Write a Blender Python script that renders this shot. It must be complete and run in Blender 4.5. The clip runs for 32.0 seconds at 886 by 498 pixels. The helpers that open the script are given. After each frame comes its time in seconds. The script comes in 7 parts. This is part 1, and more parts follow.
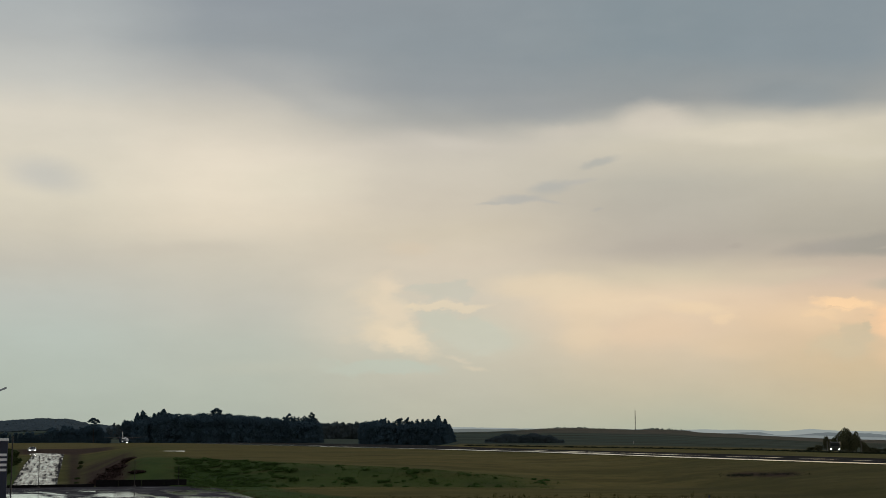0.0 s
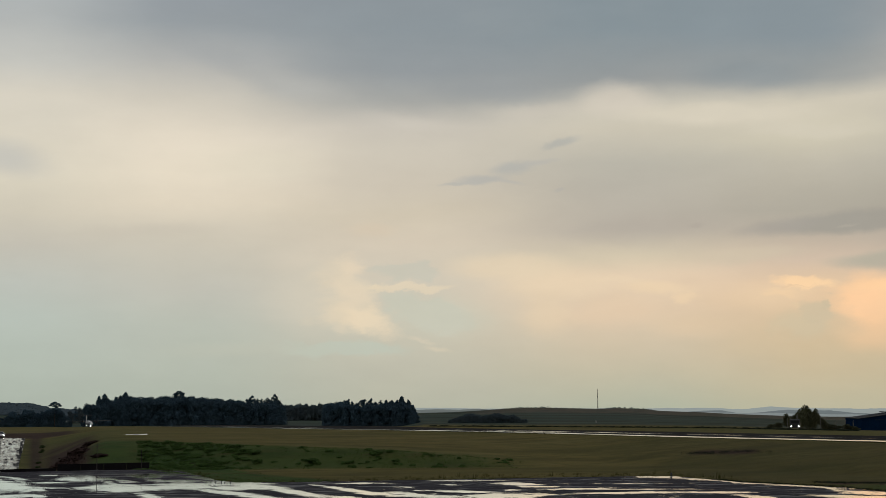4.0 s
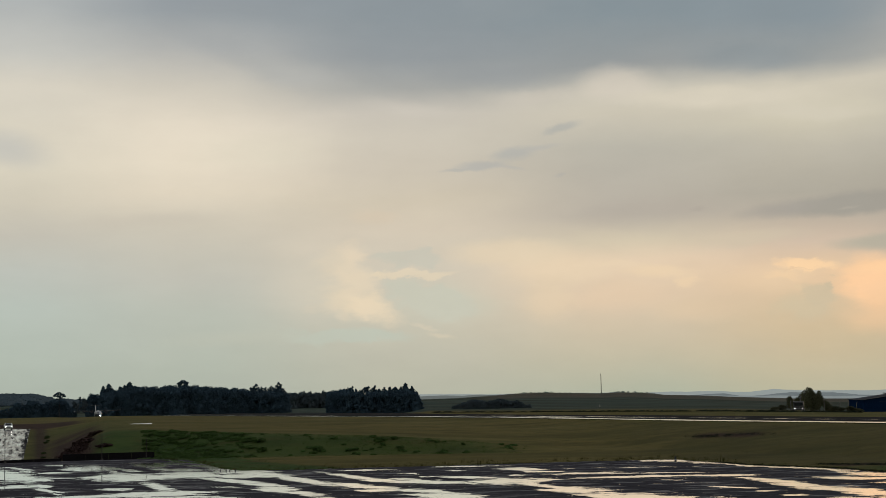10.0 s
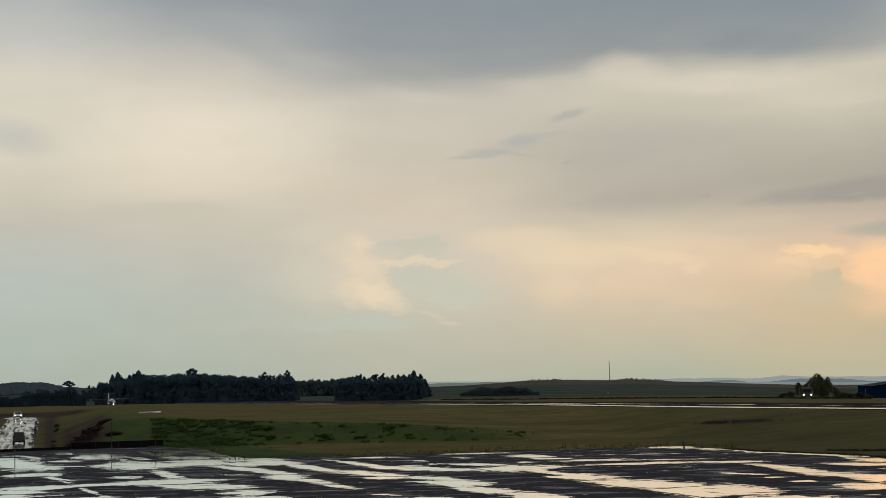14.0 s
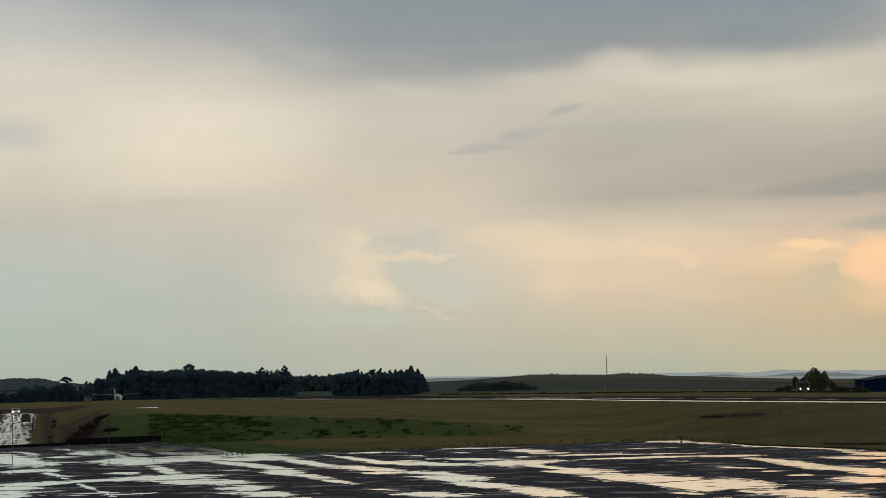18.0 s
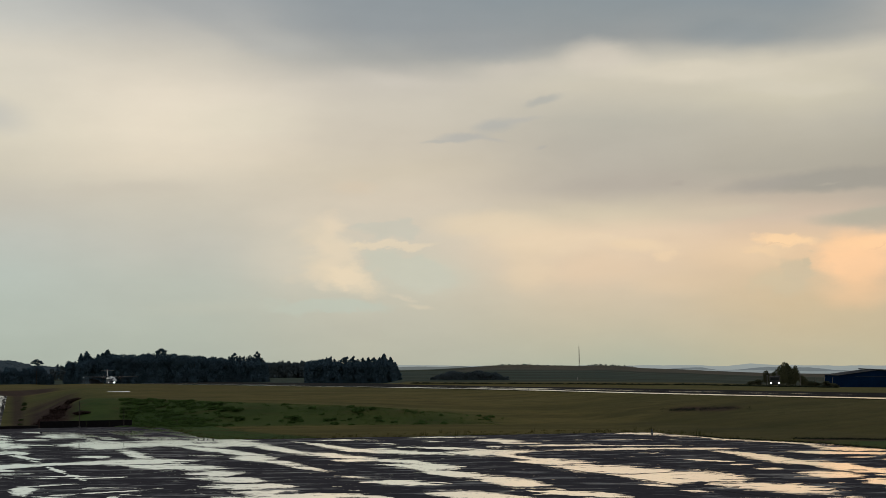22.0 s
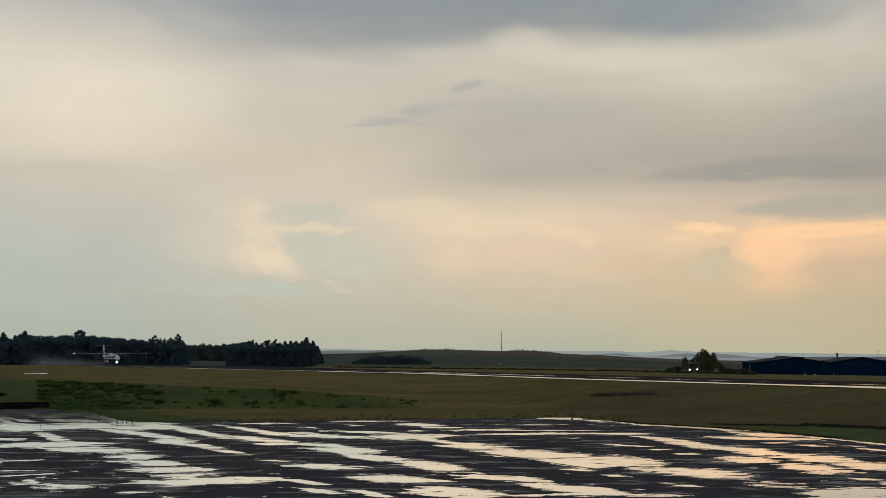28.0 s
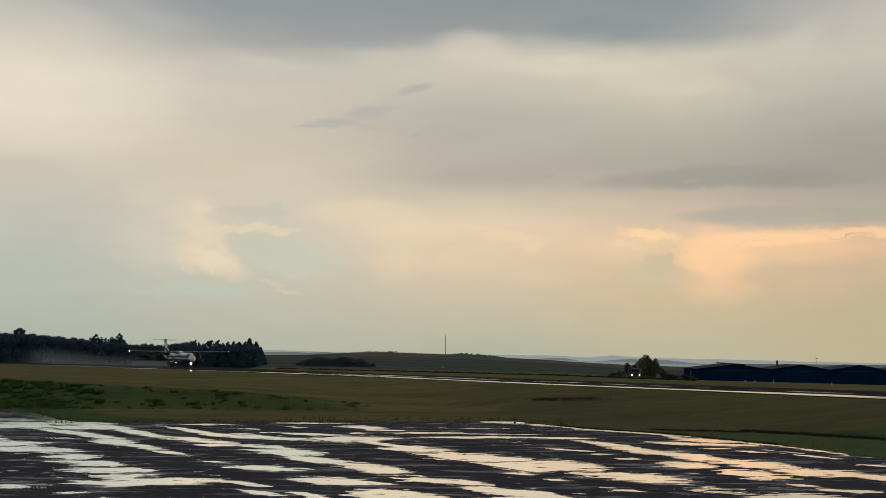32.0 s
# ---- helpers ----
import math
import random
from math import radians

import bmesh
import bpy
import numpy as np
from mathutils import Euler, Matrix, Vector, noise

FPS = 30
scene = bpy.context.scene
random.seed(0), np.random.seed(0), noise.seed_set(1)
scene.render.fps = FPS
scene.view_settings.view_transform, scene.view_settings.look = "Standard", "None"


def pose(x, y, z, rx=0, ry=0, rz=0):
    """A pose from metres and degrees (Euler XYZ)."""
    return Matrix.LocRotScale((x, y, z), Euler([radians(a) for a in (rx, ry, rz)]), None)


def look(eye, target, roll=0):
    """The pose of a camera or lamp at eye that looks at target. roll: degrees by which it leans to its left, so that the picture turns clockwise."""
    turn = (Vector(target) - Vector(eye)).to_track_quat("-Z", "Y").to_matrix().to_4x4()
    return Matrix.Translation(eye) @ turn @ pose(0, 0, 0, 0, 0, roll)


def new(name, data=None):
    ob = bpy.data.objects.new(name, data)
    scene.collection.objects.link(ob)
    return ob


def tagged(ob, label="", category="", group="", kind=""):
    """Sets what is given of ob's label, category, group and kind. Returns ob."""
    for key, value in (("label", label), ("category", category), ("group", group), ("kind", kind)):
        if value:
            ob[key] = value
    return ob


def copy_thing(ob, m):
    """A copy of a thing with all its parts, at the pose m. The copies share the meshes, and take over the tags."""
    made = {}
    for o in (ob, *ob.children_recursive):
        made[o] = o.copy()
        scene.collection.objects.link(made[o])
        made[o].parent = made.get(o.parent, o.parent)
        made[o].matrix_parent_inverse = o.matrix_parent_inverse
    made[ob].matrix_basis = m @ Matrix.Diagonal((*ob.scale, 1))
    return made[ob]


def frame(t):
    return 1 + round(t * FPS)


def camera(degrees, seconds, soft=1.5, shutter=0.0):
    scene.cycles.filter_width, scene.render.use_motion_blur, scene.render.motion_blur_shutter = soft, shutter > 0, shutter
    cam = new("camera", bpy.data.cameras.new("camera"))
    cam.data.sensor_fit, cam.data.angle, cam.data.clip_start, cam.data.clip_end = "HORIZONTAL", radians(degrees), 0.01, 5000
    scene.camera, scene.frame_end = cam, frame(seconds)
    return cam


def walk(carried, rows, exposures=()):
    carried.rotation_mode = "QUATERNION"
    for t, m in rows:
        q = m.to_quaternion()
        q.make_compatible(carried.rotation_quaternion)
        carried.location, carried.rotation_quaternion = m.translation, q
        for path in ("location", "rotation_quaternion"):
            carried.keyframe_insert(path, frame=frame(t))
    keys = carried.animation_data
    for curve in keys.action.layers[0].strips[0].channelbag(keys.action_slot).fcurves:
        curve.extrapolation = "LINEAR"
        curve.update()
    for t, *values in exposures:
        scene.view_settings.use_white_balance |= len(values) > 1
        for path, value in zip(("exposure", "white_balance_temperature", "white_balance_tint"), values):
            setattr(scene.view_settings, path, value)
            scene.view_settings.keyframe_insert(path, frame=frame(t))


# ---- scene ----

EYE = Vector((0.0, 0.0, 3.6))
cam = camera(36.0, 32.0, soft=0.8)


def aimed(yaw, pitch, roll):
    """The camera's pose: degrees to the right of +y, above the horizon, and its lean."""
    a, e = radians(yaw), radians(pitch)
    return look(EYE, EYE + Vector((math.sin(a) * math.cos(e), math.cos(a) * math.cos(e), math.sin(e))), roll)


# seconds, yaw, pitch, roll
VIEWS = (
    (0.0, -7.907, 7.556, -0.210),
    (0.5, -7.753, 7.543, -0.334),
    (1.0, -7.539, 7.567, -0.345),
    (1.5, -7.369, 7.537, -0.141),
    (2.0, -7.148, 7.412, 0.087),
    (2.5, -6.927, 7.264, 0.075),
    (3.0, -6.785, 7.097, -0.172),
    (3.5, -6.616, 6.896, -0.425),
    (5.5, -5.426, 6.579, -1.201),
    (6.0, -5.298, 6.601, -0.971),
    (6.5, -5.465, 6.591, -0.789),
    (7.0, -5.865, 6.509, -0.567),
    (7.5, -6.267, 6.409, -0.520),
    (8.0, -6.608, 6.336, -0.780),
    (8.5, -6.935, 6.309, -1.139),
    (9.0, -7.067, 6.295, -1.361),
    (9.5, -6.884, 6.241, -1.448),
    (10.0, -6.418, 6.171, -1.351),
    (10.5, -6.073, 6.079, -1.292),
    (11.0, -6.049, 5.991, -1.124),
    (11.5, -6.192, 5.963, -1.123),
    (12.0, -6.404, 5.971, -1.219),
    (12.5, -6.556, 5.960, -1.391),
    (13.0, -6.677, 5.891, -1.611),
    (13.5, -6.749, 5.774, -1.671),
    (14.0, -6.764, 5.657, -1.522),
    (14.5, -6.692, 5.574, -1.375),
    (16.5, -6.660, 5.427, -1.381),
    (17.0, -6.670, 5.446, -1.531),
    (17.5, -6.690, 5.451, -1.641),
    (18.0, -6.644, 5.442, -1.666),
    (18.5, -6.598, 5.408, -1.516),
    (19.0, -6.476, 5.373, -1.281),
    (19.5, -6.304, 5.288, -1.157),
    (20.0, -6.213, 5.192, -0.888),
    (20.5, -6.126, 5.079, -0.871),
    (21.0, -6.013, 5.011, -0.867),
    (21.5, -5.844, 4.988, -0.784),
    (22.0, -5.595, 4.956, -0.754),
    (22.5, -5.284, 4.883, -0.741),
    (23.0, -4.903, 4.788, -0.766),
    (23.5, -4.405, 4.706, -0.775),
    (24.0, -3.947, 4.644, -0.787),
    (24.5, -3.712, 4.592, -0.667),
    (25.0, -3.606, 4.492, -0.608),
    (25.5, -3.545, 4.377, -0.603),
    (27.5, -2.714, 4.253, -0.479),
    (28.0, -2.398, 4.274, -0.289),
    (28.5, -2.067, 4.322, -0.117),
    (29.0, -1.598, 4.446, 0.027),
    (29.5, -1.104, 4.563, 0.080),
    (30.0, -0.771, 4.579, 0.190),
    (30.5, -0.579, 4.512, 0.268),
    (31.0, -0.455, 4.411, 0.375),
    (31.5, -0.340, 4.368, 0.375),
    (32.0, -0.095, 4.399, 0.398),
)
walk(cam, [(t, aimed(*v)) for t, *v in VIEWS])

# ---- light ----
SKY_LEVEL = 1.0
world = bpy.data.worlds.new("world")
scene.world = world
world.use_nodes = True
wt = world.node_tree
wt.nodes.clear()


def srgb(r, g, b):
    """Linear colour from 0-255 display values."""
    return tuple(((c / 255) / 12.92 if c < 10 else ((c / 255 + 0.055) / 1.055) ** 2.4) for c in (r, g, b)) + (1.0,)


def wn(kind, **props):
    node = wt.nodes.new(kind)
    for key, value in props.items():
        if key == "operation":
            node.operation = value
        elif key == "data_type":
            node.data_type = value
        elif key == "interpolation_type":
            node.interpolation_type = value
        elif key == "vector_type":
            node.vector_type = value
    return node


def wmath(op, a, b=None, c=None):
    node = wn("ShaderNodeMath", operation=op)
    for k, v in enumerate((a, b, c)):
        if v is None:
            continue
        if isinstance(v, (int, float)):
            node.inputs[k].default_value = v
        else:
            wt.links.new(v, node.inputs[k])
    return node.outputs[0]


def wmix(fac, a, b):
    node = wn("ShaderNodeMix", data_type="RGBA")
    for k, v in ((0, fac), (6, a), (7, b)):
        if isinstance(v, (int, float, tuple)):
            node.inputs[k].default_value = v
        else:
            wt.links.new(v, node.inputs[k])
    return node.outputs[2]


def wrange(value, lo, hi, to_lo, to_hi, smooth=True):
    node = wn("ShaderNodeMapRange", interpolation_type="SMOOTHSTEP" if smooth else "LINEAR")
    wt.links.new(value, node.inputs[0])
    for k, v in enumerate((lo, hi, to_lo, to_hi)):
        node.inputs[k + 1].default_value = v
    return node.outputs[0]


def wnoise(vec, scale, detail=4.0, rough=0.55):
    node = wn("ShaderNodeTexNoise")
    node.inputs["Scale"].default_value = scale
    node.inputs["Detail"].default_value = detail
    node.inputs["Roughness"].default_value = rough
    wt.links.new(vec, node.inputs["Vector"])
    return node


coord = wn("ShaderNodeTexCoord").outputs["Generated"]
sep = wn("ShaderNodeSeparateXYZ")
wt.links.new(coord, sep.inputs[0])
azim = wmath("MULTIPLY", wmath("ARCTAN2", sep.outputs[0], sep.outputs[1]), 57.29578)
elev = wmath("MULTIPLY", wmath("ARCSINE", sep.outputs[2]), 57.29578)
flat = wn("ShaderNodeCombineXYZ")
wt.links.new(azim, flat.inputs[0])
wt.links.new(elev, flat.inputs[1])


def scaled(vec, sx, sy):
    node = wn("ShaderNodeVectorMath", operation="MULTIPLY")
    wt.links.new(vec, node.inputs[0])
    node.inputs[1].default_value = (sx, sy, 1)
    return node.outputs[0]


def warped(vec, size, amount_x, amount_y, detail=5.0):
    """The sky's coordinates, pushed about by noise of that size in degrees."""
    n = wnoise(scaled(vec, 1 / size, 1.8 / size), 1.0, detail)
    off = wn("ShaderNodeVectorMath", operation="SUBTRACT")
    wt.links.new(n.outputs["Color"], off.inputs[0])
    off.inputs[1].default_value = (0.5, 0.5, 0.5)
    add = wn("ShaderNodeVectorMath", operation="ADD")
    wt.links.new(vec, add.inputs[0])
    wt.links.new(scaled(off.outputs[0], amount_x, amount_y), add.inputs[1])
    return add.outputs[0]


soft_sky = warped(flat.outputs[0], 7.0, 2.2, 0.8)
fine_sky = warped(flat.outputs[0], 2.4, 1.5, 0.7, 6.0)
crisp_sky = warped(flat.outputs[0], 0.8, 0.5, 0.32, 6.0)
edge_sky = warped(flat.outputs[0], 1.5, 2.2, 1.3, 8.0)
sep2 = wn("ShaderNodeSeparateXYZ")
wt.links.new(soft_sky, sep2.inputs[0])
soft_az, soft_el = sep2.outputs[0], sep2.outputs[1]

# the air behind the clouds: a clear evening sky seen faintly through the cover
air = wn("ShaderNodeTexSky")
air.sky_type = "NISHITA"
air.sun_disc = False
SUN_AZ, SUN_EL = 42.0, 9.0
air.sun_elevation, air.sun_rotation = radians(SUN_EL), radians(SUN_AZ)
airlit = wn("ShaderNodeVectorMath", operation="MULTIPLY")
wt.links.new(air.outputs[0], airlit.inputs[0])
airlit.inputs[1].default_value = (0.06, 0.06, 0.06)

# the cloud deck: colours by height at six bearings, blended along the horizon
def deck(*stops):
    """A ramp over height; stops of degrees and display colour, from the top down."""
    ramp = wn("ShaderNodeValToRGB")
    wt.links.new(wrange(soft_el, -1.0, 41.0, 0.0, 1.0, False), ramp.inputs[0])
    while len(ramp.color_ramp.elements) < len(stops) + 1:
        ramp.color_ramp.elements.new(0.5)
    rows = [(s[0], s[1:]) for s in reversed(stops)] + [(41.0, (150, 155, 160))]
    for el, (deg, col) in zip(ramp.color_ramp.elements, rows):
        el.position, el.color = (deg + 1.0) / 42.0, srgb(*col)
    return ramp.outputs[0]


cover = deck((25, 160, 166, 168), (18, 168, 175, 176), (16, 178, 182, 180), (14.2, 198, 198, 190), (12.8, 216, 210, 194), (9.6, 218, 211, 191), (8.2, 209, 202, 183), (6.9, 196, 192, 178), (5.5, 190, 194, 184), (4, 184, 193, 183), (2, 178, 188, 176), (0, 171, 181, 168))
cover = wmix(wrange(soft_az, -24, -17, 0.0, 1.0), cover,
             deck((25, 145, 152, 158), (18, 143, 151, 157), (16, 150, 157, 160), (14.5, 177, 178, 174), (13, 208, 202, 187), (11.5, 229, 219, 199), (10, 232, 221, 199), (8.7, 225, 214, 192), (7.3, 205, 198, 180), (5, 194, 193, 180), (3.6, 186, 191, 178), (0, 172, 181, 167)))
cover = wmix(wrange(soft_az, -17, -8, 0.0, 1.0), cover,
             deck((25, 140, 148, 154), (16, 141, 150, 154), (14.2, 148, 154, 156), (12.9, 167, 168, 163), (12, 200, 194, 181), (11, 206, 199, 183), (9.5, 206, 197, 179), (8.3, 210, 199, 177), (7, 214, 202, 181), (5, 209, 201, 182), (2.2, 193, 191, 173), (0, 180, 182, 164)))
cover = wmix(wrange(soft_az, -8, 1.4, 0.0, 1.0), cover,
             deck((25, 130, 143, 150), (15.5, 134, 146, 151), (13.5, 150, 154, 153), (12.5, 206, 200, 183), (11.7, 205, 198, 179), (10.2, 185, 181, 167), (7.4, 184, 176, 162), (6.3, 213, 200, 174), (5.5, 229, 207, 178), (4, 222, 200, 172), (1.6, 195, 188, 164), (0, 176, 182, 162)))
cover = wmix(wrange(soft_az, 1.4, 9.3, 0.0, 1.0), cover,
             deck((25, 128, 142, 150), (15, 136, 147, 152), (13.2, 156, 159, 156), (12.4, 208, 201, 182), (11, 207, 200, 178), (9.8, 190, 184, 167), (8, 174, 168, 153), (7.2, 183, 173, 157), (5.9, 208, 188, 166), (5, 227, 198, 164), (2.4, 206, 187, 154), (0, 187, 183, 156)))
cover = wmix(wrange(soft_az, 9.3, 18, 0.0, 1.0), cover,
             deck((25, 145, 150, 154), (16, 160, 162, 162), (14, 193, 188, 178), (12, 200, 194, 177), (10.5, 184, 180, 167), (9, 165, 162, 149), (7.3, 161, 156, 145), (6, 179, 170, 156), (5.3, 193, 176, 154), (4.4, 217, 186, 152), (3, 191, 174, 146), (0, 185, 177, 147)))
sky = wmix(0.96, airlit.outputs[0], cover)


def cloud(az, el, half_w, half_h, turn, col, amount, core=0.0, coords=None):
    """A soft patch of cloud: its middle and half size in degrees, its turn, colour and cover; core: the share that is solid."""
    global sky
    m = wn("ShaderNodeMapping", vector_type="TEXTURE")
    # each patch is laid after the one before it
    after = wn("ShaderNodeVectorMath", operation="MULTIPLY_ADD")
    wt.links.new(sky, after.inputs[0])
    after.inputs[1].default_value = (1e-6, 1e-6, 1e-6)
    wt.links.new(soft_sky if coords is None else coords, after.inputs[2])
    wt.links.new(after.outputs[0], m.inputs[0])
    m.inputs["Location"].default_value = (az, el, 0)
    m.inputs["Rotation"].default_value = (0, 0, radians(turn))
    m.inputs["Scale"].default_value = (half_w, half_h, 1)
    length = wn("ShaderNodeVectorMath", operation="LENGTH")
    wt.links.new(m.outputs[0], length.inputs[0])
    sky = wmix(wrange(length.outputs["Value"], 1.0, core, 0.0, amount), sky, srgb(*col))



cloud(-24.4, 10.3, 2.6, 0.95, -8, (190, 190, 183), 0.7, 0.1)               # grey smudge in the bank
cloud(1.2, 12.75, 2.3, 1.0, -6, (211, 203, 187), 0.75, 0.2, fine_sky)     # cream head against the slate
cloud(-2.2, 12.4, 3.0, 0.5, 6, (203, 196, 182), 0.5, 0.1, fine_sky)
cloud(5.5, 12.0, 5.2, 0.6, -2, (216, 208, 188), 0.8, 0.3, fine_sky)
cloud(9.0, 11.2, 4.0, 0.5, -4, (210, 203, 184), 0.6, 0.2, fine_sky)
cloud(6.5, 13.6, 3.6, 0.9, -4, (139, 148, 151), 0.7, 0.2, fine_sky)
cloud(-4.0, 13.3, 4.0, 0.8, -3, (150, 155, 156), 0.6, 0.2, fine_sky)
cloud(-15.5, 14.6, 4.0, 0.9, -20, (156, 161, 162), 0.35, 0.1, fine_sky)
cloud(-12.8, 13.6, 3.4, 0.9, -12, (177, 178, 173), 0.6, 0.0, fine_sky)
cloud(-8.2, 12.1, 3.0, 0.5, -6, (205, 199, 186), 0.5, 0.0, fine_sky)
cloud(14.6, 12.6, 2.2, 1.0, 30, (204, 198, 184), 0.6, 0.2, fine_sky)
cloud(13.4, 11.0, 2.6, 0.6, -20, (192, 186, 172), 0.5, 0.2, fine_sky)
cloud(14.5, 9.9, 3.4, 0.8, 6, (174, 172, 162), 0.5, 0.1, fine_sky)
cloud(-14.0, 10.3, 4.0, 1.2, 0, (220, 213, 192), 0.5, 0.0, fine_sky)
cloud(2.0, 7.4, 4.6, 0.8, 2, (178, 170, 157), 0.55, 0.1, fine_sky)        # long grey bars
cloud(11.5, 7.35, 6.0, 0.62, 1, (160, 156, 145), 0.85, 0.45, fine_sky)
cloud(7.6, 7.25, 2.4, 0.45, 5, (166, 160, 150), 0.6, 0.15, crisp_sky)
cloud(14.8, 7.15, 3.4, 0.5, -2, (158, 153, 142), 0.75, 0.3, crisp_sky)
cloud(6.5, 6.2, 3.2, 0.42, 3, (206, 193, 169), 0.6, 0.2, fine_sky)
cloud(12.6, 5.85, 4.0, 0.5, 1, (178, 175, 157), 0.8, 0.35, fine_sky)
cloud(15.6, 3.2, 5.0, 1.4, 0, (207, 184, 152), 0.75, 0.1, fine_sky)
cloud(14.0, 5.75, 4.9, 0.55, 1, (180, 173, 155), 0.7, 0.5, crisp_sky)     # grey shelf with a crisp underside
cloud(18.6, 5.8, 4.0, 0.5, 1, (176, 169, 152), 0.75, 0.5, edge_sky)
cloud(13.6, 4.35, 6.2, 1.0, 1, (240, 200, 157), 0.75, 0.15, fine_sky)     # sunlit peach below it
cloud(22, 4.6, 4, 0.6, 0, (246, 196, 140), 0.8, 0.2, fine_sky)
cloud(7.0, 4.5, 3.6, 0.9, 0, (234, 206, 169), 0.5, 0.0, fine_sky)
cloud(11.3, 4.1, 2.1, 1.35, 0, (255, 208, 160), 0.9, 0.3, edge_sky)    # the brightest mass
cloud(11.4, 3.0, 2.4, 1.2, 0, (240, 199, 155), 0.7, 0.0, fine_sky)
cloud(13.2, 4.8, 4.4, 0.42, 1, (255, 210, 161), 0.85, 0.4, crisp_sky)
cloud(17.4, 4.95, 3.0, 0.36, 1, (253, 207, 159), 0.8, 0.3, edge_sky)
cloud(8.5, 5.02, 1.6, 0.36, -4, (252, 214, 167), 0.85, 0.35, edge_sky)
cloud(7.9, 4.6, 1.2, 0.32, 0, (240, 208, 166), 0.6, 0.1, edge_sky)
cloud(14.3, 3.35, 2.8, 0.7, 0, (214, 184, 150), 0.6, 0.1, fine_sky)
cloud(8.2, 3.2, 1.5, 0.85, 0, (206, 191, 160), 0.8, 0.25, edge_sky)       # olive-grey heads before the orange
cloud(9.0, 3.7, 0.75, 0.8, 10, (205, 190, 160), 0.8, 0.45, edge_sky)
cloud(9.3, 4.15, 0.36, 0.3, 0, (203, 188, 158), 0.75, 0.4, edge_sky)
cloud(8.3, 4.1, 0.4, 0.24, 0, (222, 199, 163), 0.6, 0.2, edge_sky)
cloud(16.6, 4.8, 1.5, 0.07, 1, (208, 180, 148), 0.65, 0.2, edge_sky)      # thin bars
cloud(13.0, 4.64, 1.7, 0.05, 2, (236, 192, 152), 0.5, 0.2, edge_sky)
cloud(8.2, 4.84, 1.0, 0.05, 3, (226, 196, 160), 0.6, 0.2, edge_sky)
cloud(16.0, 4.2, 1.6, 0.14, 3, (232, 194, 154), 0.5, 0.1, edge_sky)
cloud(2.6, 4.95, 2.2, 0.4, -4, (238, 213, 176), 0.6, 0.1, crisp_sky)      # small bright puff
cloud(3.75, 4.6, 0.6, 0.4, -25, (240, 213, 174), 0.5, 0.1, edge_sky)
cloud(1.0, 5.25, 1.6, 0.22, 2, (231, 210, 178), 0.5, 0.1, edge_sky)
cloud(0.6, 4.0, 3.6, 1.0, 0, (228, 203, 171), 0.6, 0.1, fine_sky)        # peach haze
cloud(4.2, 3.4, 2.6, 0.8, 0, (222, 198, 165), 0.5, 0.1, fine_sky)
cloud(-1.6, 5.2, 3.4, 1.1, 0, (231, 210, 178), 0.7, 0.2, crisp_sky)
cloud(-2.0, 3.9, 1.6, 1.3, 0, (227, 206, 174), 0.6, 0.2, crisp_sky)
cloud(-3.6, 5.95, 3.4, 0.8, 0, (227, 209, 179), 0.75, 0.3, crisp_sky)     # bright cumulus edge
cloud(-6.4, 3.9, 3.4, 1.2, -3, (200, 200, 181), 0.7, 0.1, fine_sky)       # clear air east of the cumulus
cloud(-11.9, 4.7, 3.0, 2.0, 6, (211, 203, 183), 0.7, 0.0, fine_sky)
cloud(-10.7, 5.6, 1.6, 1.1, 0, (219, 206, 181), 0.8, 0.15, edge_sky)
cloud(-10.5, 4.0, 1.8, 0.9, -6, (222, 208, 181), 0.85, 0.25, edge_sky)
cloud(-10.05, 6.0, 1.0, 0.7, -10, (226, 210, 183), 0.75, 0.2, edge_sky)
cloud(-9.5, 3.75, 1.7, 0.7, -18, (230, 213, 183), 0.85, 0.25, edge_sky)
cloud(-10.2, 4.9, 1.1, 1.0, 0, (225, 210, 183), 0.85, 0.25, edge_sky)
cloud(-11.0, 3.5, 0.5, 0.22, 0, (212, 203, 181), 0.5, 0.1, edge_sky)
cloud(-7.9, 5.8, 1.6, 0.5, -3, (200, 197, 180), 0.85, 0.62, edge_sky)     # gaps with crisp western rims
cloud(-7.2, 4.15, 2.4, 0.78, -15, (199, 199, 181), 0.85, 0.62, edge_sky)
cloud(-7.6, 5.12, 2.3, 0.24, -1, (223, 209, 182), 0.9, 0.4, edge_sky)
cloud(-9.2, 5.1, 0.8, 0.24, 0, (226, 211, 182), 0.8, 0.3, edge_sky)
cloud(-7.2, 3.05, 1.2, 0.16, -12, (215, 204, 180), 0.5, 0.1, edge_sky)
cloud(-12.2, 6.3, 2.2, 0.7, 4, (211, 201, 181), 0.5, 0.0, fine_sky)
cloud(-10.6, 2.62, 3.4, 0.42, 0, (189, 195, 179), 0.85, 0.45, edge_sky)
cloud(-6.6, 2.55, 0.8, 0.16, -12, (213, 202, 177), 0.6, 0.1, crisp_sky)
cloud(-14.8, 2.6, 5.0, 0.5, 0, (192, 193, 176), 0.35)
cloud(-18.5, 7.5, 5.0, 0.5, 2, (197, 190, 174), 0.5, 0.0, fine_sky)
cloud(-9.4, 7.55, 1.6, 0.4, 0, (214, 199, 175), 0.6, 0.1, fine_sky)
cloud(-4.7, 9.62, 1.6, 0.27, 3, (177, 177, 171), 0.72, 0.25, crisp_sky)       # small dark wisps
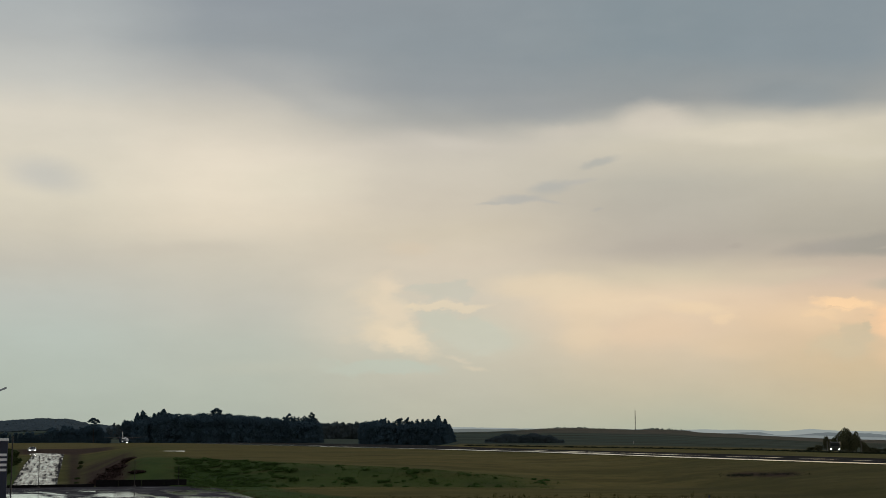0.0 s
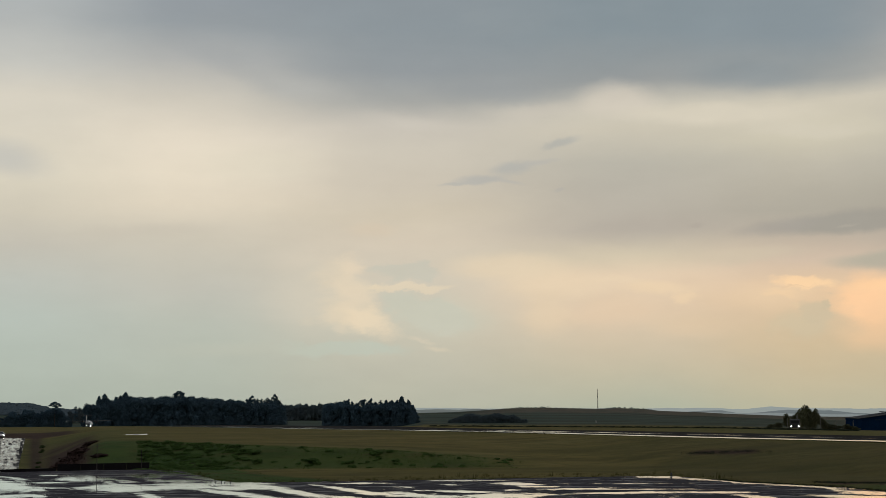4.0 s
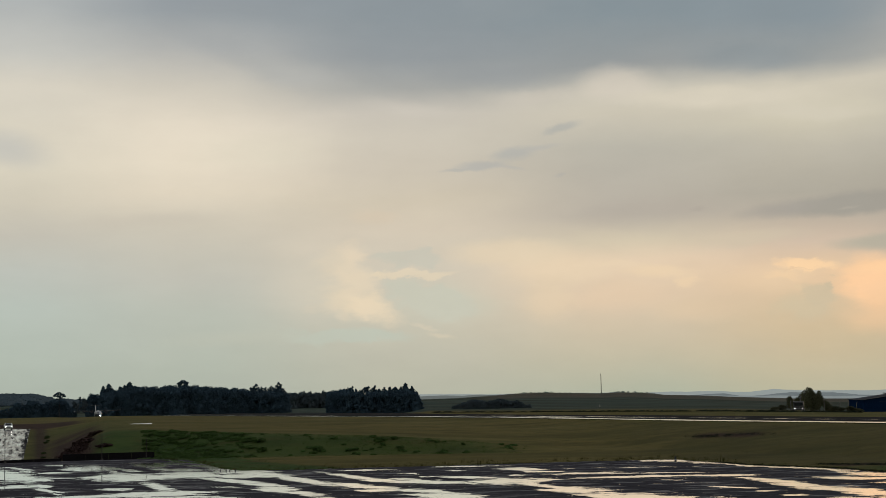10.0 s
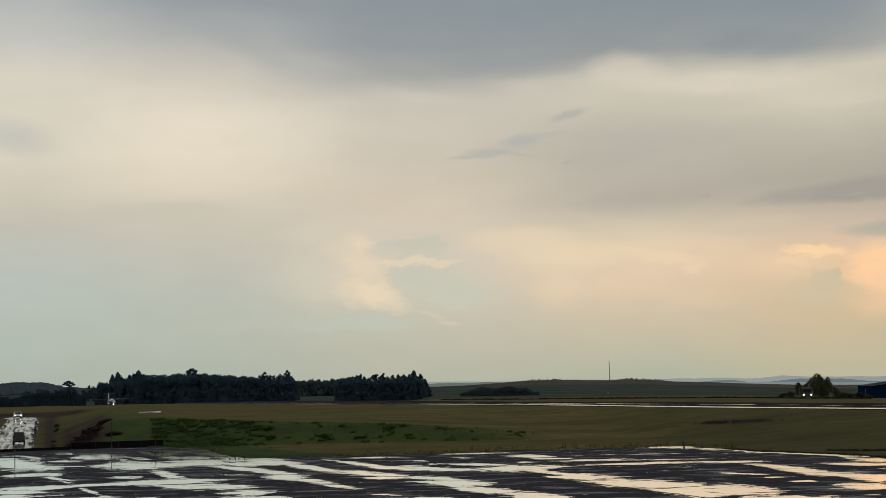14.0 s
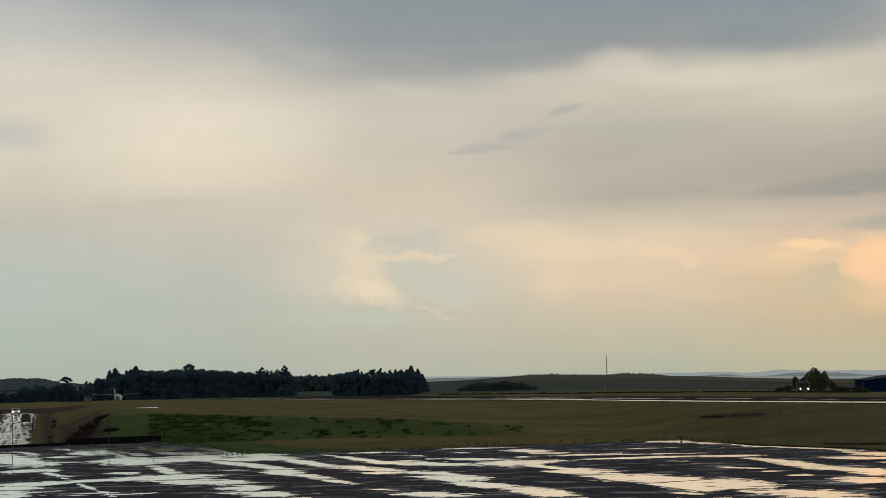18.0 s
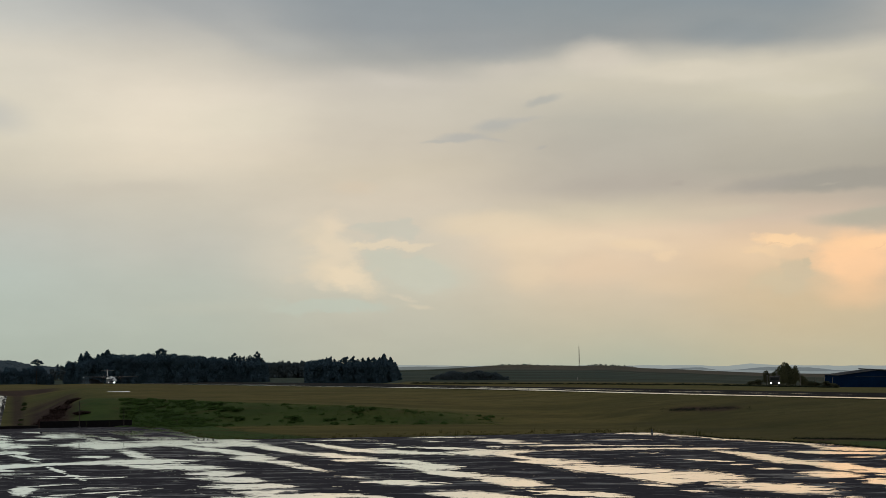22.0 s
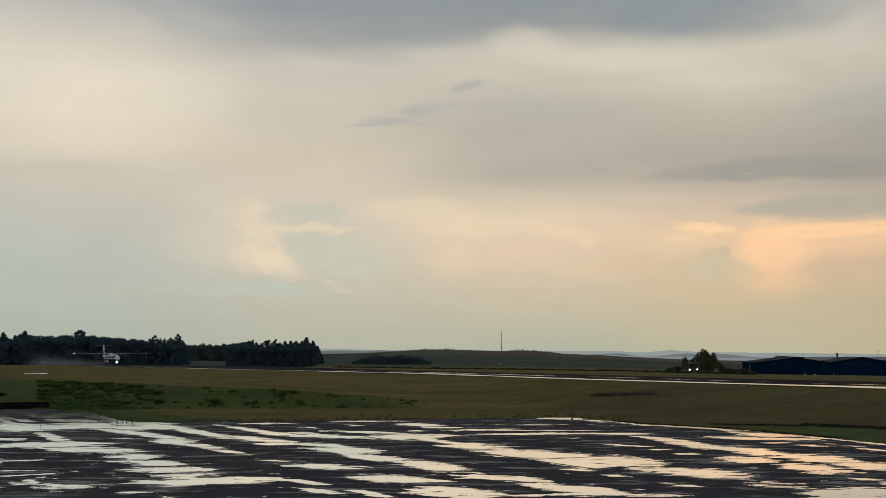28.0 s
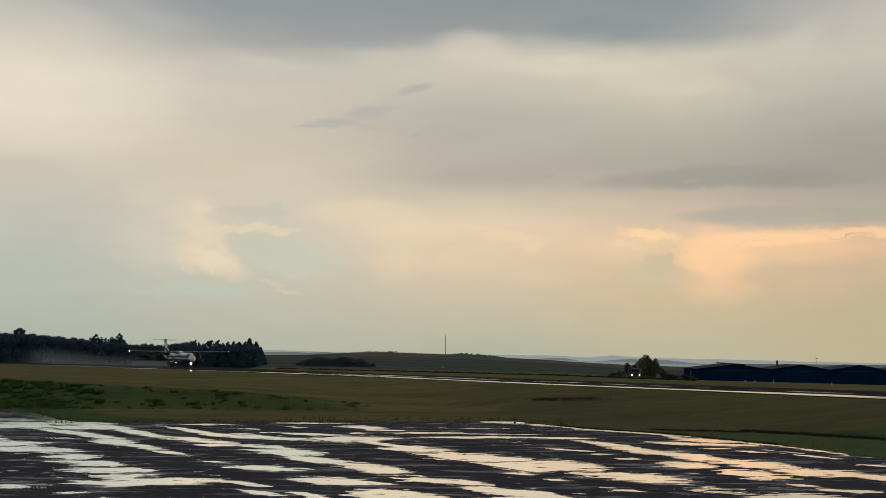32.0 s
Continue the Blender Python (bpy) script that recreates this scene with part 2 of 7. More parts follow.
cloud(-5.8, 9.47, 0.9, 0.1, 4, (180, 179, 171), 0.7, 0.2, crisp_sky)
cloud(-3.5, 9.5, 0.9, 0.12, -8, (182, 180, 172), 0.6, 0.1, crisp_sky)
cloud(-3.3, 10.1, 1.3, 0.4, 6, (174, 175, 169), 0.72, 0.2, crisp_sky)
cloud(-2.2, 10.3, 1.2, 0.17, 6, (181, 179, 171), 0.65, 0.1, crisp_sky)
cloud(-1.25, 11.1, 1.1, 0.26, 14, (174, 175, 168), 0.72, 0.2, crisp_sky)
cloud(-1.4, 9.13, 0.4, 0.14, 4, (178, 175, 166), 0.6, 0.1, crisp_sky)
cloud(4.3, 7.5, 0.5, 0.15, 10, (172, 164, 152), 0.45, 0.1, crisp_sky)
cloud(10.3, 7.2, 0.7, 0.08, 4, (178, 171, 156), 0.5, 0.1, crisp_sky)

# fine mottling of the whole deck
mottle = wnoise(scaled(soft_sky, 0.16, 0.42), 1.0, 6.0, 0.5)
sky = wmix(wrange(mottle.outputs[0], 0.42, 0.72, 0.0, 0.07), sky, srgb(176, 176, 170))
billow = wnoise(scaled(crisp_sky, 0.45, 0.95), 1.0, 7.0, 0.55)
streak = wnoise(scaled(fine_sky, 0.12, 0.9), 1.0, 6.0, 0.55)
gain = wmath("ADD", wrange(billow.outputs[0], 0.3, 0.7, 0.985, 1.015, False), wrange(streak.outputs[0], 0.3, 0.7, -0.012, 0.012, False))
lit_sky = wn("ShaderNodeVectorMath", operation="SCALE")
tint = wn("ShaderNodeVectorMath", operation="MULTIPLY")
wt.links.new(sky, tint.inputs[0])
tint.inputs[1].default_value = (1.02, 1.012, 1.022)
wt.links.new(tint.outputs[0], lit_sky.inputs[0])
wt.links.new(gain, lit_sky.inputs["Scale"])
sky = lit_sky.outputs[0]
back = wn("ShaderNodeBackground")
wt.links.new(sky, back.inputs[0])
back.inputs[1].default_value = SKY_LEVEL
wout = wn("ShaderNodeOutputWorld")
wt.links.new(back.outputs[0], wout.inputs[0])

sun = new("sun", bpy.data.lights.new("sun", "SUN"))
sun.data.energy, sun.data.angle, sun.data.color = 0.6, radians(14), (1.0, 0.78, 0.55)
sun.matrix_world = look((math.sin(radians(SUN_AZ)) * math.cos(radians(SUN_EL)), math.cos(radians(SUN_AZ)) * math.cos(radians(SUN_EL)), math.sin(radians(SUN_EL))), (0, 0, 0))

# ---- materials ----


def material(name, col, rough=0.7, metal=0.0, vary=0.25, scale=1.0, fine=12.0, bump=0.0, col2=None, space="Object", ior=1.45, island=False, spec=0.5):
    """A surface with broad stains and fine grain; scale: stains per metre; col2: the colour of the stains."""
    m = bpy.data.materials.new(name)
    m.use_nodes = True
    t = m.node_tree
    b = t.nodes["Principled BSDF"]
    b.inputs["Roughness"].default_value, b.inputs["Metallic"].default_value, b.inputs["IOR"].default_value = rough, metal, ior
    b.inputs["Specular IOR Level"].default_value = spec
    tc = t.nodes.new("ShaderNodeTexCoord")
    n1, n2 = t.nodes.new("ShaderNodeTexNoise"), t.nodes.new("ShaderNodeTexNoise")
    for n, s in ((n1, scale), (n2, scale * fine)):
        n.inputs["Scale"].default_value = s
        n.inputs["Detail"].default_value = 4
        t.links.new(tc.outputs[space], n.inputs["Vector"])
    mix = t.nodes.new("ShaderNodeMix")
    mix.data_type = "RGBA"
    ramp = t.nodes.new("ShaderNodeMapRange")
    ramp.inputs[1].default_value, ramp.inputs[2].default_value = 0.35, 0.65
    t.links.new(n1.outputs[0], ramp.inputs[0])
    t.links.new(ramp.outputs[0], mix.inputs[0])
    other = col2 or tuple(c * (1 - vary) for c in col)
    mix.inputs[6].default_value, mix.inputs[7].default_value = (*col, 1), (*other, 1)
    hsv = t.nodes.new("ShaderNodeHueSaturation")
    t.links.new(mix.outputs[2], hsv.inputs["Color"])
    grain = t.nodes.new("ShaderNodeMapRange")
    grain.inputs[1].default_value, grain.inputs[2].default_value = 0.25, 0.75
    grain.inputs[3].default_value, grain.inputs[4].default_value = 1 - vary, 1 + vary
    t.links.new(n2.outputs[0], grain.inputs[0])
    value = grain.outputs[0]
    if island:
        geo = t.nodes.new("ShaderNodeNewGeometry")
        r2 = t.nodes.new("ShaderNodeMapRange")
        r2.inputs[3].default_value, r2.inputs[4].default_value = 0.78, 1.22
        t.links.new(geo.outputs["Random Per Island"], r2.inputs[0])
        mul = t.nodes.new("ShaderNodeMath")
        mul.operation = "MULTIPLY"
        t.links.new(value, mul.inputs[0])
        t.links.new(r2.outputs[0], mul.inputs[1])
        value = mul.outputs[0]
    info = t.nodes.new("ShaderNodeObjectInfo")
    r3 = t.nodes.new("ShaderNodeMapRange")
    r3.inputs[3].default_value, r3.inputs[4].default_value = 1 - vary * 0.5, 1 + vary * 0.5
    t.links.new(info.outputs["Random"], r3.inputs[0])
    mul = t.nodes.new("ShaderNodeMath")
    mul.operation = "MULTIPLY"
    t.links.new(value, mul.inputs[0])
    t.links.new(r3.outputs[0], mul.inputs[1])
    t.links.new(mul.outputs[0], hsv.inputs["Value"])
    t.links.new(hsv.outputs[0], b.inputs["Base Color"])
    if bump:
        bp = t.nodes.new("ShaderNodeBump")
        bp.inputs["Strength"].default_value, bp.inputs["Distance"].default_value = bump, 0.05
        t.links.new(n2.outputs[0], bp.inputs["Height"])
        t.links.new(bp.outputs[0], b.inputs["Normal"])
    return m


def glowing(name, col, strength):
    m = bpy.data.materials.new(name)
    m.use_nodes = True
    b = m.node_tree.nodes["Principled BSDF"]
    b.inputs["Base Color"].default_value = (*col, 1)
    b.inputs["Emission Color"].default_value, b.inputs["Emission Strength"].default_value = (*col, 1), strength
    return m


def wet_tarmac(name, base, attribute, stretch, lo, hi, noise_gain, fine=0.5, fine_gain=1.0, mirror=0.9, sheen=0.05, ripple=0.015):
    """Dark wet asphalt with standing water where the wetness runs high."""
    m = bpy.data.materials.new(name)
    m.use_nodes = True
    t = m.node_tree
    b = t.nodes["Principled BSDF"]
    tc = t.nodes.new("ShaderNodeTexCoord")
    mp = t.nodes.new("ShaderNodeMapping")
    mp.vector_type = "TEXTURE"
    mp.inputs["Rotation"].default_value = (0, 0, radians(stretch[2]))
    mp.inputs["Scale"].default_value = (stretch[0], stretch[1], 1)
    t.links.new(tc.outputs["Object"], mp.inputs[0])
    n = t.nodes.new("ShaderNodeTexNoise")
    n.inputs["Scale"].default_value, n.inputs["Detail"].default_value, n.inputs["Roughness"].default_value = 1.0, 5, 0.6
    t.links.new(mp.outputs[0], n.inputs[0])
    n2 = t.nodes.new("ShaderNodeTexNoise")
    n2.inputs["Scale"].default_value, n2.inputs["Detail"].default_value, n2.inputs["Roughness"].default_value = fine, 8, 0.7
    mp2 = t.nodes.new("ShaderNodeMapping")
    mp2.inputs["Scale"].default_value = (0.55, 1.2, 1.0)
    t.links.new(tc.outputs["Object"], mp2.inputs[0])
    t.links.new(mp2.outputs[0], n2.inputs[0])
    at = t.nodes.new("ShaderNodeAttribute")
    at.attribute_name = attribute
    sub = t.nodes.new("ShaderNodeMath")
    sub.operation = "MULTIPLY_ADD"
    t.links.new(n.outputs[0], sub.inputs[0])
    sub.inputs[1].default_value = noise_gain
    t.links.new(at.outputs["Fac"], sub.inputs[2])
    sub2 = t.nodes.new("ShaderNodeMath")
    sub2.operation = "MULTIPLY_ADD"
    t.links.new(n2.outputs[0], sub2.inputs[0])
    sub2.inputs[1].default_value = fine_gain
    t.links.new(sub.outputs[0], sub2.inputs[2])
    sub = sub2
    water = t.nodes.new("ShaderNodeMapRange")
    water.interpolation_type = "SMOOTHSTEP"
    water.inputs[1].default_value, water.inputs[2].default_value = lo, hi
    t.links.new(sub.outputs[0], water.inputs[0])
    # damp sheen that comes and goes between the puddles
    damp = t.nodes.new("ShaderNodeTexNoise")
    damp.inputs["Scale"].default_value, damp.inputs["Detail"].default_value = 0.12, 6
    t.links.new(tc.outputs["Object"], damp.inputs[0])
    dr = t.nodes.new("ShaderNodeMapRange")
    dr.inputs[1].default_value, dr.inputs[2].default_value, dr.inputs[3].default_value, dr.inputs[4].default_value = 0.35, 0.65, 0.36, 0.2
    t.links.new(damp.outputs[0], dr.inputs[0])
    ro = t.nodes.new("ShaderNodeMix")
    t.links.new(water.outputs[0], ro.inputs[0])
    t.links.new(dr.outputs[0], ro.inputs[2])
    ro.inputs[3].default_value = ripple
    t.links.new(ro.outputs[0], b.inputs["Roughness"])
    sp = t.nodes.new("ShaderNodeMix")
    t.links.new(water.outputs[0], sp.inputs[0])
    sp.inputs[2].default_value, sp.inputs[3].default_value = 0.0, 1.0
    t.links.new(sp.outputs[0], b.inputs["Specular IOR Level"])
    b.inputs["IOR"].default_value = 1.45
    grit = t.nodes.new("ShaderNodeTexNoise")
    grit.inputs["Scale"].default_value, grit.inputs["Detail"].default_value = 2.5, 8
    t.links.new(tc.outputs["Object"], grit.inputs[0])
    mix = t.nodes.new("ShaderNodeMix")
    mix.data_type = "RGBA"
    t.links.new(grit.outputs[0], mix.inputs[0])
    mix.inputs[6].default_value, mix.inputs[7].default_value = tuple(c * 0.65 for c in base) + (1,), tuple(c * 1.35 for c in base) + (1,)
    shine = t.nodes.new("ShaderNodeMix")
    shine.data_type = "RGBA"
    t.links.new(mix.outputs[2], shine.inputs[6])
    shine.inputs[7].default_value = (0.96, 1.0, 1.0, 1)
    t.links.new(shine.outputs[2], b.inputs["Base Color"])
    met = t.nodes.new("ShaderNodeMath")
    met.operation = "MULTIPLY"
    t.links.new(water.outputs[0], met.inputs[0])
    met.inputs[1].default_value = mirror
    film = t.nodes.new("ShaderNodeMapRange")
    film.inputs[1].default_value, film.inputs[2].default_value, film.inputs[4].default_value = 0.53, 0.7, sheen
    film.inputs[3].default_value = 0.0
    mp3 = t.nodes.new("ShaderNodeMapping")
    mp3.inputs["Scale"].default_value = (0.24, 0.7, 1.0)
    t.links.new(tc.outputs["Object"], mp3.inputs[0])
    n3 = t.nodes.new("ShaderNodeTexNoise")
    n3.inputs["Scale"].default_value, n3.inputs["Detail"].default_value, n3.inputs["Roughness"].default_value = 1.0, 7, 0.7
    t.links.new(mp3.outputs[0], n3.inputs[0])
    t.links.new(n3.outputs[0], film.inputs[0])
    both = t.nodes.new("ShaderNodeMath")
    both.operation = "MAXIMUM"
    t.links.new(met.outputs[0], both.inputs[0])
    t.links.new(film.outputs[0], both.inputs[1])
    t.links.new(both.outputs[0], shine.inputs[0])
    t.links.new(both.outputs[0], b.inputs["Metallic"])
    inv = t.nodes.new("ShaderNodeMath")
    inv.operation = "SUBTRACT"
    inv.inputs[0].default_value = 0.35
    t.links.new(water.outputs[0], inv.inputs[1])
    inv.use_clamp = True
    bp = t.nodes.new("ShaderNodeBump")
    bp.inputs["Distance"].default_value = 0.02
    t.links.new(inv.outputs[0], bp.inputs["Strength"])
    t.links.new(grit.outputs[0], bp.inputs["Height"])
    t.links.new(bp.outputs[0], b.inputs["Normal"])
    return m


def meadow(name):
    """Rough grass: straw-olive on the flat, greener on the bank, bare red earth where the ground is cut."""
    m = bpy.data.materials.new(name)
    m.use_nodes = True
    t = m.node_tree
    b = t.nodes["Principled BSDF"]
    b.inputs["Roughness"].default_value = 0.9
    b.inputs["Specular IOR Level"].default_value = 0.025
    tc = t.nodes.new("ShaderNodeTexCoord")

    def noise_at(sx, sy, detail=5):
        mp = t.nodes.new("ShaderNodeMapping")
        mp.inputs["Scale"].default_value = (sx, sy, sx)
        t.links.new(tc.outputs["Object"], mp.inputs[0])
        n = t.nodes.new("ShaderNodeTexNoise")
        n.inputs["Scale"].default_value, n.inputs["Detail"].default_value, n.inputs["Roughness"].default_value = 1, detail, 0.66
        t.links.new(mp.outputs[0], n.inputs[0])
        return n.outputs[0]

    def ranged(v, lo, hi):
        r = t.nodes.new("ShaderNodeMapRange")
        r.interpolation_type = "SMOOTHSTEP"
        r.inputs[1].default_value, r.inputs[2].default_value = lo, hi
        t.links.new(v, r.inputs[0])
        return r.outputs[0]

    def mixed(f, a, c):
        x = t.nodes.new("ShaderNodeMix")
        x.data_type = "RGBA"
        t.links.new(f, x.inputs[0])
        for k, v in ((6, a), (7, c)):
            if isinstance(v, tuple):
                x.inputs[k].default_value = (*v, 1)
            else:
                t.links.new(v, x.inputs[k])
        return x.outputs[2]

    def attr(n):
        a = t.nodes.new("ShaderNodeAttribute")
        a.attribute_name = n
        return a.outputs["Fac"]

    straw = mixed(ranged(noise_at(0.012, 0.03), 0.4, 0.62), (0.138, 0.110, 0.036), (0.098, 0.086, 0.028))
    straw = mixed(ranged(noise_at(0.11, 0.2, 7), 0.45, 0.7), straw, (0.074, 0.065, 0.022))
    straw = mixed(ranged(noise_at(0.06, 0.12, 9), 0.48, 0.68), straw, (0.070, 0.062, 0.021))
    straw = mixed(ranged(noise_at(0.05, 0.09, 9), 0.5, 0.66), straw, (0.142, 0.118, 0.042))
    straw = mixed(ranged(noise_at(0.5, 0.7, 6), 0.45, 0.7), straw, (0.084, 0.074, 0.025))
    green = mixed(ranged(noise_at(0.2, 0.12), 0.4, 0.66), (0.050, 0.080, 0.022), (0.034, 0.062, 0.018))
    green = mixed(ranged(noise_at(0.09, 0.3, 7), 0.5, 0.72), green, (0.060, 0.056, 0.021))
    earth = mixed(ranged(noise_at(0.3, 0.3), 0.4, 0.66), (0.052, 0.032, 0.025), (0.031, 0.020, 0.017))
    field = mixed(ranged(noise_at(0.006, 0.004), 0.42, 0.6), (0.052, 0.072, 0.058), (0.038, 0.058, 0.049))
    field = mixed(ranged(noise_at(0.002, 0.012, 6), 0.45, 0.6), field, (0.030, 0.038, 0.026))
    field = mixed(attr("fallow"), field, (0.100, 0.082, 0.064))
    c = mixed(attr("green"), straw, green)
    c = mixed(attr("bare"), c, earth)
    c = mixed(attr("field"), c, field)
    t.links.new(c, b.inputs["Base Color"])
    bp = t.nodes.new("ShaderNodeBump")
    bp.inputs["Strength"].default_value, bp.inputs["Distance"].default_value = 0.5, 0.25
    t.links.new(noise_at(1.6, 1.6, 8), bp.inputs["Height"])
    t.links.new(bp.outputs[0], b.inputs["Normal"])
    return m


M_GROUND = meadow("meadow_grass")
# wetness streaks run along the slab joints: length, breadth and bearing
M_APRON = wet_tarmac("wet_apron", (0.052, 0.050, 0.057), "wet", (10.0, 1.5, -62), 1.39, 1.41, 0.3, 1.25, 2.5, 1.0, 0.28, 0.07)
M_RUNWAY = wet_tarmac("wet_runway", (0.032, 0.031, 0.030), "wet", (55.0, 2.2, -62), 1.14, 1.24, 1.3, 0.12, 0.8, 0.9, 0.05, 0.06)
M_ROAD = wet_tarmac("wet_road", (0.055, 0.053, 0.053), "wet", (12.0, 0.6, 113.7), 0.8, 1.4, 1.3, 0.7, 0.5, 0.23, 0.05)
# bluish haze over the groves is painted into these two leaf colours
M_LEAF = material("hazed_dark_foliage", (0.060, 0.100, 0.132), 0.9, vary=0.15, scale=0.15, fine=10, island=True, spec=0.02)
M_LEAF2 = material("hazed_needles", (0.054, 0.092, 0.122), 0.9, vary=0.15, scale=0.15, fine=10, island=True, spec=0.02)
# paler copy for far trees, air haze mixed into the base colour
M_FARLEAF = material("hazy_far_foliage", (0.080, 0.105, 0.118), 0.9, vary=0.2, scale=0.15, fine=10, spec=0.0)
M_SHRUB = material("shrub_leaves", (0.088, 0.150, 0.045), 0.9, vary=0.3, scale=0.5, fine=8, island=True, spec=0.02)
M_RED = material("russet_leaves", (0.056, 0.036, 0.033), 0.9, vary=0.2, scale=0.5, fine=8, island=True, spec=0.02)
M_GRASS = material("grass_blades", (0.070, 0.062, 0.020), 0.9, vary=0.3, scale=0.2, fine=8, col2=(0.045, 0.050, 0.014), island=True, spec=0.02)
M_WEED = material("green_weeds", (0.080, 0.120, 0.030), 0.9, vary=0.2, scale=0.12, fine=8, col2=(0.048, 0.088, 0.024), island=True, spec=0.02)
M_TAR = material("tar", (0.014, 0.013, 0.015), 0.9, vary=0.2, scale=2, spec=0.1)
M_HEDGE = material("near_black_hedge_leaves", (0.022, 0.029, 0.018), 0.9, vary=0.3, scale=0.3, fine=8, spec=0.02)
M_GULLY = material("dark_gully_leaves", (0.050, 0.072, 0.028), 0.9, vary=0.3, scale=0.5, fine=8, island=True, spec=0.02)
M_HEDGEROW = material("olive_brown_leaves", (0.088, 0.092, 0.052), 0.9, vary=0.25, scale=0.4, fine=8, island=True, spec=0.02)
M_BARK = material("bark", (0.045, 0.040, 0.036), 0.9, vary=0.35, scale=1.5, bump=0.5)
M_WHITE = material("white_paint", (0.72, 0.73, 0.74), 0.3, vary=0.06, scale=0.4)
M_NAVY = material("navy_paint", (0.014, 0.022, 0.05), 0.35, vary=0.12, scale=0.4)
M_BLUE_SHEET = material("blue_sheet_metal", (0.005, 0.021, 0.062), 0.9, 0.0, vary=0.25, scale=0.25, spec=0.0)
M_ROOF = material("grey_blue_roof_sheet", (0.017, 0.022, 0.030), 0.8, vary=0.25, scale=0.2, spec=0.1)
M_GREYROOF = material("pale_grey_roof_sheet", (0.11, 0.12, 0.13), 0.5, vary=0.2, scale=0.2, spec=0.3)
M_METAL = material("galvanised_steel", (0.32, 0.33, 0.34), 0.45, 0.8, vary=0.15, scale=1.2)
M_DARK = material("dark_steel", (0.03, 0.031, 0.034), 0.5, 0.3, vary=0.2, scale=1.0)
M_RUBBER = material("tyre_rubber", (0.02, 0.02, 0.021), 0.8, vary=0.2, scale=3)
M_GLASS = material("dark_glass", (0.015, 0.018, 0.022), 0.06, vary=0.05, scale=1)
M_CONCRETE = material("weathered_concrete", (0.34, 0.33, 0.30), 0.85, vary=0.2, scale=0.7, bump=0.3)
M_BLACK_WALL = material("black_wet_wall", (0.011, 0.010, 0.012), 0.9, vary=0.3, scale=0.6, bump=0.2, spec=0.1)
M_LAMP = glowing("headlight_glow", (1.0, 0.97, 0.9), 14)
M_LANDING = glowing("landing_light_glow", (0.85, 0.95, 1.0), 60)
M_STROBE = glowing("wing_tip_glow", (0.9, 0.96, 1.0), 8)

# crowns of the far hill, tinted pale blue to stand for haze
M_HAZEWOOD = material("hazed_wooded_slope", (0.070, 0.094, 0.112), 0.95, vary=0.12, scale=0.02, spec=0.0)

# ---- building helpers ----


def mesh_ob(name, bm, mat, smooth=False):
    me = bpy.data.meshes.new(name)
    bm.to_mesh(me)
    bm.free()
    me.materials.append(mat)
    if smooth:
        for p in me.polygons:
            p.use_smooth = True
    return new(name, me)


def part(name, bm, mat, parent, label="", smooth=False):
    ob = mesh_ob(name, bm, mat, smooth)
    ob.parent = parent
    if label:
        tagged(ob, label)
    return ob


def thing(name, m, label, category, group="", kind=""):
    ob = new(name)
    ob.empty_display_size = 0.3
    ob.matrix_basis = m
    return tagged(ob, label, category, group, kind)


def box(bm, x0, x1, y0, y1, z0, z1, bevel=0.0):
    vs = [bm.verts.new((x, y, z)) for z in (z0, z1) for x, y in ((x0, y0), (x1, y0), (x1, y1), (x0, y1))]
    fs = [bm.faces.new([vs[k] for k in q]) for q in ((3, 2, 1, 0), (4, 5, 6, 7), (0, 1, 5, 4), (1, 2, 6, 5), (2, 3, 7, 6), (3, 0, 4, 7))]
    if bevel:
        edges = list({e for f in fs for e in f.edges})
        bmesh.ops.bevel(bm, geom=edges, offset=bevel, segments=2, affect="EDGES", profile=0.6)
    return bm


def loft(bm, rings, cap=True, closed=True):
    """Rings of points joined into a skin."""
    rows = [[bm.verts.new(p) for p in r] for r in rings]
    n = len(rows[0])
    for a, b in zip(rows, rows[1:]):
        for k in range(n if closed else n - 1):
            bm.faces.new((a[k], a[(k + 1) % n], b[(k + 1) % n], b[k]))
    if cap:
        bm.faces.new(list(reversed(rows[0])))
        bm.faces.new(rows[-1])
    return bm


def tube(bm, p0, p1, r0, r1=None, seg=8):
    r1 = r0 if r1 is None else r1
    p0, p1 = Vector(p0), Vector(p1)
    q = (p1 - p0).to_track_quat("Z", "Y")
    circle = [(math.cos(6.28318 * k / seg), math.sin(6.28318 * k / seg)) for k in range(seg)]
    return loft(bm, [[p + q @ Vector((c * r, s * r, 0)) for c, s in circle] for p, r in ((p0, r0), (p1, r1))])


BALLS = {}


def lump(bm, x, y, z, rx, ry, rz, sub=2, rough=0.18, seed=0):
    if sub not in BALLS:
        ball = bmesh.new()
        bmesh.ops.create_icosphere(ball, subdivisions=sub, radius=1)
        ball.verts.index_update()
        BALLS[sub] = [v.co.copy() for v in ball.verts], [[v.index for v in f.verts] for f in ball.faces]
        ball.free()
    cos, tris = BALLS[sub]
    vs = []
    for co in cos:
        k = 1 + rough * noise.noise(co * 2.3 + Vector((seed * 3.7, seed, 0))) * 2
        vs.append(bm.verts.new((x + co.x * rx * k, y + co.y * ry * k, z + co.z * rz * k)))
    for tri in tris:
        bm.faces.new([vs[i] for i in tri])
    return bm


def from_arrays(name, verts, faces, mat, smooth=True):
    me = bpy.data.meshes.new(name)
    me.from_pydata(verts, [], faces)
    me.materials.append(mat)
    if smooth:
        me.polygons.foreach_set("use_smooth", [True] * len(me.polygons))
    return new(name, me)


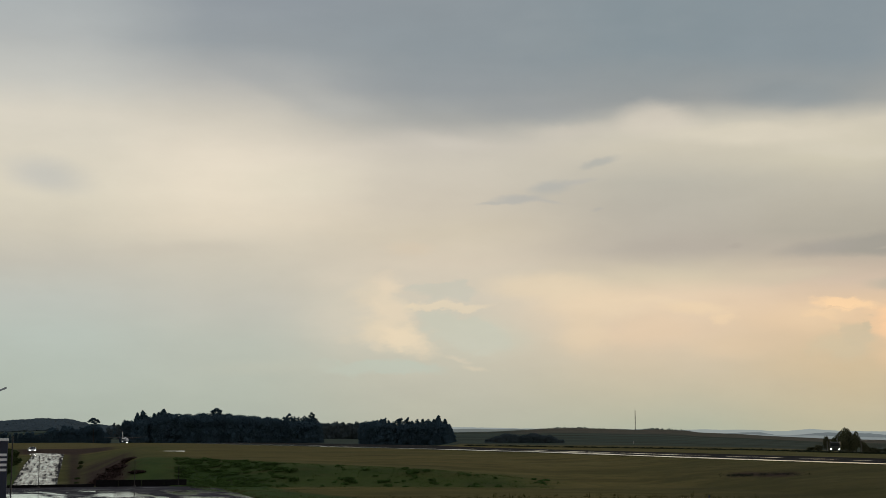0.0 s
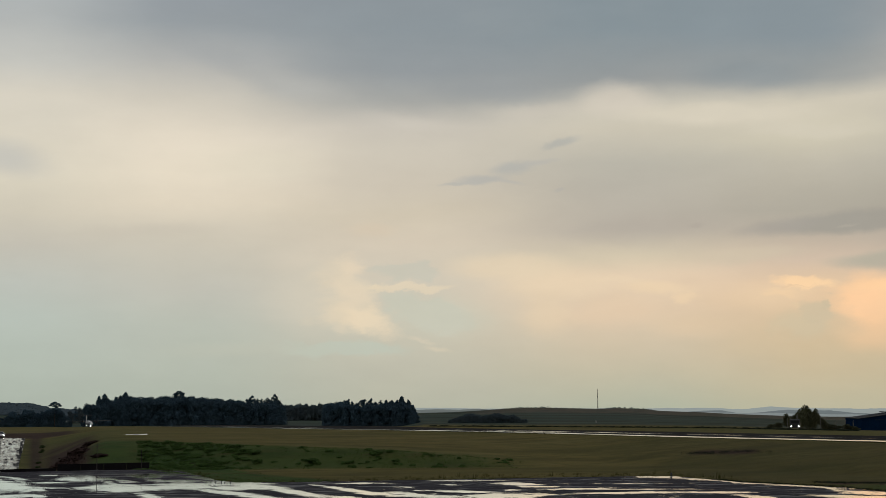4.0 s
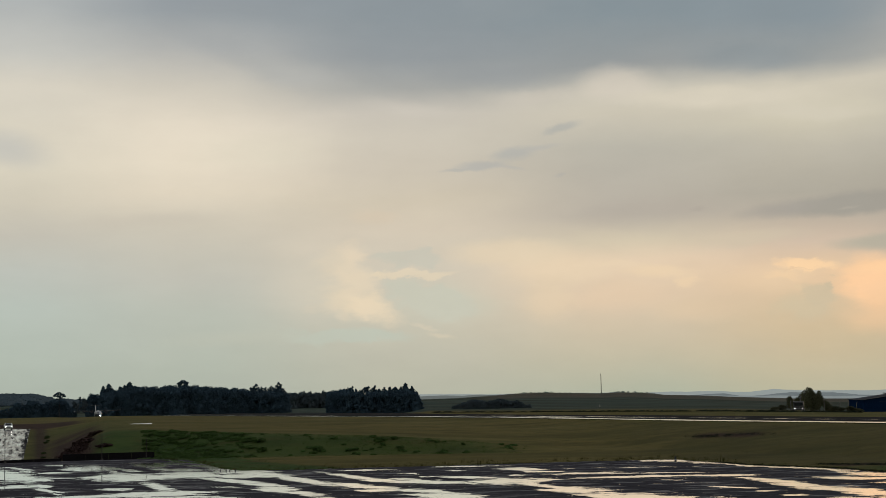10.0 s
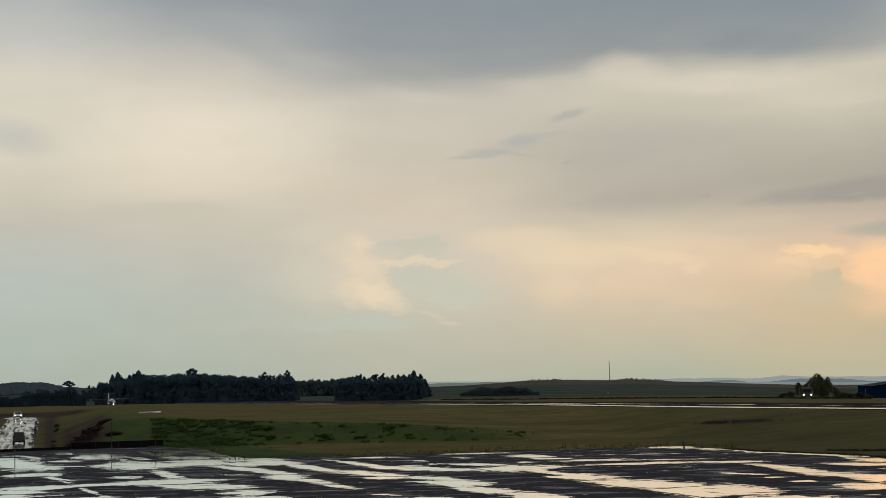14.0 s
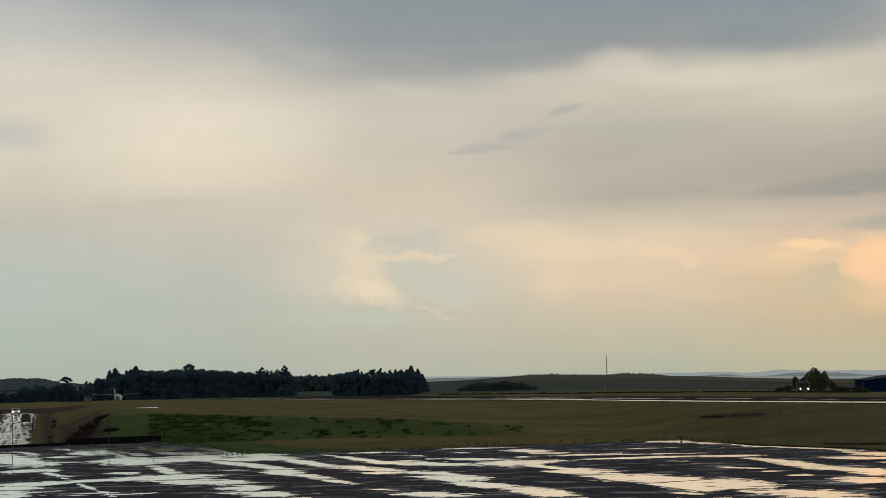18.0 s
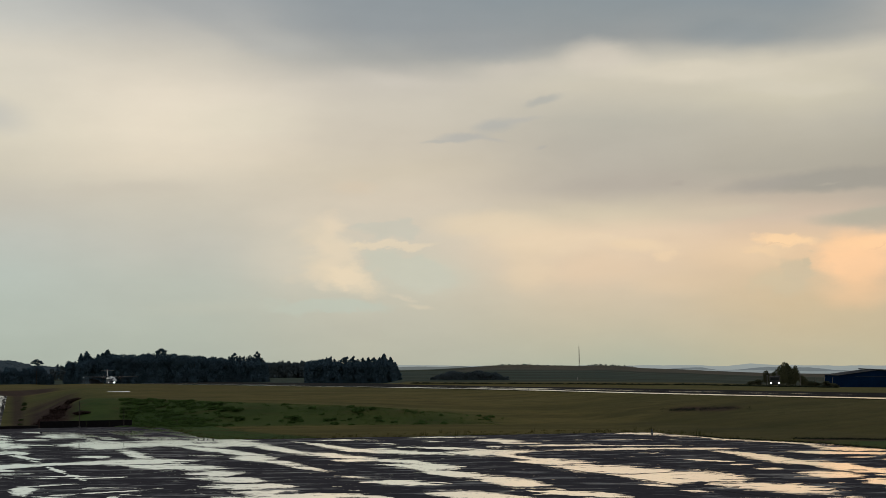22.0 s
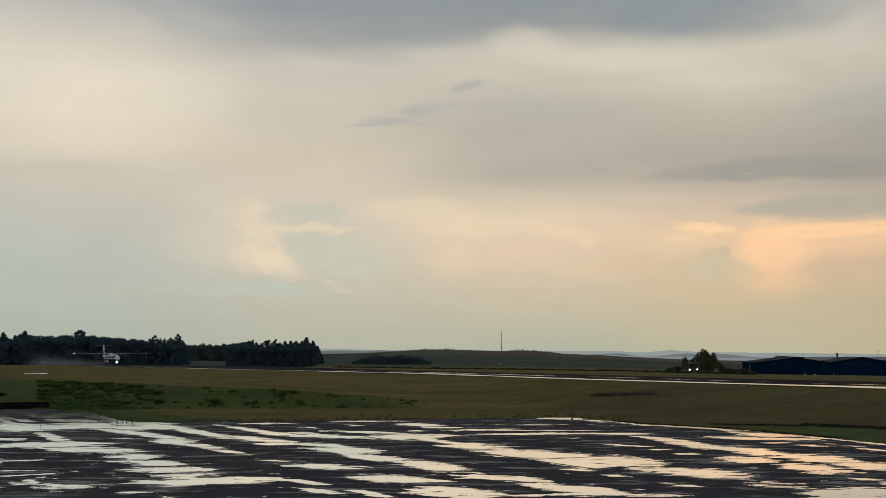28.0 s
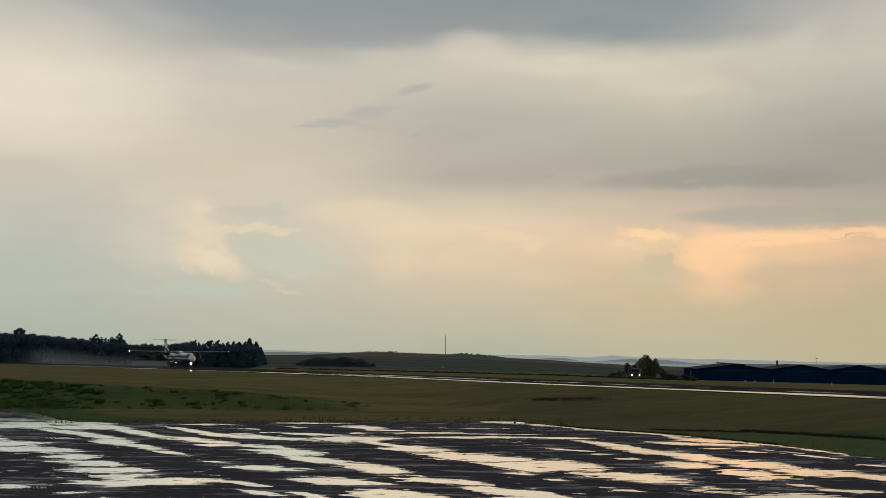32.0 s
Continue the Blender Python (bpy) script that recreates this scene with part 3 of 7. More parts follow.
def scalar(ob, name, values):
    a = ob.data.attributes.new(name, "FLOAT", "POINT")
    a.data.foreach_set("value", np.asarray(values, dtype=np.float32))


def polar(az, d, z=0.0):
    """A place by its bearing in degrees right of +y, its distance and height."""
    return Vector((d * math.sin(radians(az)), d * math.cos(radians(az)), z))


# ---- the lie of the land ----
RUN_N, RUN_S = np.array((0.883, 0.469)), np.array((0.469, -0.883))   # across and along the runway
RUN_NEAR, RUN_FAR, RUN_MID = 88.0, 120.0, 104.0
APRON_Z = -2.0


def sstep(lo, hi, v):
    k = np.clip((v - lo) / (hi - lo), 0, 1)
    return k * k * (3 - 2 * k)


def run_z(s):
    return np.interp(s, (-1000, -880, -750, -680, -600, -520, -440, -340, -250, -190), (-4.9, -4.5, -3.6, -2.9, -1.8, -1.05, -0.8, -0.45, -0.12, 0.0))


def run_far(s):
    """The far edge of the paving, eaten into by grass along the middle stretch."""
    return np.interp(s, (-340, -270, -230, -130, -60, 0, 60), (120, 107, 103, 103, 106, 112, 115))


def apron_edge(az):
    return np.interp(az, (-180, -110, -60, -26, -18.5, -17, -15.8, -15, -12.2, -6.7, 1.8, 2.9, 5.8, 8.2, 9.7, 11.1, 13.8, 16.3, 17.8, 24, 40, 60, 180),
                     (45, 60, 150, 145, 143.5, 136, 118, 113, 112, 112, 115, 115, 105, 101, 98.5, 94.5, 89, 83, 80, 70, 52, 45, 45))


def ground_z(x, y):
    """Height of the land."""
    x, y = np.asarray(x, float), np.asarray(y, float)
    az, d = np.degrees(np.arctan2(x, y)), np.hypot(x, y)
    n, s = x * RUN_N[0] + y * RUN_N[1], x * RUN_S[0] + y * RUN_S[1]
    rz, edge = run_z(s), apron_edge(az)
    inview = np.clip(az, -27, 24)
    a = np.radians(inview)
    across = np.maximum(RUN_N[0] * np.sin(a) + RUN_N[1] * np.cos(a), 0.05)
    d_near, d_far = np.minimum(RUN_NEAR / across, 900), np.minimum(RUN_FAR / across, 900)
    # bank beside the apron, dying out eastwards
    top = np.interp(az, (-19, -13.6, -8.6, -5.3, -3.2, 0), (0.38, -0.12, -0.55, -1.25, -1.66, -1.85))
    run = np.interp(az, (-19, -13.6, -8.6, -5.3, 0), (24, 15, 9, 8, 14))
    foot = np.maximum(edge + 2, np.interp(az, (-18.5, -14, -5, 0, 6, 12, 18, 24), (146, 139, 136, 130, 108, 95, 83, 73)))
    z = -2.0 + (top + 2.0) * sstep(0, 1, (d - foot) / run)
    end = np.maximum(d_near - 5, foot + run + 3)
    z = z + (rz - z) * np.clip((d - foot - run) / (end - foot - run), 0, 1) ** 0.8
    # hollow with the road, west of the bank
    left = np.interp(d, (146, 152, 188, 205, 334, 345, 357, 500, 900), (-2.06, -2.6, -4.6, -4.1, -1.83, -1.5, -0.95, -1.4, -3.6))
    left = left + 1.3 * sstep(-25.2, -27.5, az) * sstep(150, 200, d)
    z = z + (left - z) * sstep(-20.0, -23.0, az) * sstep(145, 150, d)
    # beyond the runway the land falls to a valley, then rises to the ridge
    d1 = np.clip(d_far + 80, np.interp(az, (-8.2, -7.2), (1020, 550)), 1020)
    e1 = np.interp(az, (-27, -20, -12, -8, -4, 0, 5, 10, 18), (-0.46, -0.46, -0.49, -0.56, -0.63, -0.66, -0.76, -0.97, -1.1))
    z1 = EYE.z + d1 * np.tan(np.radians(e1))
    z = np.where(d > d_far, rz + (z1 - rz) * np.clip((d - d_far) / (d1 - d_far), 0, 1), z)
    ridge = np.interp(az, (-30, -27, -25.6, -24.2, -23.2, -22.85, -22.4, -21.5, -20.9, -20, -12, -7.4, -6, -4.85, -4, -3.4, -2.4, 0, 0.9, 2.1, 2.6, 4.4, 5.2, 8, 12, 18, 25),
                      (0.2, 0.28, 0.36, 0.46, 0.43, 0.36, 0.22, 0.15, 0.1, 0.0, -0.05, -0.1, -0.08, -0.03, 0.02, 0.05, 0.06, -0.02, 0.0, -0.07, -0.14, -0.22, -0.28, -0.42, -0.5, -0.62, -0.65))
    el = e1 + (ridge - e1) * np.clip((d - d1) / (1900 - d1), 0, 1) - 0.35 * np.clip((d - 1900) / 800, 0, 1)
    z = np.where(d > d1, EYE.z + d * np.tan(np.radians(el)), z)
    # under the paved places
    z = np.where(d < edge + 0.5, APRON_Z - 0.12, z)
    z = np.where((n > RUN_NEAR - 0.5) & (n < run_far(s) + 0.5) & (s > -1010) & (s < 340) & (d > edge + 4), np.minimum(z, rz - 0.1), z)
    # behind and beside the viewer the same plain goes on
    aside = sstep(26, 45, np.abs(az + 2))
    return z * (1 - aside) + (APRON_Z - 0.12) * aside


def gz(x, y):
    return float(ground_z(x, y))


def build_ground():
    azs = np.concatenate([np.arange(-180, -32, 6.0), np.arange(-32, 26, 0.2), np.arange(26, 180, 6.0)])
    rings = np.concatenate([[3, 12, 25, 40], 55 * 1.0115 ** np.arange(0, 390)])
    rings = rings[rings < 4800]
    a, r = np.meshgrid(np.radians(azs), rings)
    x, y = r * np.sin(a), r * np.cos(a)
    z = ground_z(x, y)
    rough = np.array([noise.noise((u * 0.07, v * 0.07, 0)) + 0.6 * noise.noise((u * 0.33, v * 0.33, 5)) for u, v in zip(x.ravel(), y.ravel())]).reshape(x.shape)
    n = x * RUN_N[0] + y * RUN_N[1]
    d, az = np.hypot(x, y), np.degrees(a)
    open_land = (d > apron_edge(az) + 1) & ((n < RUN_NEAR - 2) | (n > RUN_FAR + 3)) & (np.abs(az + 2) < 26)
    z = z + np.where(open_land, rough * np.clip((d - 100) / 60, 0.1, 1) * 0.06, 0)
    k, m = x.shape
    verts = np.stack([x, y, z], -1).reshape(-1, 3).tolist() + [(0, 0, APRON_Z - 0.12)]
    faces = [(i * m + j, i * m + (j + 1) % m, (i + 1) * m + (j + 1) % m, (i + 1) * m + j) for i in range(k - 1) for j in range(m)]
    faces += [(len(verts) - 1, (j + 1) % m, j) for j in range(m)]
    ob = from_arrays("ground", verts, faces, M_GROUND)
    foot = np.maximum(apron_edge(az) + 2, np.interp(az, (-18.5, -14, -5, 0, 6, 12, 18, 24), (146, 139, 136, 130, 108, 95, 83, 73)))
    run = np.interp(az, (-19, -13.6, -8.6, -5.3, 0), (24, 15, 9, 8, 14))
    bank = sstep(foot - 3, foot + 1, d) * sstep(foot + run + 10, foot + run - 3, d) * sstep(-1.5, -6, az) * sstep(-24, -21, az) * (1 - 0.35 * sstep(-18.4, -18.9, az)) * np.interp(az, (-17, -14, -6), (1.0, 0.85, 0.72))
    lush = 1.0 * sstep(10, 12, az) * sstep(103, 100, d) + sstep(-18.9, -18.3, az) * sstep(4, 1, d - apron_edge(az) - np.interp(az, (-15.6, -14.0, -12.5, -10.3), (28, 12, 5, -3)) - 2 * rough) * (d < foot + 2)
    bank = np.clip(bank + lush + 0.24 * sstep(-2, 8, az) * (d < 400) + 0.3 * sstep(-18, -20, az) * (d < 330) + 1.0 * sstep(-24.9, -25.4, az) * (d < 380), 0, 1)
    bare = sstep(-20.3, -21.1, az) * sstep(-22.9, -22.2, az) * sstep(148, 152, d) * sstep(300, 235, d) * np.clip(0.9 + 0.7 * rough, 0.3, 1)
    bare = np.clip(bare + sstep(-21.0, -21.8, az) * sstep(-25.4, -24.8, az) * sstep(332, 340, d) * sstep(380, 364, d), 0, 1)
    bare = np.clip(bare + 0.85 * sstep(-22.5, -22.85, az) * sstep(-23.3, -23.05, az) * sstep(190, 200, d) * sstep(345, 335, d), 0, 1)
    for lo, hi, d0, d1, wide in ((8.6, 13.2, 104.5, 101.5, 1.2), (12.4, 18.2, 104.0, 96.0, 1.8), (3.4, 6.8, 143, 136, 2.6)):
        line = np.interp(az, (lo, hi), (d0, d1)) + 1.2 * np.sin(az * 3.1) * 0.5
        bare = np.maximum(bare, sstep(lo, lo + 0.8, az) * sstep(hi, hi - 0.8, az) * np.clip(1.2 - np.abs(d - line) / wide, 0, 1))
    bare = np.clip(bare + 0.26 * sstep(-2, 7, az) * sstep(100, 106, d) * (n < RUN_NEAR), 0, 1)
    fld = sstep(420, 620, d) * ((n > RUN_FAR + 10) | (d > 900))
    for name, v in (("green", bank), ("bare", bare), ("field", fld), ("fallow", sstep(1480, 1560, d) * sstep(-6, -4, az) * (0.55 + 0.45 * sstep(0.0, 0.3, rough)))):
        scalar(ob, name, np.append(v.ravel(), 0))
    return tagged(ob, "rough olive and straw coloured grass airfield", "ground", kind="structure")


build_ground()

# standing water on the apron, in lens-shaped pools: middle x, y, half axis x, y, half depth, fill
puddles = []
puddles += [  # beside the wall
    (-35.9, 102.1, 4.4, -0.2, 4.9, 1), (-31.3, 105.7, 4.4, 1.6, 1.7, 1), (-36.2, 123.0, 4.5, -8.7, 1.7, 1),
    (-42.1, 122.3, 0.6, -0.0, 3.5, 1), (-40.1, 122.1, 2.1, -0.1, 1.4, 0.8), (-40.2, 113.1, 2.1, -3.5, 2.5, 0.8),
    (-36.6, 112.9, 1.0, -0.1, 2.0, 1), (-29.6, 89.8, 3.3, -5.7, 3.8, 1), (-27.6, 83.2, 3.5, 1.0, 2.7, 1),
    (-23.5, 78.3, 3.2, -0.9, 2.6, 1), (-32.1, 88.7, 1.3, -0.0, 1.2, 0.8), (-20.0, 58.2, 2.0, -0.9, 2.1, 0.4),
    (-17.9, 57.0, 2.2, -0.0, 1.5, 0.4), (-23.0, 64.6, 1.2, -0.0, 0.7, 0.35), (-48.9, 108.3, 7.0, -7.7, 9.8, 1)]
puddles += [  # beside the wall
    (-45.8, 116.8, 2.0, -0.7, 4.4, 1), (-43.8, 116.9, 2.2, -1.4, 2.7, 1), (-40.7, 111.5, 3.1, -5.6, 3.0, 0.8),
    (-49.3, 113.7, 1.6, -1.9, 2.1, 0.7), (-42.1, 102.9, 2.4, -0.7, 1.0, 0.9), (-40.7, 93.0, 2.0, 1.2, 2.1, 0.9),
    (-37.3, 88.8, 1.5, -1.6, 1.3, 0.9), (-34.7, 84.6, 2.2, -3.4, 1.2, 0.8), (-34.7, 80.0, 2.8, 0.9, 2.1, 1),
    (-31.9, 81.1, 4.2, 2.2, 1.1, 1), (-34.2, 76.5, 2.0, 0.0, 2.4, 0.9), (-32.7, 72.1, 1.4, -0.3, 3.5, 1),
    (-31.0, 73.9, 1.6, 0.8, 0.9, 0.8), (-29.8, 76.4, 1.3, -1.9, 0.9, 0.9), (-28.0, 73.3, 1.3, -1.8, 0.9, 0.9)]
puddles += [  # beside the wall
    (-32.2, 88.0, 1.5, -0.4, 1.5, 0.9), (-29.5, 71.1, 2.7, -0.5, 0.8, 0.6), (-40.3, 128.2, 5.0, -7.2, 2.1, 1),
    (-40.5, 120.3, 1.8, -0.7, 3.4, 1), (-35.2, 112.1, 3.0, -1.1, 2.5, 1), (-41.0, 125.4, 5.0, -0.2, 1.5, 0.9),
    (-32.8, 107.2, 2.9, -0.0, 1.8, 1), (-32.3, 102.6, 3.4, -0.0, 2.5, 1), (-39.4, 112.7, 2.0, -2.5, 2.0, 0.8),
    (-49.8, 123.8, 2.7, -1.0, 1.5, 0.8), (-47.2, 122.8, 1.4, -0.5, 1.5, 0.8), (-53.2, 120.3, 4.5, -5.3, 1.8, 0.8)]
puddles += [  # west
    (-29.3, 110.7, 2.4, -1.3, 2.8, 1), (-26.0, 101.5, 3.2, -2.4, 2.4, 1), (-21.5, 95.7, 5.0, -8.8, 3.1, 1),
    (-25.0, 93.9, 5.2, -6.8, 2.7, 1), (-20.5, 85.5, 1.8, -0.8, 3.0, 1), (-17.8, 81.4, 1.7, -1.9, 2.0, 1),
    (-15.3, 76.7, 1.8, -2.0, 1.3, 1), (-19.7, 73.2, 1.8, -0.0, 2.2, 0.9), (-17.9, 69.1, 2.7, -1.4, 2.5, 0.75),
    (-16.1, 65.1, 2.7, -0.0, 1.6, 0.9), (-14.6, 62.1, 2.0, -0.0, 1.7, 0.7), (-13.0, 59.4, 3.2, 1.0, 1.9, 1),
    (-16.2, 61.3, 1.5, -0.0, 0.9, 0.4), (-14.9, 54.7, 0.8, 0.1, 0.3, 0.9), (-13.3, 53.4, 1.3, -2.5, 0.3, 0.6)]
puddles += [  # west
    (-32.8, 115.5, 4.2, -4.2, 3.1, 1), (-29.6, 109.3, 4.0, -2.5, 2.3, 1), (-26.5, 104.4, 3.6, -3.4, 3.3, 1),
    (-27.9, 101.2, 2.4, -1.7, 2.4, 1)]
puddles += [  # north west
    (-15.9, 88.1, 3.2, -3.3, 2.3, 1), (-13.7, 83.2, 1.6, -0.1, 1.3, 1), (-14.0, 74.2, 1.1, -1.5, 0.6, 0.7),
    (-11.9, 70.7, 1.8, -1.9, 1.1, 0.35), (-9.9, 60.1, 1.1, -0.0, 0.5, 0.8), (-10.3, 67.2, 0.6, -0.0, 0.5, 0.9),
    (-18.4, 106.7, 2.7, -0.1, 1.3, 0.9), (-17.7, 97.6, 4.4, -7.5, 2.1, 1), (-14.9, 92.8, 2.2, -1.7, 1.9, 1),
    (-14.3, 101.0, 1.2, -1.0, 0.9, 0.9), (-12.4, 96.6, 0.6, -0.0, 0.8, 0.9), (-12.5, 92.1, 2.3, -3.2, 1.9, 1),
    (-11.1, 90.2, 2.9, -1.0, 1.8, 1), (-10.8, 82.1, 1.9, -1.3, 1.5, 1), (-8.9, 77.9, 2.6, -1.4, 2.5, 1)]
puddles += [  # north west
    (-8.8, 66.9, 2.1, -1.2, 1.6, 1), (-8.3, 58.8, 1.1, -1.0, 0.8, 1), (-7.2, 55.1, 1.3, -1.3, 0.9, 0.9)]
puddles += [  # middle
    (-10.7, 109.7, 3.7, -0.2, 0.9, 0.8), (-11.2, 103.9, 1.2, -1.0, 1.0, 0.9), (-9.5, 95.2, 2.4, -1.3, 1.2, 1),
    (-6.2, 90.1, 3.3, 0.9, 3.3, 1), (-6.1, 104.4, 2.1, -1.3, 2.0, 1), (-4.4, 100.5, 1.7, -0.1, 1.1, 0.9),
    (-6.0, 96.3, 0.8, -0.0, 1.0, 0.9), (-3.4, 84.4, 2.8, -4.8, 1.6, 1), (-6.8, 72.5, 2.4, -3.3, 2.5, 1),
    (-3.5, 67.5, 2.2, -3.0, 2.7, 1), (-6.8, 66.8, 0.9, -0.5, 0.5, 0.7), (-4.9, 60.4, 2.0, -0.7, 2.1, 1),
    (-3.1, 59.8, 1.5, -0.8, 0.5, 0.7), (-6.3, 62.0, 1.0, -0.0, 0.8, 0.4), (-5.3, 54.4, 1.2, -1.6, 0.9, 0.9)]
puddles += [  # middle
    (-2.0, 54.6, 2.2, -1.1, 2.2, 1), (-3.0, 56.8, 1.4, -0.0, 0.7, 0.5)]
puddles += [  # north
    (-1.5, 97.5, 3.2, 1.0, 1.0, 1), (2.8, 92.7, 5.3, 0.7, 1.1, 1), (2.9, 96.6, 5.1, -0.2, 0.6, 0.8),
    (2.2, 104.0, 6.4, -0.3, 0.8, 0.5), (-1.6, 80.9, 2.3, -0.7, 2.6, 1), (0.1, 78.5, 1.3, -0.9, 0.9, 0.9),
    (-1.2, 63.3, 1.2, -2.0, 0.7, 0.6), (0.0, 60.8, 2.0, -1.1, 1.3, 1), (1.9, 74.7, 3.4, -2.4, 3.0, 1),
    (2.2, 56.6, 1.6, -2.1, 1.9, 1), (1.1, 53.5, 3.1, 0.6, 0.4, 0.9), (2.1, 70.1, 1.1, -2.2, 0.5, 0.7)]
puddles += [  # east
    (5.2, 113.3, 2.5, -0.2, 1.4, 1), (3.5, 69.4, 2.0, -2.7, 2.8, 1), (5.5, 70.1, 2.7, -1.8, 3.2, 1),
    (3.5, 64.8, 1.0, -0.6, 0.6, 0.7), (3.5, 55.2, 1.4, -1.2, 2.0, 1), (10.3, 86.0, 1.9, -4.6, 1.9, 1),
    (8.0, 92.5, 2.6, -0.1, 0.9, 1), (7.5, 81.0, 1.4, -1.1, 0.7, 0.8), (8.8, 77.8, 0.7, -0.0, 0.5, 0.9),
    (5.1, 61.8, 0.8, -0.5, 0.7, 0.9), (5.3, 53.5, 2.0, -0.0, 0.6, 0.9)]
puddles += [  # south east
    (11.4, 81.4, 1.7, -3.2, 2.4, 1), (13.8, 76.4, 1.8, -3.4, 2.8, 1), (16.1, 71.6, 1.9, -2.3, 2.8, 1),
    (17.7, 67.1, 1.6, -0.7, 2.2, 1), (15.1, 87.5, 2.5, -1.4, 1.4, 1), (18.1, 86.8, 3.2, -1.2, 1.1, 0.9),
    (16.3, 83.2, 1.1, -0.0, 0.6, 0.9), (18.1, 80.7, 0.9, -0.8, 0.6, 0.9), (9.8, 74.8, 1.0, -0.3, 1.0, 0.9),
    (12.5, 70.6, 1.5, -1.1, 2.0, 1), (14.7, 65.5, 1.6, -1.9, 2.4, 1), (8.5, 63.8, 3.0, -2.3, 2.2, 1),
    (9.9, 60.7, 1.3, -0.8, 0.8, 0.45), (11.3, 57.7, 2.3, -1.3, 1.9, 0.5), (7.3, 57.7, 1.3, -1.6, 1.0, 0.4)]
puddles += [  # south east
    (15.4, 60.1, 0.6, -0.8, 0.5, 0.6), (13.8, 54.1, 2.4, -0.0, 2.4, 1), (16.1, 100.3, 2.2, -1.4, 2.2, 0.42),
    (17.7, 96.0, 1.6, -2.2, 3.4, 0.45), (19.3, 65.7, 2.6, -3.0, 2.0, 1), (16.0, 58.9, 1.1, -2.0, 0.8, 0.8),
    (17.3, 57.3, 1.4, -0.2, 0.7, 0.9), (20.8, 77.3, 1.5, -2.8, 0.7, 0.7), (22.2, 71.2, 1.2, -0.8, 0.8, 0.5),
    (20.1, 80.8, 0.9, -1.8, 0.6, 0.8)]
puddles += [  # below the low wall
    (-37.2, 103.1, 2.4, -1.0, 6.8, 1), (-44.8, 117.9, 3.1, -1.5, 4.5, 1), (-26.4, 63.1, 0.4, 0.7, 2.6, 1),
    (-42.3, 100.8, 0.8, -0.1, 2.5, 1), (-38.7, 92.4, 0.7, -0.1, 2.1, 0.95), (-45.6, 110.7, 1.6, -0.2, 1.5, 0.9),
    (-35.8, 86.9, 1.6, -1.5, 0.9, 0.9), (-32.4, 81.9, 2.2, 0.8, 0.8, 0.9), (-30.1, 76.7, 2.1, -3.5, 1.4, 1),
    (-26.2, 70.2, 0.9, -1.4, 0.8, 0.9), (-22.8, 61.8, 2.5, 1.9, 0.4, 0.85), (-24.1, 59.7, 1.3, 0.7, 0.5, 0.85),
    (-26.3, 66.4, 1.3, 1.1, 0.4, 0.8), (-20.6, 59.5, 0.7, -0.6, 0.8, 0.9), (-41.9, 122.4, 1.1, -0.2, 3.1, 1)]
puddles += [  # below the low wall
    (-37.2, 113.7, 1.6, -1.4, 2.0, 1), (-25.2, 70.8, 2.5, 0.8, 0.4, 0.7), (-28.0, 71.8, 1.8, 0.3, 0.4, 0.75),
    (-24.8, 88.9, 1.6, -0.2, 0.7, 0.8)]



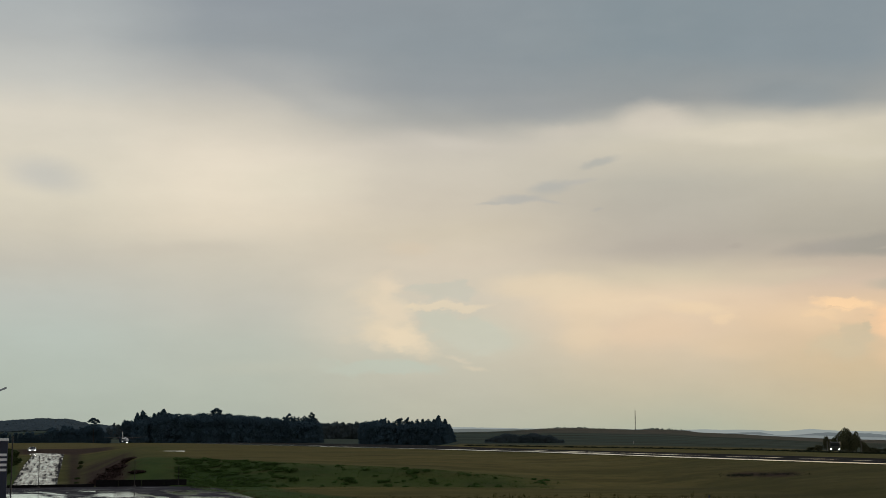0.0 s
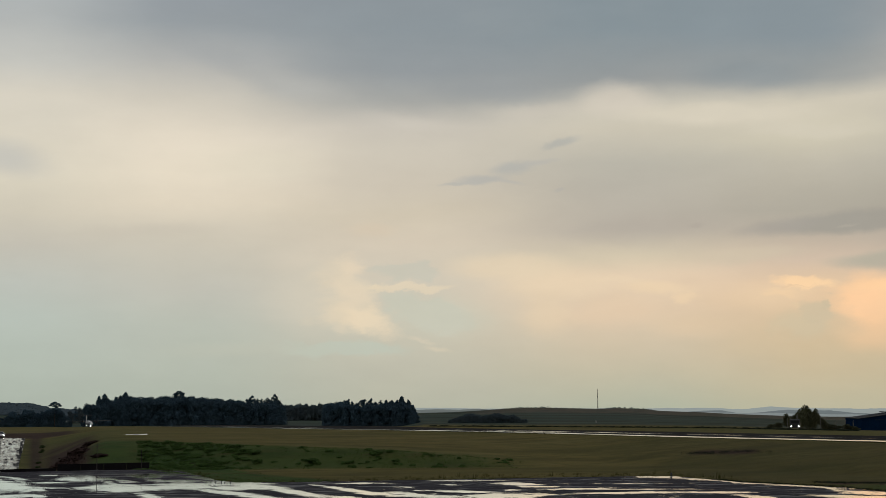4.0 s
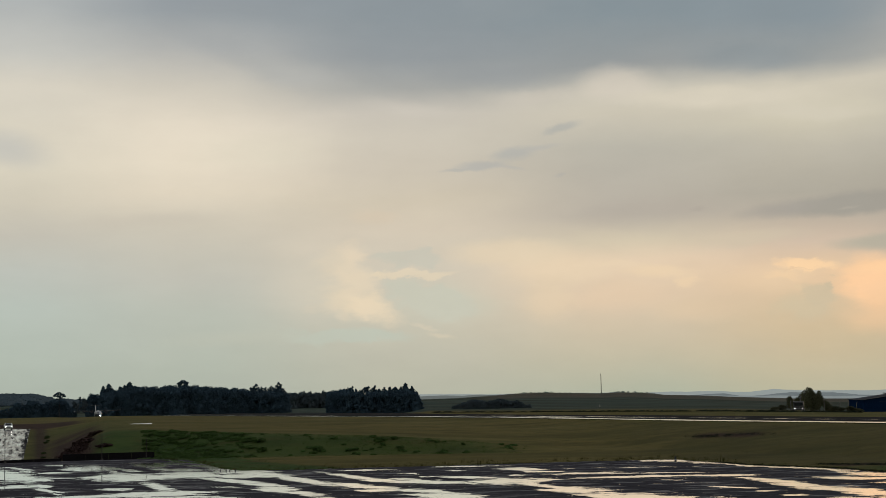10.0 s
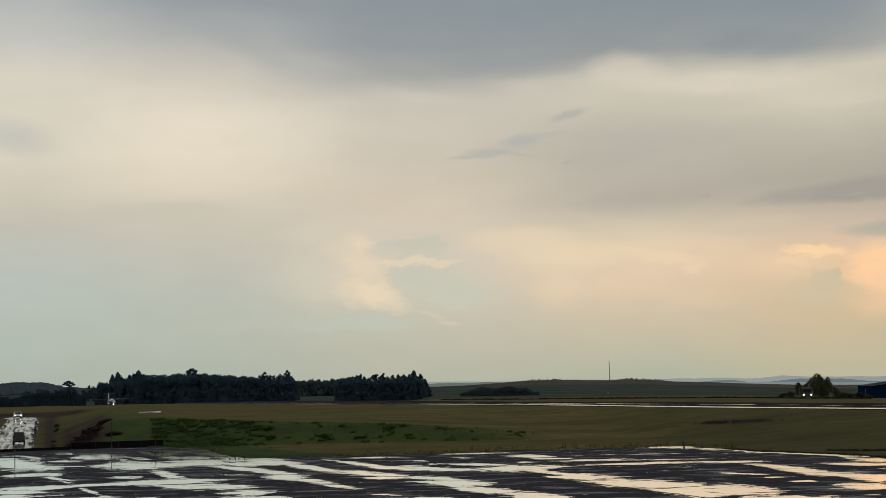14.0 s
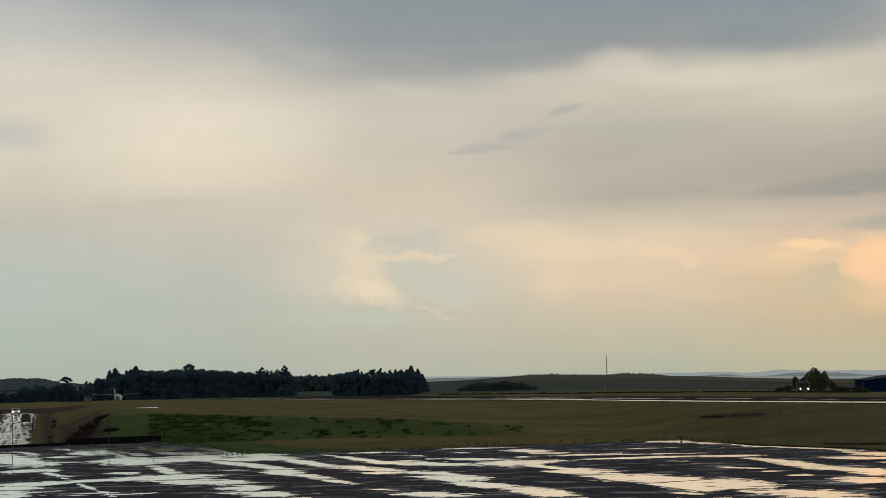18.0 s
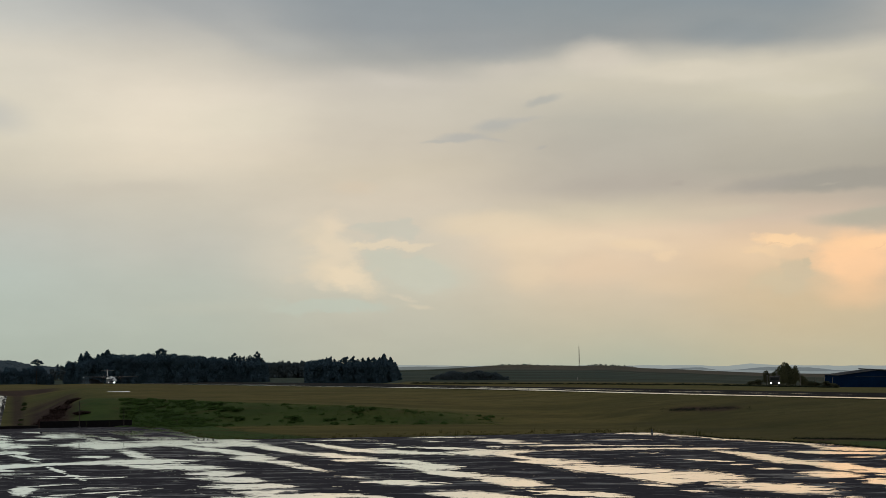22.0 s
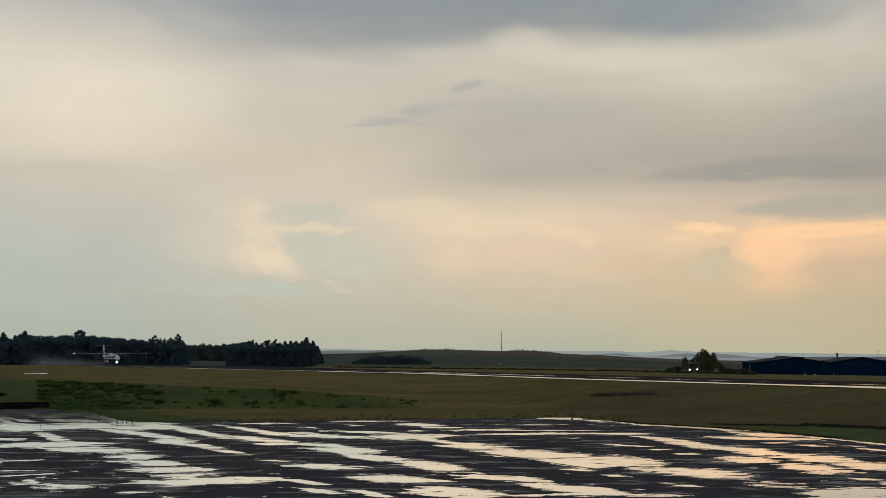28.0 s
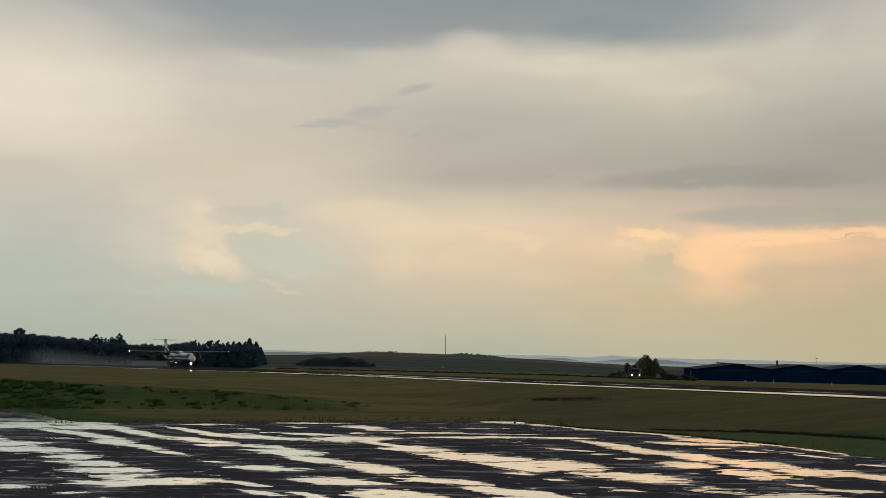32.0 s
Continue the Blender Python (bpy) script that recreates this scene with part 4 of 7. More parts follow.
def build_apron():
    azs = np.concatenate([np.arange(-180, -62, 4.0), np.arange(-62, -27, 1.0), np.arange(-27, 21, 0.16), np.arange(21, 62, 1.0), np.arange(62, 181, 4.0), [180.0]])
    steps = np.concatenate([[0.02, 0.1, 0.2, 0.3, 0.38], np.linspace(0.42, 1.0, 230)])
    a, k = np.meshgrid(np.radians(azs), steps)
    edge = apron_edge(np.degrees(a))
    wob = np.array([noise.noise((u * 260, 0, 0)) + 0.6 * noise.noise((u * 900, 3, 0)) for u in a[0]])
    d = edge * k + np.where(k > 0.98, 1.0, 0) * (wob[None, :] * 0.7 * (np.degrees(a) > -18))
    x, y = d * np.sin(a), d * np.cos(a)
    wet = np.full(x.shape, -0.38)
    for cx, cy, ax, ay, b, fill in puddles:
        c = np.array((cx, cy))
        rad = c / np.linalg.norm(c)
        det = ax * rad[1] * b - ay * rad[0] * b
        u = ((x - cx) * rad[1] * b - (y - cy) * rad[0] * b) / det
        v = (-(x - cx) * ay + (y - cy) * ax) / det
        wet = np.maximum(wet, np.minimum(0.5 * (0.91 - np.abs(v) ** 1.15 - u * u), 0.29) - 0.55 * (1 - fill))
    azd = np.degrees(a)
    # a thin line of water along the edge, broken by mud where it widens
    rim = np.array([0.6 * noise.noise((u * 90, 7, 0)) + 0.8 * noise.noise((u * 420, 2, 0)) for u in a[0]])[None, :]
    mud = np.array([noise.noise((u * 0.5, v * 1.4, 3)) for u, v in zip(x.ravel(), y.ravel())]).reshape(x.shape)
    wide = 0.8 + 2.2 * sstep(8.9, 9.6, azd) * sstep(12.2, 11.0, azd) + 0.7 * sstep(2.0, 2.6, azd) * sstep(5.0, 4.0, azd)
    line = 0.3 * (1 - np.abs(d - edge + wide) / wide) + 0.12 * rim - 0.9 * np.clip(mud + 0.05, 0, 1) * (wide > 1.2) - 0.04
    wet = np.maximum(wet, np.where((azd > 1.6) & (azd < 16.5), line, -0.45))
    rows, cols = x.shape
    verts = np.stack([x, y, np.full(x.shape, APRON_Z)], -1).reshape(-1, 3).tolist()
    faces = [(i * cols + j, i * cols + j + 1, (i + 1) * cols + j + 1, (i + 1) * cols + j) for i in range(rows - 1) for j in range(cols - 1)]
    base = len(verts)
    last = (rows - 1) * cols
    verts += [(v[0], v[1], APRON_Z - 0.2) for v in verts[last:last + cols]]
    faces += [(last + j, last + j + 1, base + j + 1, base + j) for j in range(cols - 1)]
    verts.append((0, 0, APRON_Z))   # the middle of the fan
    faces += [(len(verts) - 1, j, j + 1) for j in range(cols - 1)]
    ob = from_arrays("apron", verts, faces, M_APRON, smooth=False)
    scalar(ob, "wet", np.append(wet.ravel(), np.full(cols + 1, -0.2)))
    tagged(ob, "dark wet asphalt apron with bright puddles", "apron", kind="structure")
    # tarred joints between the eastern lanes, and one across them
    for along, across, off, u0, u1 in ((RUN_S, RUN_N, 34.5, -150, 150), (RUN_S, RUN_N, 40.5, -150, 150), (RUN_S, RUN_N, 52.5, -150, 150), (RUN_N, RUN_S, -61.9, 34.6, 46)):
        run = []
        for u in np.arange(u0, u1, 1.5):
            q = across * off + along * u
            a, dist = math.degrees(math.atan2(q[0], q[1])), math.hypot(*q)
            if -26 < a < 24 and 45 < dist < float(apron_edge(a)) - 1.5:
                run.append(q + across * 0.06 * noise.noise((u * 0.2, off, 0)))
        bm = bmesh.new()
        loft(bm, [[(*(q + across * w), APRON_Z + z) for w, z in ((-0.05, 0.0), (0.05, 0.0), (0.035, 0.01), (-0.035, 0.01))] for q in run])
        part("tar_joint", bm, M_TAR, ob)
    return ob


build_apron()


def build_runway():
    ss = np.arange(-1000, 330, 4.0)
    ns = np.linspace(RUN_NEAR, RUN_FAR, 33)
    s, n = np.meshgrid(ss, ns)
    n = RUN_NEAR + (n - RUN_NEAR) * (run_far(s) - RUN_NEAR) / (RUN_FAR - RUN_NEAR)
    x, y = n * RUN_N[0] + s * RUN_S[0], n * RUN_N[1] + s * RUN_S[1]
    z = run_z(s) + 0.02 + 0.10 * (1 - np.abs(n - RUN_MID) / 16)
    wet = np.full(x.shape, -0.2)
    wet = np.maximum(wet, 0.32 + 0.2 * sstep(-220, -320, s) - 0.35 * np.abs(n - (RUN_NEAR + 1.8)))
    wet = np.maximum(wet, np.where(s > -170, 0.35 - 0.25 * np.abs(n - (RUN_MID + 2.0)), -0.2))
    wet = np.maximum(wet, 0.12 - 0.15 * np.abs(n - (RUN_NEAR + 8)))
    lens = 2.0 + 1.2 * np.sin(s * 0.055) + 0.5 * np.sin(s * 0.021 + 1)
    wet = np.maximum(wet, np.where(s > -260, 0.42 - 0.34 * np.abs(n - (RUN_NEAR + 0.6 + lens)) + 0.1 * np.sin(s * 0.04), -0.2))
    rows, cols = x.shape
    verts = np.stack([x, y, z], -1).reshape(-1, 3).tolist()
    faces = [(i * cols + j, (i + 1) * cols + j, (i + 1) * cols + j + 1, i * cols + j + 1) for i in range(rows - 1) for j in range(cols - 1)]
    ob = from_arrays("runway", verts, faces, M_RUNWAY)
    scalar(ob, "wet", wet.ravel())
    tagged(ob, "long wet grey asphalt runway with water streaks", "runway", kind="structure")


build_runway()


def road_z(d):
    return -4.1 + 0.0176 * (d - 205)


def build_road():
    ds = np.concatenate([np.arange(186, 340, 2.0), [344, 350, 358]])
    left = np.interp(ds, (186, 205, 270, 334, 344, 358), (-25.5, -25.25, -24.85, -24.5, -25.0, -26.2))
    right = np.interp(ds, (186, 205, 270, 334, 344, 358), (-23.6, -23.55, -23.4, -23.3, -23.6, -24.6))
    verts, wet = [], []
    m = 13
    for d, l, r in zip(ds, left, right):
        for k in range(m):
            p = polar(l + (r - l) * k / (m - 1), d)
            q = k / (m - 1)
            verts.append((p.x, p.y, max(road_z(d), -4.5) + 0.05 + 0.05 * (1 - abs(2 * q - 1))))
            wet.append(0.06 if 0.1 < q < 0.9 else -0.1)
    faces = [(i * m + k, i * m + k + 1, (i + 1) * m + k + 1, (i + 1) * m + k) for i in range(len(ds) - 1) for k in range(m - 1)]
    ob = from_arrays("road", verts, faces, M_ROAD)
    scalar(ob, "wet", wet)
    tagged(ob, "pale wet country road climbing to a crest", "road", kind="structure")


build_road()


def ridge_backdrop(name, d, az0, az1, els, col, glow, seed, label):
    """A distant ridge: a thick bank with an uneven crest; glow puts its haze in as emission."""
    azs = np.arange(az0, az1, 0.1)
    el = np.interp(azs, els[0], els[1]) + np.array([0.035 * noise.noise((a * 0.9, seed, 0)) + 0.014 * noise.noise((a * 5, seed, 4)) for a in azs])
    verts, faces = [], []
    for a, e in zip(azs, el):
        for dd, zz in ((d, -120), (d, EYE.z + d * math.tan(radians(e - 0.12))), (d + 60, EYE.z + d * math.tan(radians(e))), (d + 300, -120)):
            p = polar(a, dd)
            verts.append((p.x, p.y, zz))
    for i in range(len(azs) - 1):
        faces += [(i * 4 + k, (i + 1) * 4 + k, (i + 1) * 4 + k + 1, i * 4 + k + 1) for k in range(3)]
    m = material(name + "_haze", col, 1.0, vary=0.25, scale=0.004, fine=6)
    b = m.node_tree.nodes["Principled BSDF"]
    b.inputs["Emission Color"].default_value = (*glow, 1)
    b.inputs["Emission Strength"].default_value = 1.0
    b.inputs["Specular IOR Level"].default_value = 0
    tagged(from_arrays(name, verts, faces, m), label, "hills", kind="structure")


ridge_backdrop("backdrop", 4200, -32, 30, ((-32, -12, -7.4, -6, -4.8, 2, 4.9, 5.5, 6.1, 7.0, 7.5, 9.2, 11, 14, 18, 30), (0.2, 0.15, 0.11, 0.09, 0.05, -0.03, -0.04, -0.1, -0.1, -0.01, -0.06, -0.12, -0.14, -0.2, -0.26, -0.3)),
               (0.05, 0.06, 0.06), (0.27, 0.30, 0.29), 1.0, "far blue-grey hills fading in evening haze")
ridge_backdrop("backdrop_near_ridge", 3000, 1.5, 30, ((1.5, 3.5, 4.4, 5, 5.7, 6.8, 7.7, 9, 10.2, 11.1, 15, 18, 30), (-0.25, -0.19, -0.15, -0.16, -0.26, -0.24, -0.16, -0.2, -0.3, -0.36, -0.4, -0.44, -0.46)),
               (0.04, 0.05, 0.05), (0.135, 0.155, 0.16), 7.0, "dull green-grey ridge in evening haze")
# mist drawn as one more ridge, its paleness coming from emission
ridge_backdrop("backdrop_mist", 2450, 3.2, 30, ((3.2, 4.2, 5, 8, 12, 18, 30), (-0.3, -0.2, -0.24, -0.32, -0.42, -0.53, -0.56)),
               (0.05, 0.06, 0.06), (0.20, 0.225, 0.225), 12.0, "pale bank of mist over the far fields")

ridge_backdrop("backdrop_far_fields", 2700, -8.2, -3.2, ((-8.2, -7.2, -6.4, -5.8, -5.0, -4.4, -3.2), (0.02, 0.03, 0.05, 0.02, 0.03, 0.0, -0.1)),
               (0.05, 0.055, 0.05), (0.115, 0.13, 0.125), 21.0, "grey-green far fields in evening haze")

# ---- trees and shrubs ----


def leafy(bm, blobs, count, size, rng, flat=0.6):
    """Leaf clumps: small bent quads scattered over the outside of the given lobes."""
    weights = [rx * ry + rx * rz for _, _, _, rx, ry, rz in blobs]
    for _ in range(count):
        x, y, z, rx, ry, rz = rng.choices(blobs, weights)[0]
        v = Vector((rng.gauss(0, 1), rng.gauss(0, 1), rng.gauss(0, 1))).normalized()
        r = rng.uniform(0.72, 1.1)
        c = Vector((x + v.x * rx * r, y + v.y * ry * r, z + v.z * rz * r))
        s = size * rng.uniform(0.6, 1.4)
        q = Euler((rng.uniform(-1.2, 1.2), rng.uniform(-1.2, 1.2), rng.uniform(0, 6.28))).to_matrix()
        pts = [c + q @ Vector(p) * s for p in ((-0.5, -0.35, 0), (0.1, -0.5, 0.15), (0.55, 0.05, -0.1), (0.05, 0.5, 0.12), (-0.45, 0.3, -0.08))]
        bm.faces.new([bm.verts.new(p) for p in pts])


def tree_proto(name, height, lobes, trunk_r, leaves, leaf_size, leaf_mat, seed, label, category="tree", core=0.74):
    rng = random.Random(seed)
    root = thing(name, Matrix(), label, category)
    bm = bmesh.new()
    lean = [Vector((rng.uniform(-0.02, 0.02) * height * k, rng.uniform(-0.02, 0.02) * height * k, height * f)) for k, f in ((0, 0), (0.6, 0.35), (1, 0.7), (1, 0.92))]
    for k in range(3):
        f0, f1 = 1 - 0.3 * k, 1 - 0.3 * (k + 1)
        tube(bm, lean[k], lean[k + 1], trunk_r * f0, trunk_r * max(f1, 0.12), 7)
    for x, y, z, rx, ry, rz in lobes:
        a = lean[1].lerp(lean[3], min(1.0, max(0.0, (z / height - 0.4) / 0.55)))
        tube(bm, a - Vector((0, 0, rz * 0.5)), (x, y, z), trunk_r * 0.35, trunk_r * 0.1, 5)
    part("trunk", bm, M_BARK, root)
    bm = bmesh.new()
    if core:
        for k, (x, y, z, rx, ry, rz) in enumerate(lobes):
            lump(bm, x, y, z, rx * core, ry * core, rz * core, 2, 0.35, seed + k)
    leafy(bm, lobes, leaves, leaf_size, rng)
    part("crown", bm, leaf_mat, root)
    return root


def broad_lobes(height, spread, base, rng, n):
    out = []
    for k in range(n):
        z = height * rng.uniform(base, 0.9)
        w = spread * (1 - 0.6 * max(0, (z / height - 0.5) / 0.5) ** 2)
        a, r = rng.uniform(0, 6.28), w * rng.uniform(0.1, 0.62)
        s = spread * rng.uniform(0.3, 0.48)
        out.append((r * math.cos(a), r * math.sin(a), z, s, s, s * rng.uniform(0.8, 1.2)))
    return out


def conifer_lobes(height, spread, base, rng, count=120):
    """A dense cone of small drooping clumps round the stem."""
    out = []
    for k in range(count):
        f = ((k + rng.random()) / count) ** 0.75
        r = spread * (1 - f) ** 0.85
        a, reach = 2.4 * k + rng.uniform(0, 1.0), r * rng.uniform(0.1, 0.62)
        w = 0.42 * r * rng.uniform(0.6, 1.1) + 0.3
        out.append((reach * math.cos(a), reach * math.sin(a), height * (base + (0.97 - base) * f) - 0.3 * reach, w, w, 0.3 * r * rng.uniform(0.6, 1.1) + 0.4))
    return out


rng = random.Random(4)
L_EUC, L_CON = "dark broadleaf tree in a dense grove", "dark pointed conifer at the edge of a grove"
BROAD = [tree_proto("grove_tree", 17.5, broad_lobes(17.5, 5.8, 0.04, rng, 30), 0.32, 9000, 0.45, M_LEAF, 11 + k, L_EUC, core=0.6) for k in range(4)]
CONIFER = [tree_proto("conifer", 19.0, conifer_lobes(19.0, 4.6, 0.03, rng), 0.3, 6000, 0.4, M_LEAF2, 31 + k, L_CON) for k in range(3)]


def tufted_lobes(rng):
    """A ragged head of small leaf clumps on a bare stem, over an under-storey."""
    head = []
    for k in range(15):
        a, r = rng.uniform(0, 6.28), rng.uniform(0.2, 2.1)
        head.append((r * math.cos(a), r * math.sin(a), 19.6 - 1.1 * r - 3.4 * rng.random() ** 1.6, rng.uniform(0.5, 1.0), rng.uniform(0.5, 1.0), rng.uniform(0.4, 0.75)))
    return head + broad_lobes(15, 3.0, 0.25, rng, 9)


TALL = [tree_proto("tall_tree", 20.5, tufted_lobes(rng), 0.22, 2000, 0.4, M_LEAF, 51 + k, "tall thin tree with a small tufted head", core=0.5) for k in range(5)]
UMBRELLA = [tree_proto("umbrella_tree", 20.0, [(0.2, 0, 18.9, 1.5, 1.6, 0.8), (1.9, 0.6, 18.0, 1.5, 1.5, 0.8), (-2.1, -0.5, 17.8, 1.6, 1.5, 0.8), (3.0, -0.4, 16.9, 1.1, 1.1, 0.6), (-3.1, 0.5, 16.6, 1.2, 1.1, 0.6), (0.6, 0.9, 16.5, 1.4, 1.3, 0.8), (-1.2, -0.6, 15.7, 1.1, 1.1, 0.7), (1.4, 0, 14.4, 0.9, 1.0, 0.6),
                        (-0.5, 0.3, 12.9, 1.0, 1.0, 0.8), (0.4, -0.4, 11.2, 0.9, 0.9, 0.8)], 0.3, 2800, 0.36, M_LEAF, 61, "spreading flat-topped tree above the others", core=0.25)]
SHRUB = [tree_proto("shrub", 1.5, [(rng.uniform(-0.9, 0.9), rng.uniform(-0.6, 0.6), rng.uniform(0.3, 1.05), rng.uniform(0.35, 0.8), 0.6, rng.uniform(0.3, 0.5)) for _ in range(7)], 0.04, 1300, 0.17, M_SHRUB, 71 + k,
                    "low green shrub on the grassy bank", "shrub", core=0.5) for k in range(4)]
GULLY = [tree_proto("shrub", 1.5, [(rng.uniform(-0.9, 0.9), rng.uniform(-0.6, 0.6), rng.uniform(0.3, 1.05), rng.uniform(0.35, 0.8), 0.6, rng.uniform(0.3, 0.5)) for _ in range(7)], 0.04, 900, 0.2, M_GULLY, 75 + k,
                    "dark green shrub along a roadside gully", "shrub", core=0.5) for k in range(2)]
RUSSET = [tree_proto("russet_shrub", 1.5, [(rng.uniform(-0.9, 0.9), rng.uniform(-0.6, 0.6), rng.uniform(0.3, 1.05), rng.uniform(0.4, 0.8), 0.6, rng.uniform(0.3, 0.5)) for _ in range(7)], 0.04, 700, 0.2, M_RED, 81 + k,
                     "russet brown shrub behind the low black wall", "shrub") for k in range(3)]
BUSHY = [tree_proto("field_tree", 6.0, broad_lobes(6.0, 2.8, 0.05, rng, 12), 0.16, 1400, 0.3, M_FARLEAF, 91 + k, "dark round tree beside the field", "tree") for k in range(3)]
AIRY = [tree_proto("field_tree", 6.0, broad_lobes(6.0, 2.6, 0.25, rng, 16), 0.16, 2600, 0.24, M_HEDGEROW, 95 + k, "dark round tree beside the field", "tree", core=0.0) for k in range(2)]
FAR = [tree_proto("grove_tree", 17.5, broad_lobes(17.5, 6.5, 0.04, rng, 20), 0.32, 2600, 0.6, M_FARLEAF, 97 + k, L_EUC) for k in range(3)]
PROTOS = [*AIRY, *FAR, *BROAD, *CONIFER, *TALL, *UMBRELLA, *RUSSET, *SHRUB, *GULLY, *BUSHY]


def plant(proto, az, d, height, group, label="", sink=0.1, wide=1.0):
    """A copy of a plant, scaled to that height, on the land."""
    full = {"grove_tree": 17.5, "conifer": 19.0, "tall_tree": 20.5, "umbrella_tree": 20.0, "shrub": 1.5, "russet_shrub": 1.5, "field_tree": 6.0}[proto.name.split(".")[0]]
    k = height / full
    p = polar(az, d)
    ob = copy_thing(proto, Matrix.Translation((p.x, p.y, gz(p.x, p.y) - sink)) @ Matrix.Rotation(rng.uniform(0, 6.28), 4, "Z"))
    ob.scale = (k * wide, k * wide, k)
    return tagged(ob, label, group=group)


def tree_height(az, d, el):
    """How tall a tree there stands if its top shows at that elevation."""
    p = polar(az, d)
    return EYE.z + d * math.tan(radians(el)) - gz(p.x, p.y)


def grove(az0, az1, d0, crest, step, rows, group):
    for row in range(rows):
        a = az0 + rng.uniform(0, step)
        while a < az1:
            d = d0 + row * 14 + rng.uniform(-4, 4)
            el = np.interp(a, crest[0], crest[1]) - 0.02 + rng.uniform(-0.07, 0.05) - (0.06 if row == 0 else 0)
            plant(rng.choice(BROAD), a, d, tree_height(a, d, el), group, wide=rng.uniform(0.85, 1.1))
            a += step * rng.uniform(0.7, 1.3)


G1 = ((-20.8, -20.57, -20.04, -19.6, -19.18, -18.84, -18.31, -17.78, -17.4, -16.7, -16.26, -15.5, -14.87, -14.6, -13.5, -13.28, -12.93, -12.85),
      (0.38, 0.43, 0.55, 0.60, 0.62, 0.65, 0.60, 0.68, 0.66, 0.64, 0.60, 0.53, 0.52, 0.42, 0.41, 0.40, 0.32, 0.26))
G2 = ((-11.42, -11.29, -11.1, -10.66, -10.04, -9.25, -8.3, -7.99, -7.68, -7.53, -7.4), (0.12, 0.33, 0.37, 0.37, 0.28, 0.27, 0.33, 0.28, 0.16, 0.02, -0.05))
G3 = ((-27, -24.29, -23.93, -23.79, -23.64, -23.14, -22.92, -22.56, -22.34, -21.82, -21.6), (-0.02, -0.06, 0.08, 0.18, 0.10, 0.28, 0.15, 0.1, 0.3, 0.22, -0.1))
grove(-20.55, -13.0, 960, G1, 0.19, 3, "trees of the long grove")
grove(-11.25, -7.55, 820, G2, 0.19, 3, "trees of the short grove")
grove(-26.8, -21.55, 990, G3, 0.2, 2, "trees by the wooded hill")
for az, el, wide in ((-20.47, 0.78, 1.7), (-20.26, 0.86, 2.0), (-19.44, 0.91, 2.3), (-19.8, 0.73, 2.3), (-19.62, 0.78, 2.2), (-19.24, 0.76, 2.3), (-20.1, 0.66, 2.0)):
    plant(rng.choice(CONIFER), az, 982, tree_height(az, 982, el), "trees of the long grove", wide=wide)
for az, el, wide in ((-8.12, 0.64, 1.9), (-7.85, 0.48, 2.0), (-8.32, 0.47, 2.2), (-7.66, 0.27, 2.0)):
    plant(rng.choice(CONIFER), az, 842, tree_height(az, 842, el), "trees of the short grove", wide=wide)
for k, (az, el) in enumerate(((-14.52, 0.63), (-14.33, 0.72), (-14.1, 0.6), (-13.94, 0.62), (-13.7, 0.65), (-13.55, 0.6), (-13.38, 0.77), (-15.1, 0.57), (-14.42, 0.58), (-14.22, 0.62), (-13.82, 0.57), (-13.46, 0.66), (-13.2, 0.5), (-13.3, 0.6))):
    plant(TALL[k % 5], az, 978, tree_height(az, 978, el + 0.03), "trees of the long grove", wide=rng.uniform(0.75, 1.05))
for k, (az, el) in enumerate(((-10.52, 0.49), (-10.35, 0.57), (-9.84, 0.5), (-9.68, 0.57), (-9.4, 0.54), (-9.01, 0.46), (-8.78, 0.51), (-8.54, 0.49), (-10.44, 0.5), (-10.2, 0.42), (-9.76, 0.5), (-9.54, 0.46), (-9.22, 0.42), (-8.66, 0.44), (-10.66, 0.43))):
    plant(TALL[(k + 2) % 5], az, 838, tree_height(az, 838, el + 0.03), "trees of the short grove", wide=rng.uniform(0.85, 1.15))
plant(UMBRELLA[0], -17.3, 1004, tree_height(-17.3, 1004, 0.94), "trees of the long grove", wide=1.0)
plant(UMBRELLA[0], -22.19, 980, tree_height(-22.19, 980, 0.55), "trees by the wooded hill", wide=1.15)
plant(TALL[0], -21.38, 1180, tree_height(-21.38, 1180, 0.40), "trees by the wooded hill", "slim tree between the wooded hill and the grove")
for az, el in ((-21.6, 0.15), (-21.25, 0.18), (-21.05, 0.2), (-21.5, 0.08), (-21.15, 0.25), (-20.95, 0.3)):
    plant(rng.choice(FAR), az, 1240, tree_height(az, 1240, el), "trees by the wooded hill", "hazy tree at the foot of a wooded hill")
for az, el in ((-20.9, 0.43), (-20.75, 0.40), (-20.98, 0.3)):
    plant(rng.choice(BROAD), az, 985, tree_height(az, 985, el), "trees of the long grove", wide=0.8)
for k in range(34):   # far line seen between the groves and past them
    az = -12.95 + 0.06 * k + rng.uniform(-0.05, 0.05)
    d = rng.uniform(1280, 1340)
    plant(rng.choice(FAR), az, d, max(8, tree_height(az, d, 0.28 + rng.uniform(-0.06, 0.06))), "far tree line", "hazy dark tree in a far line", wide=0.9)
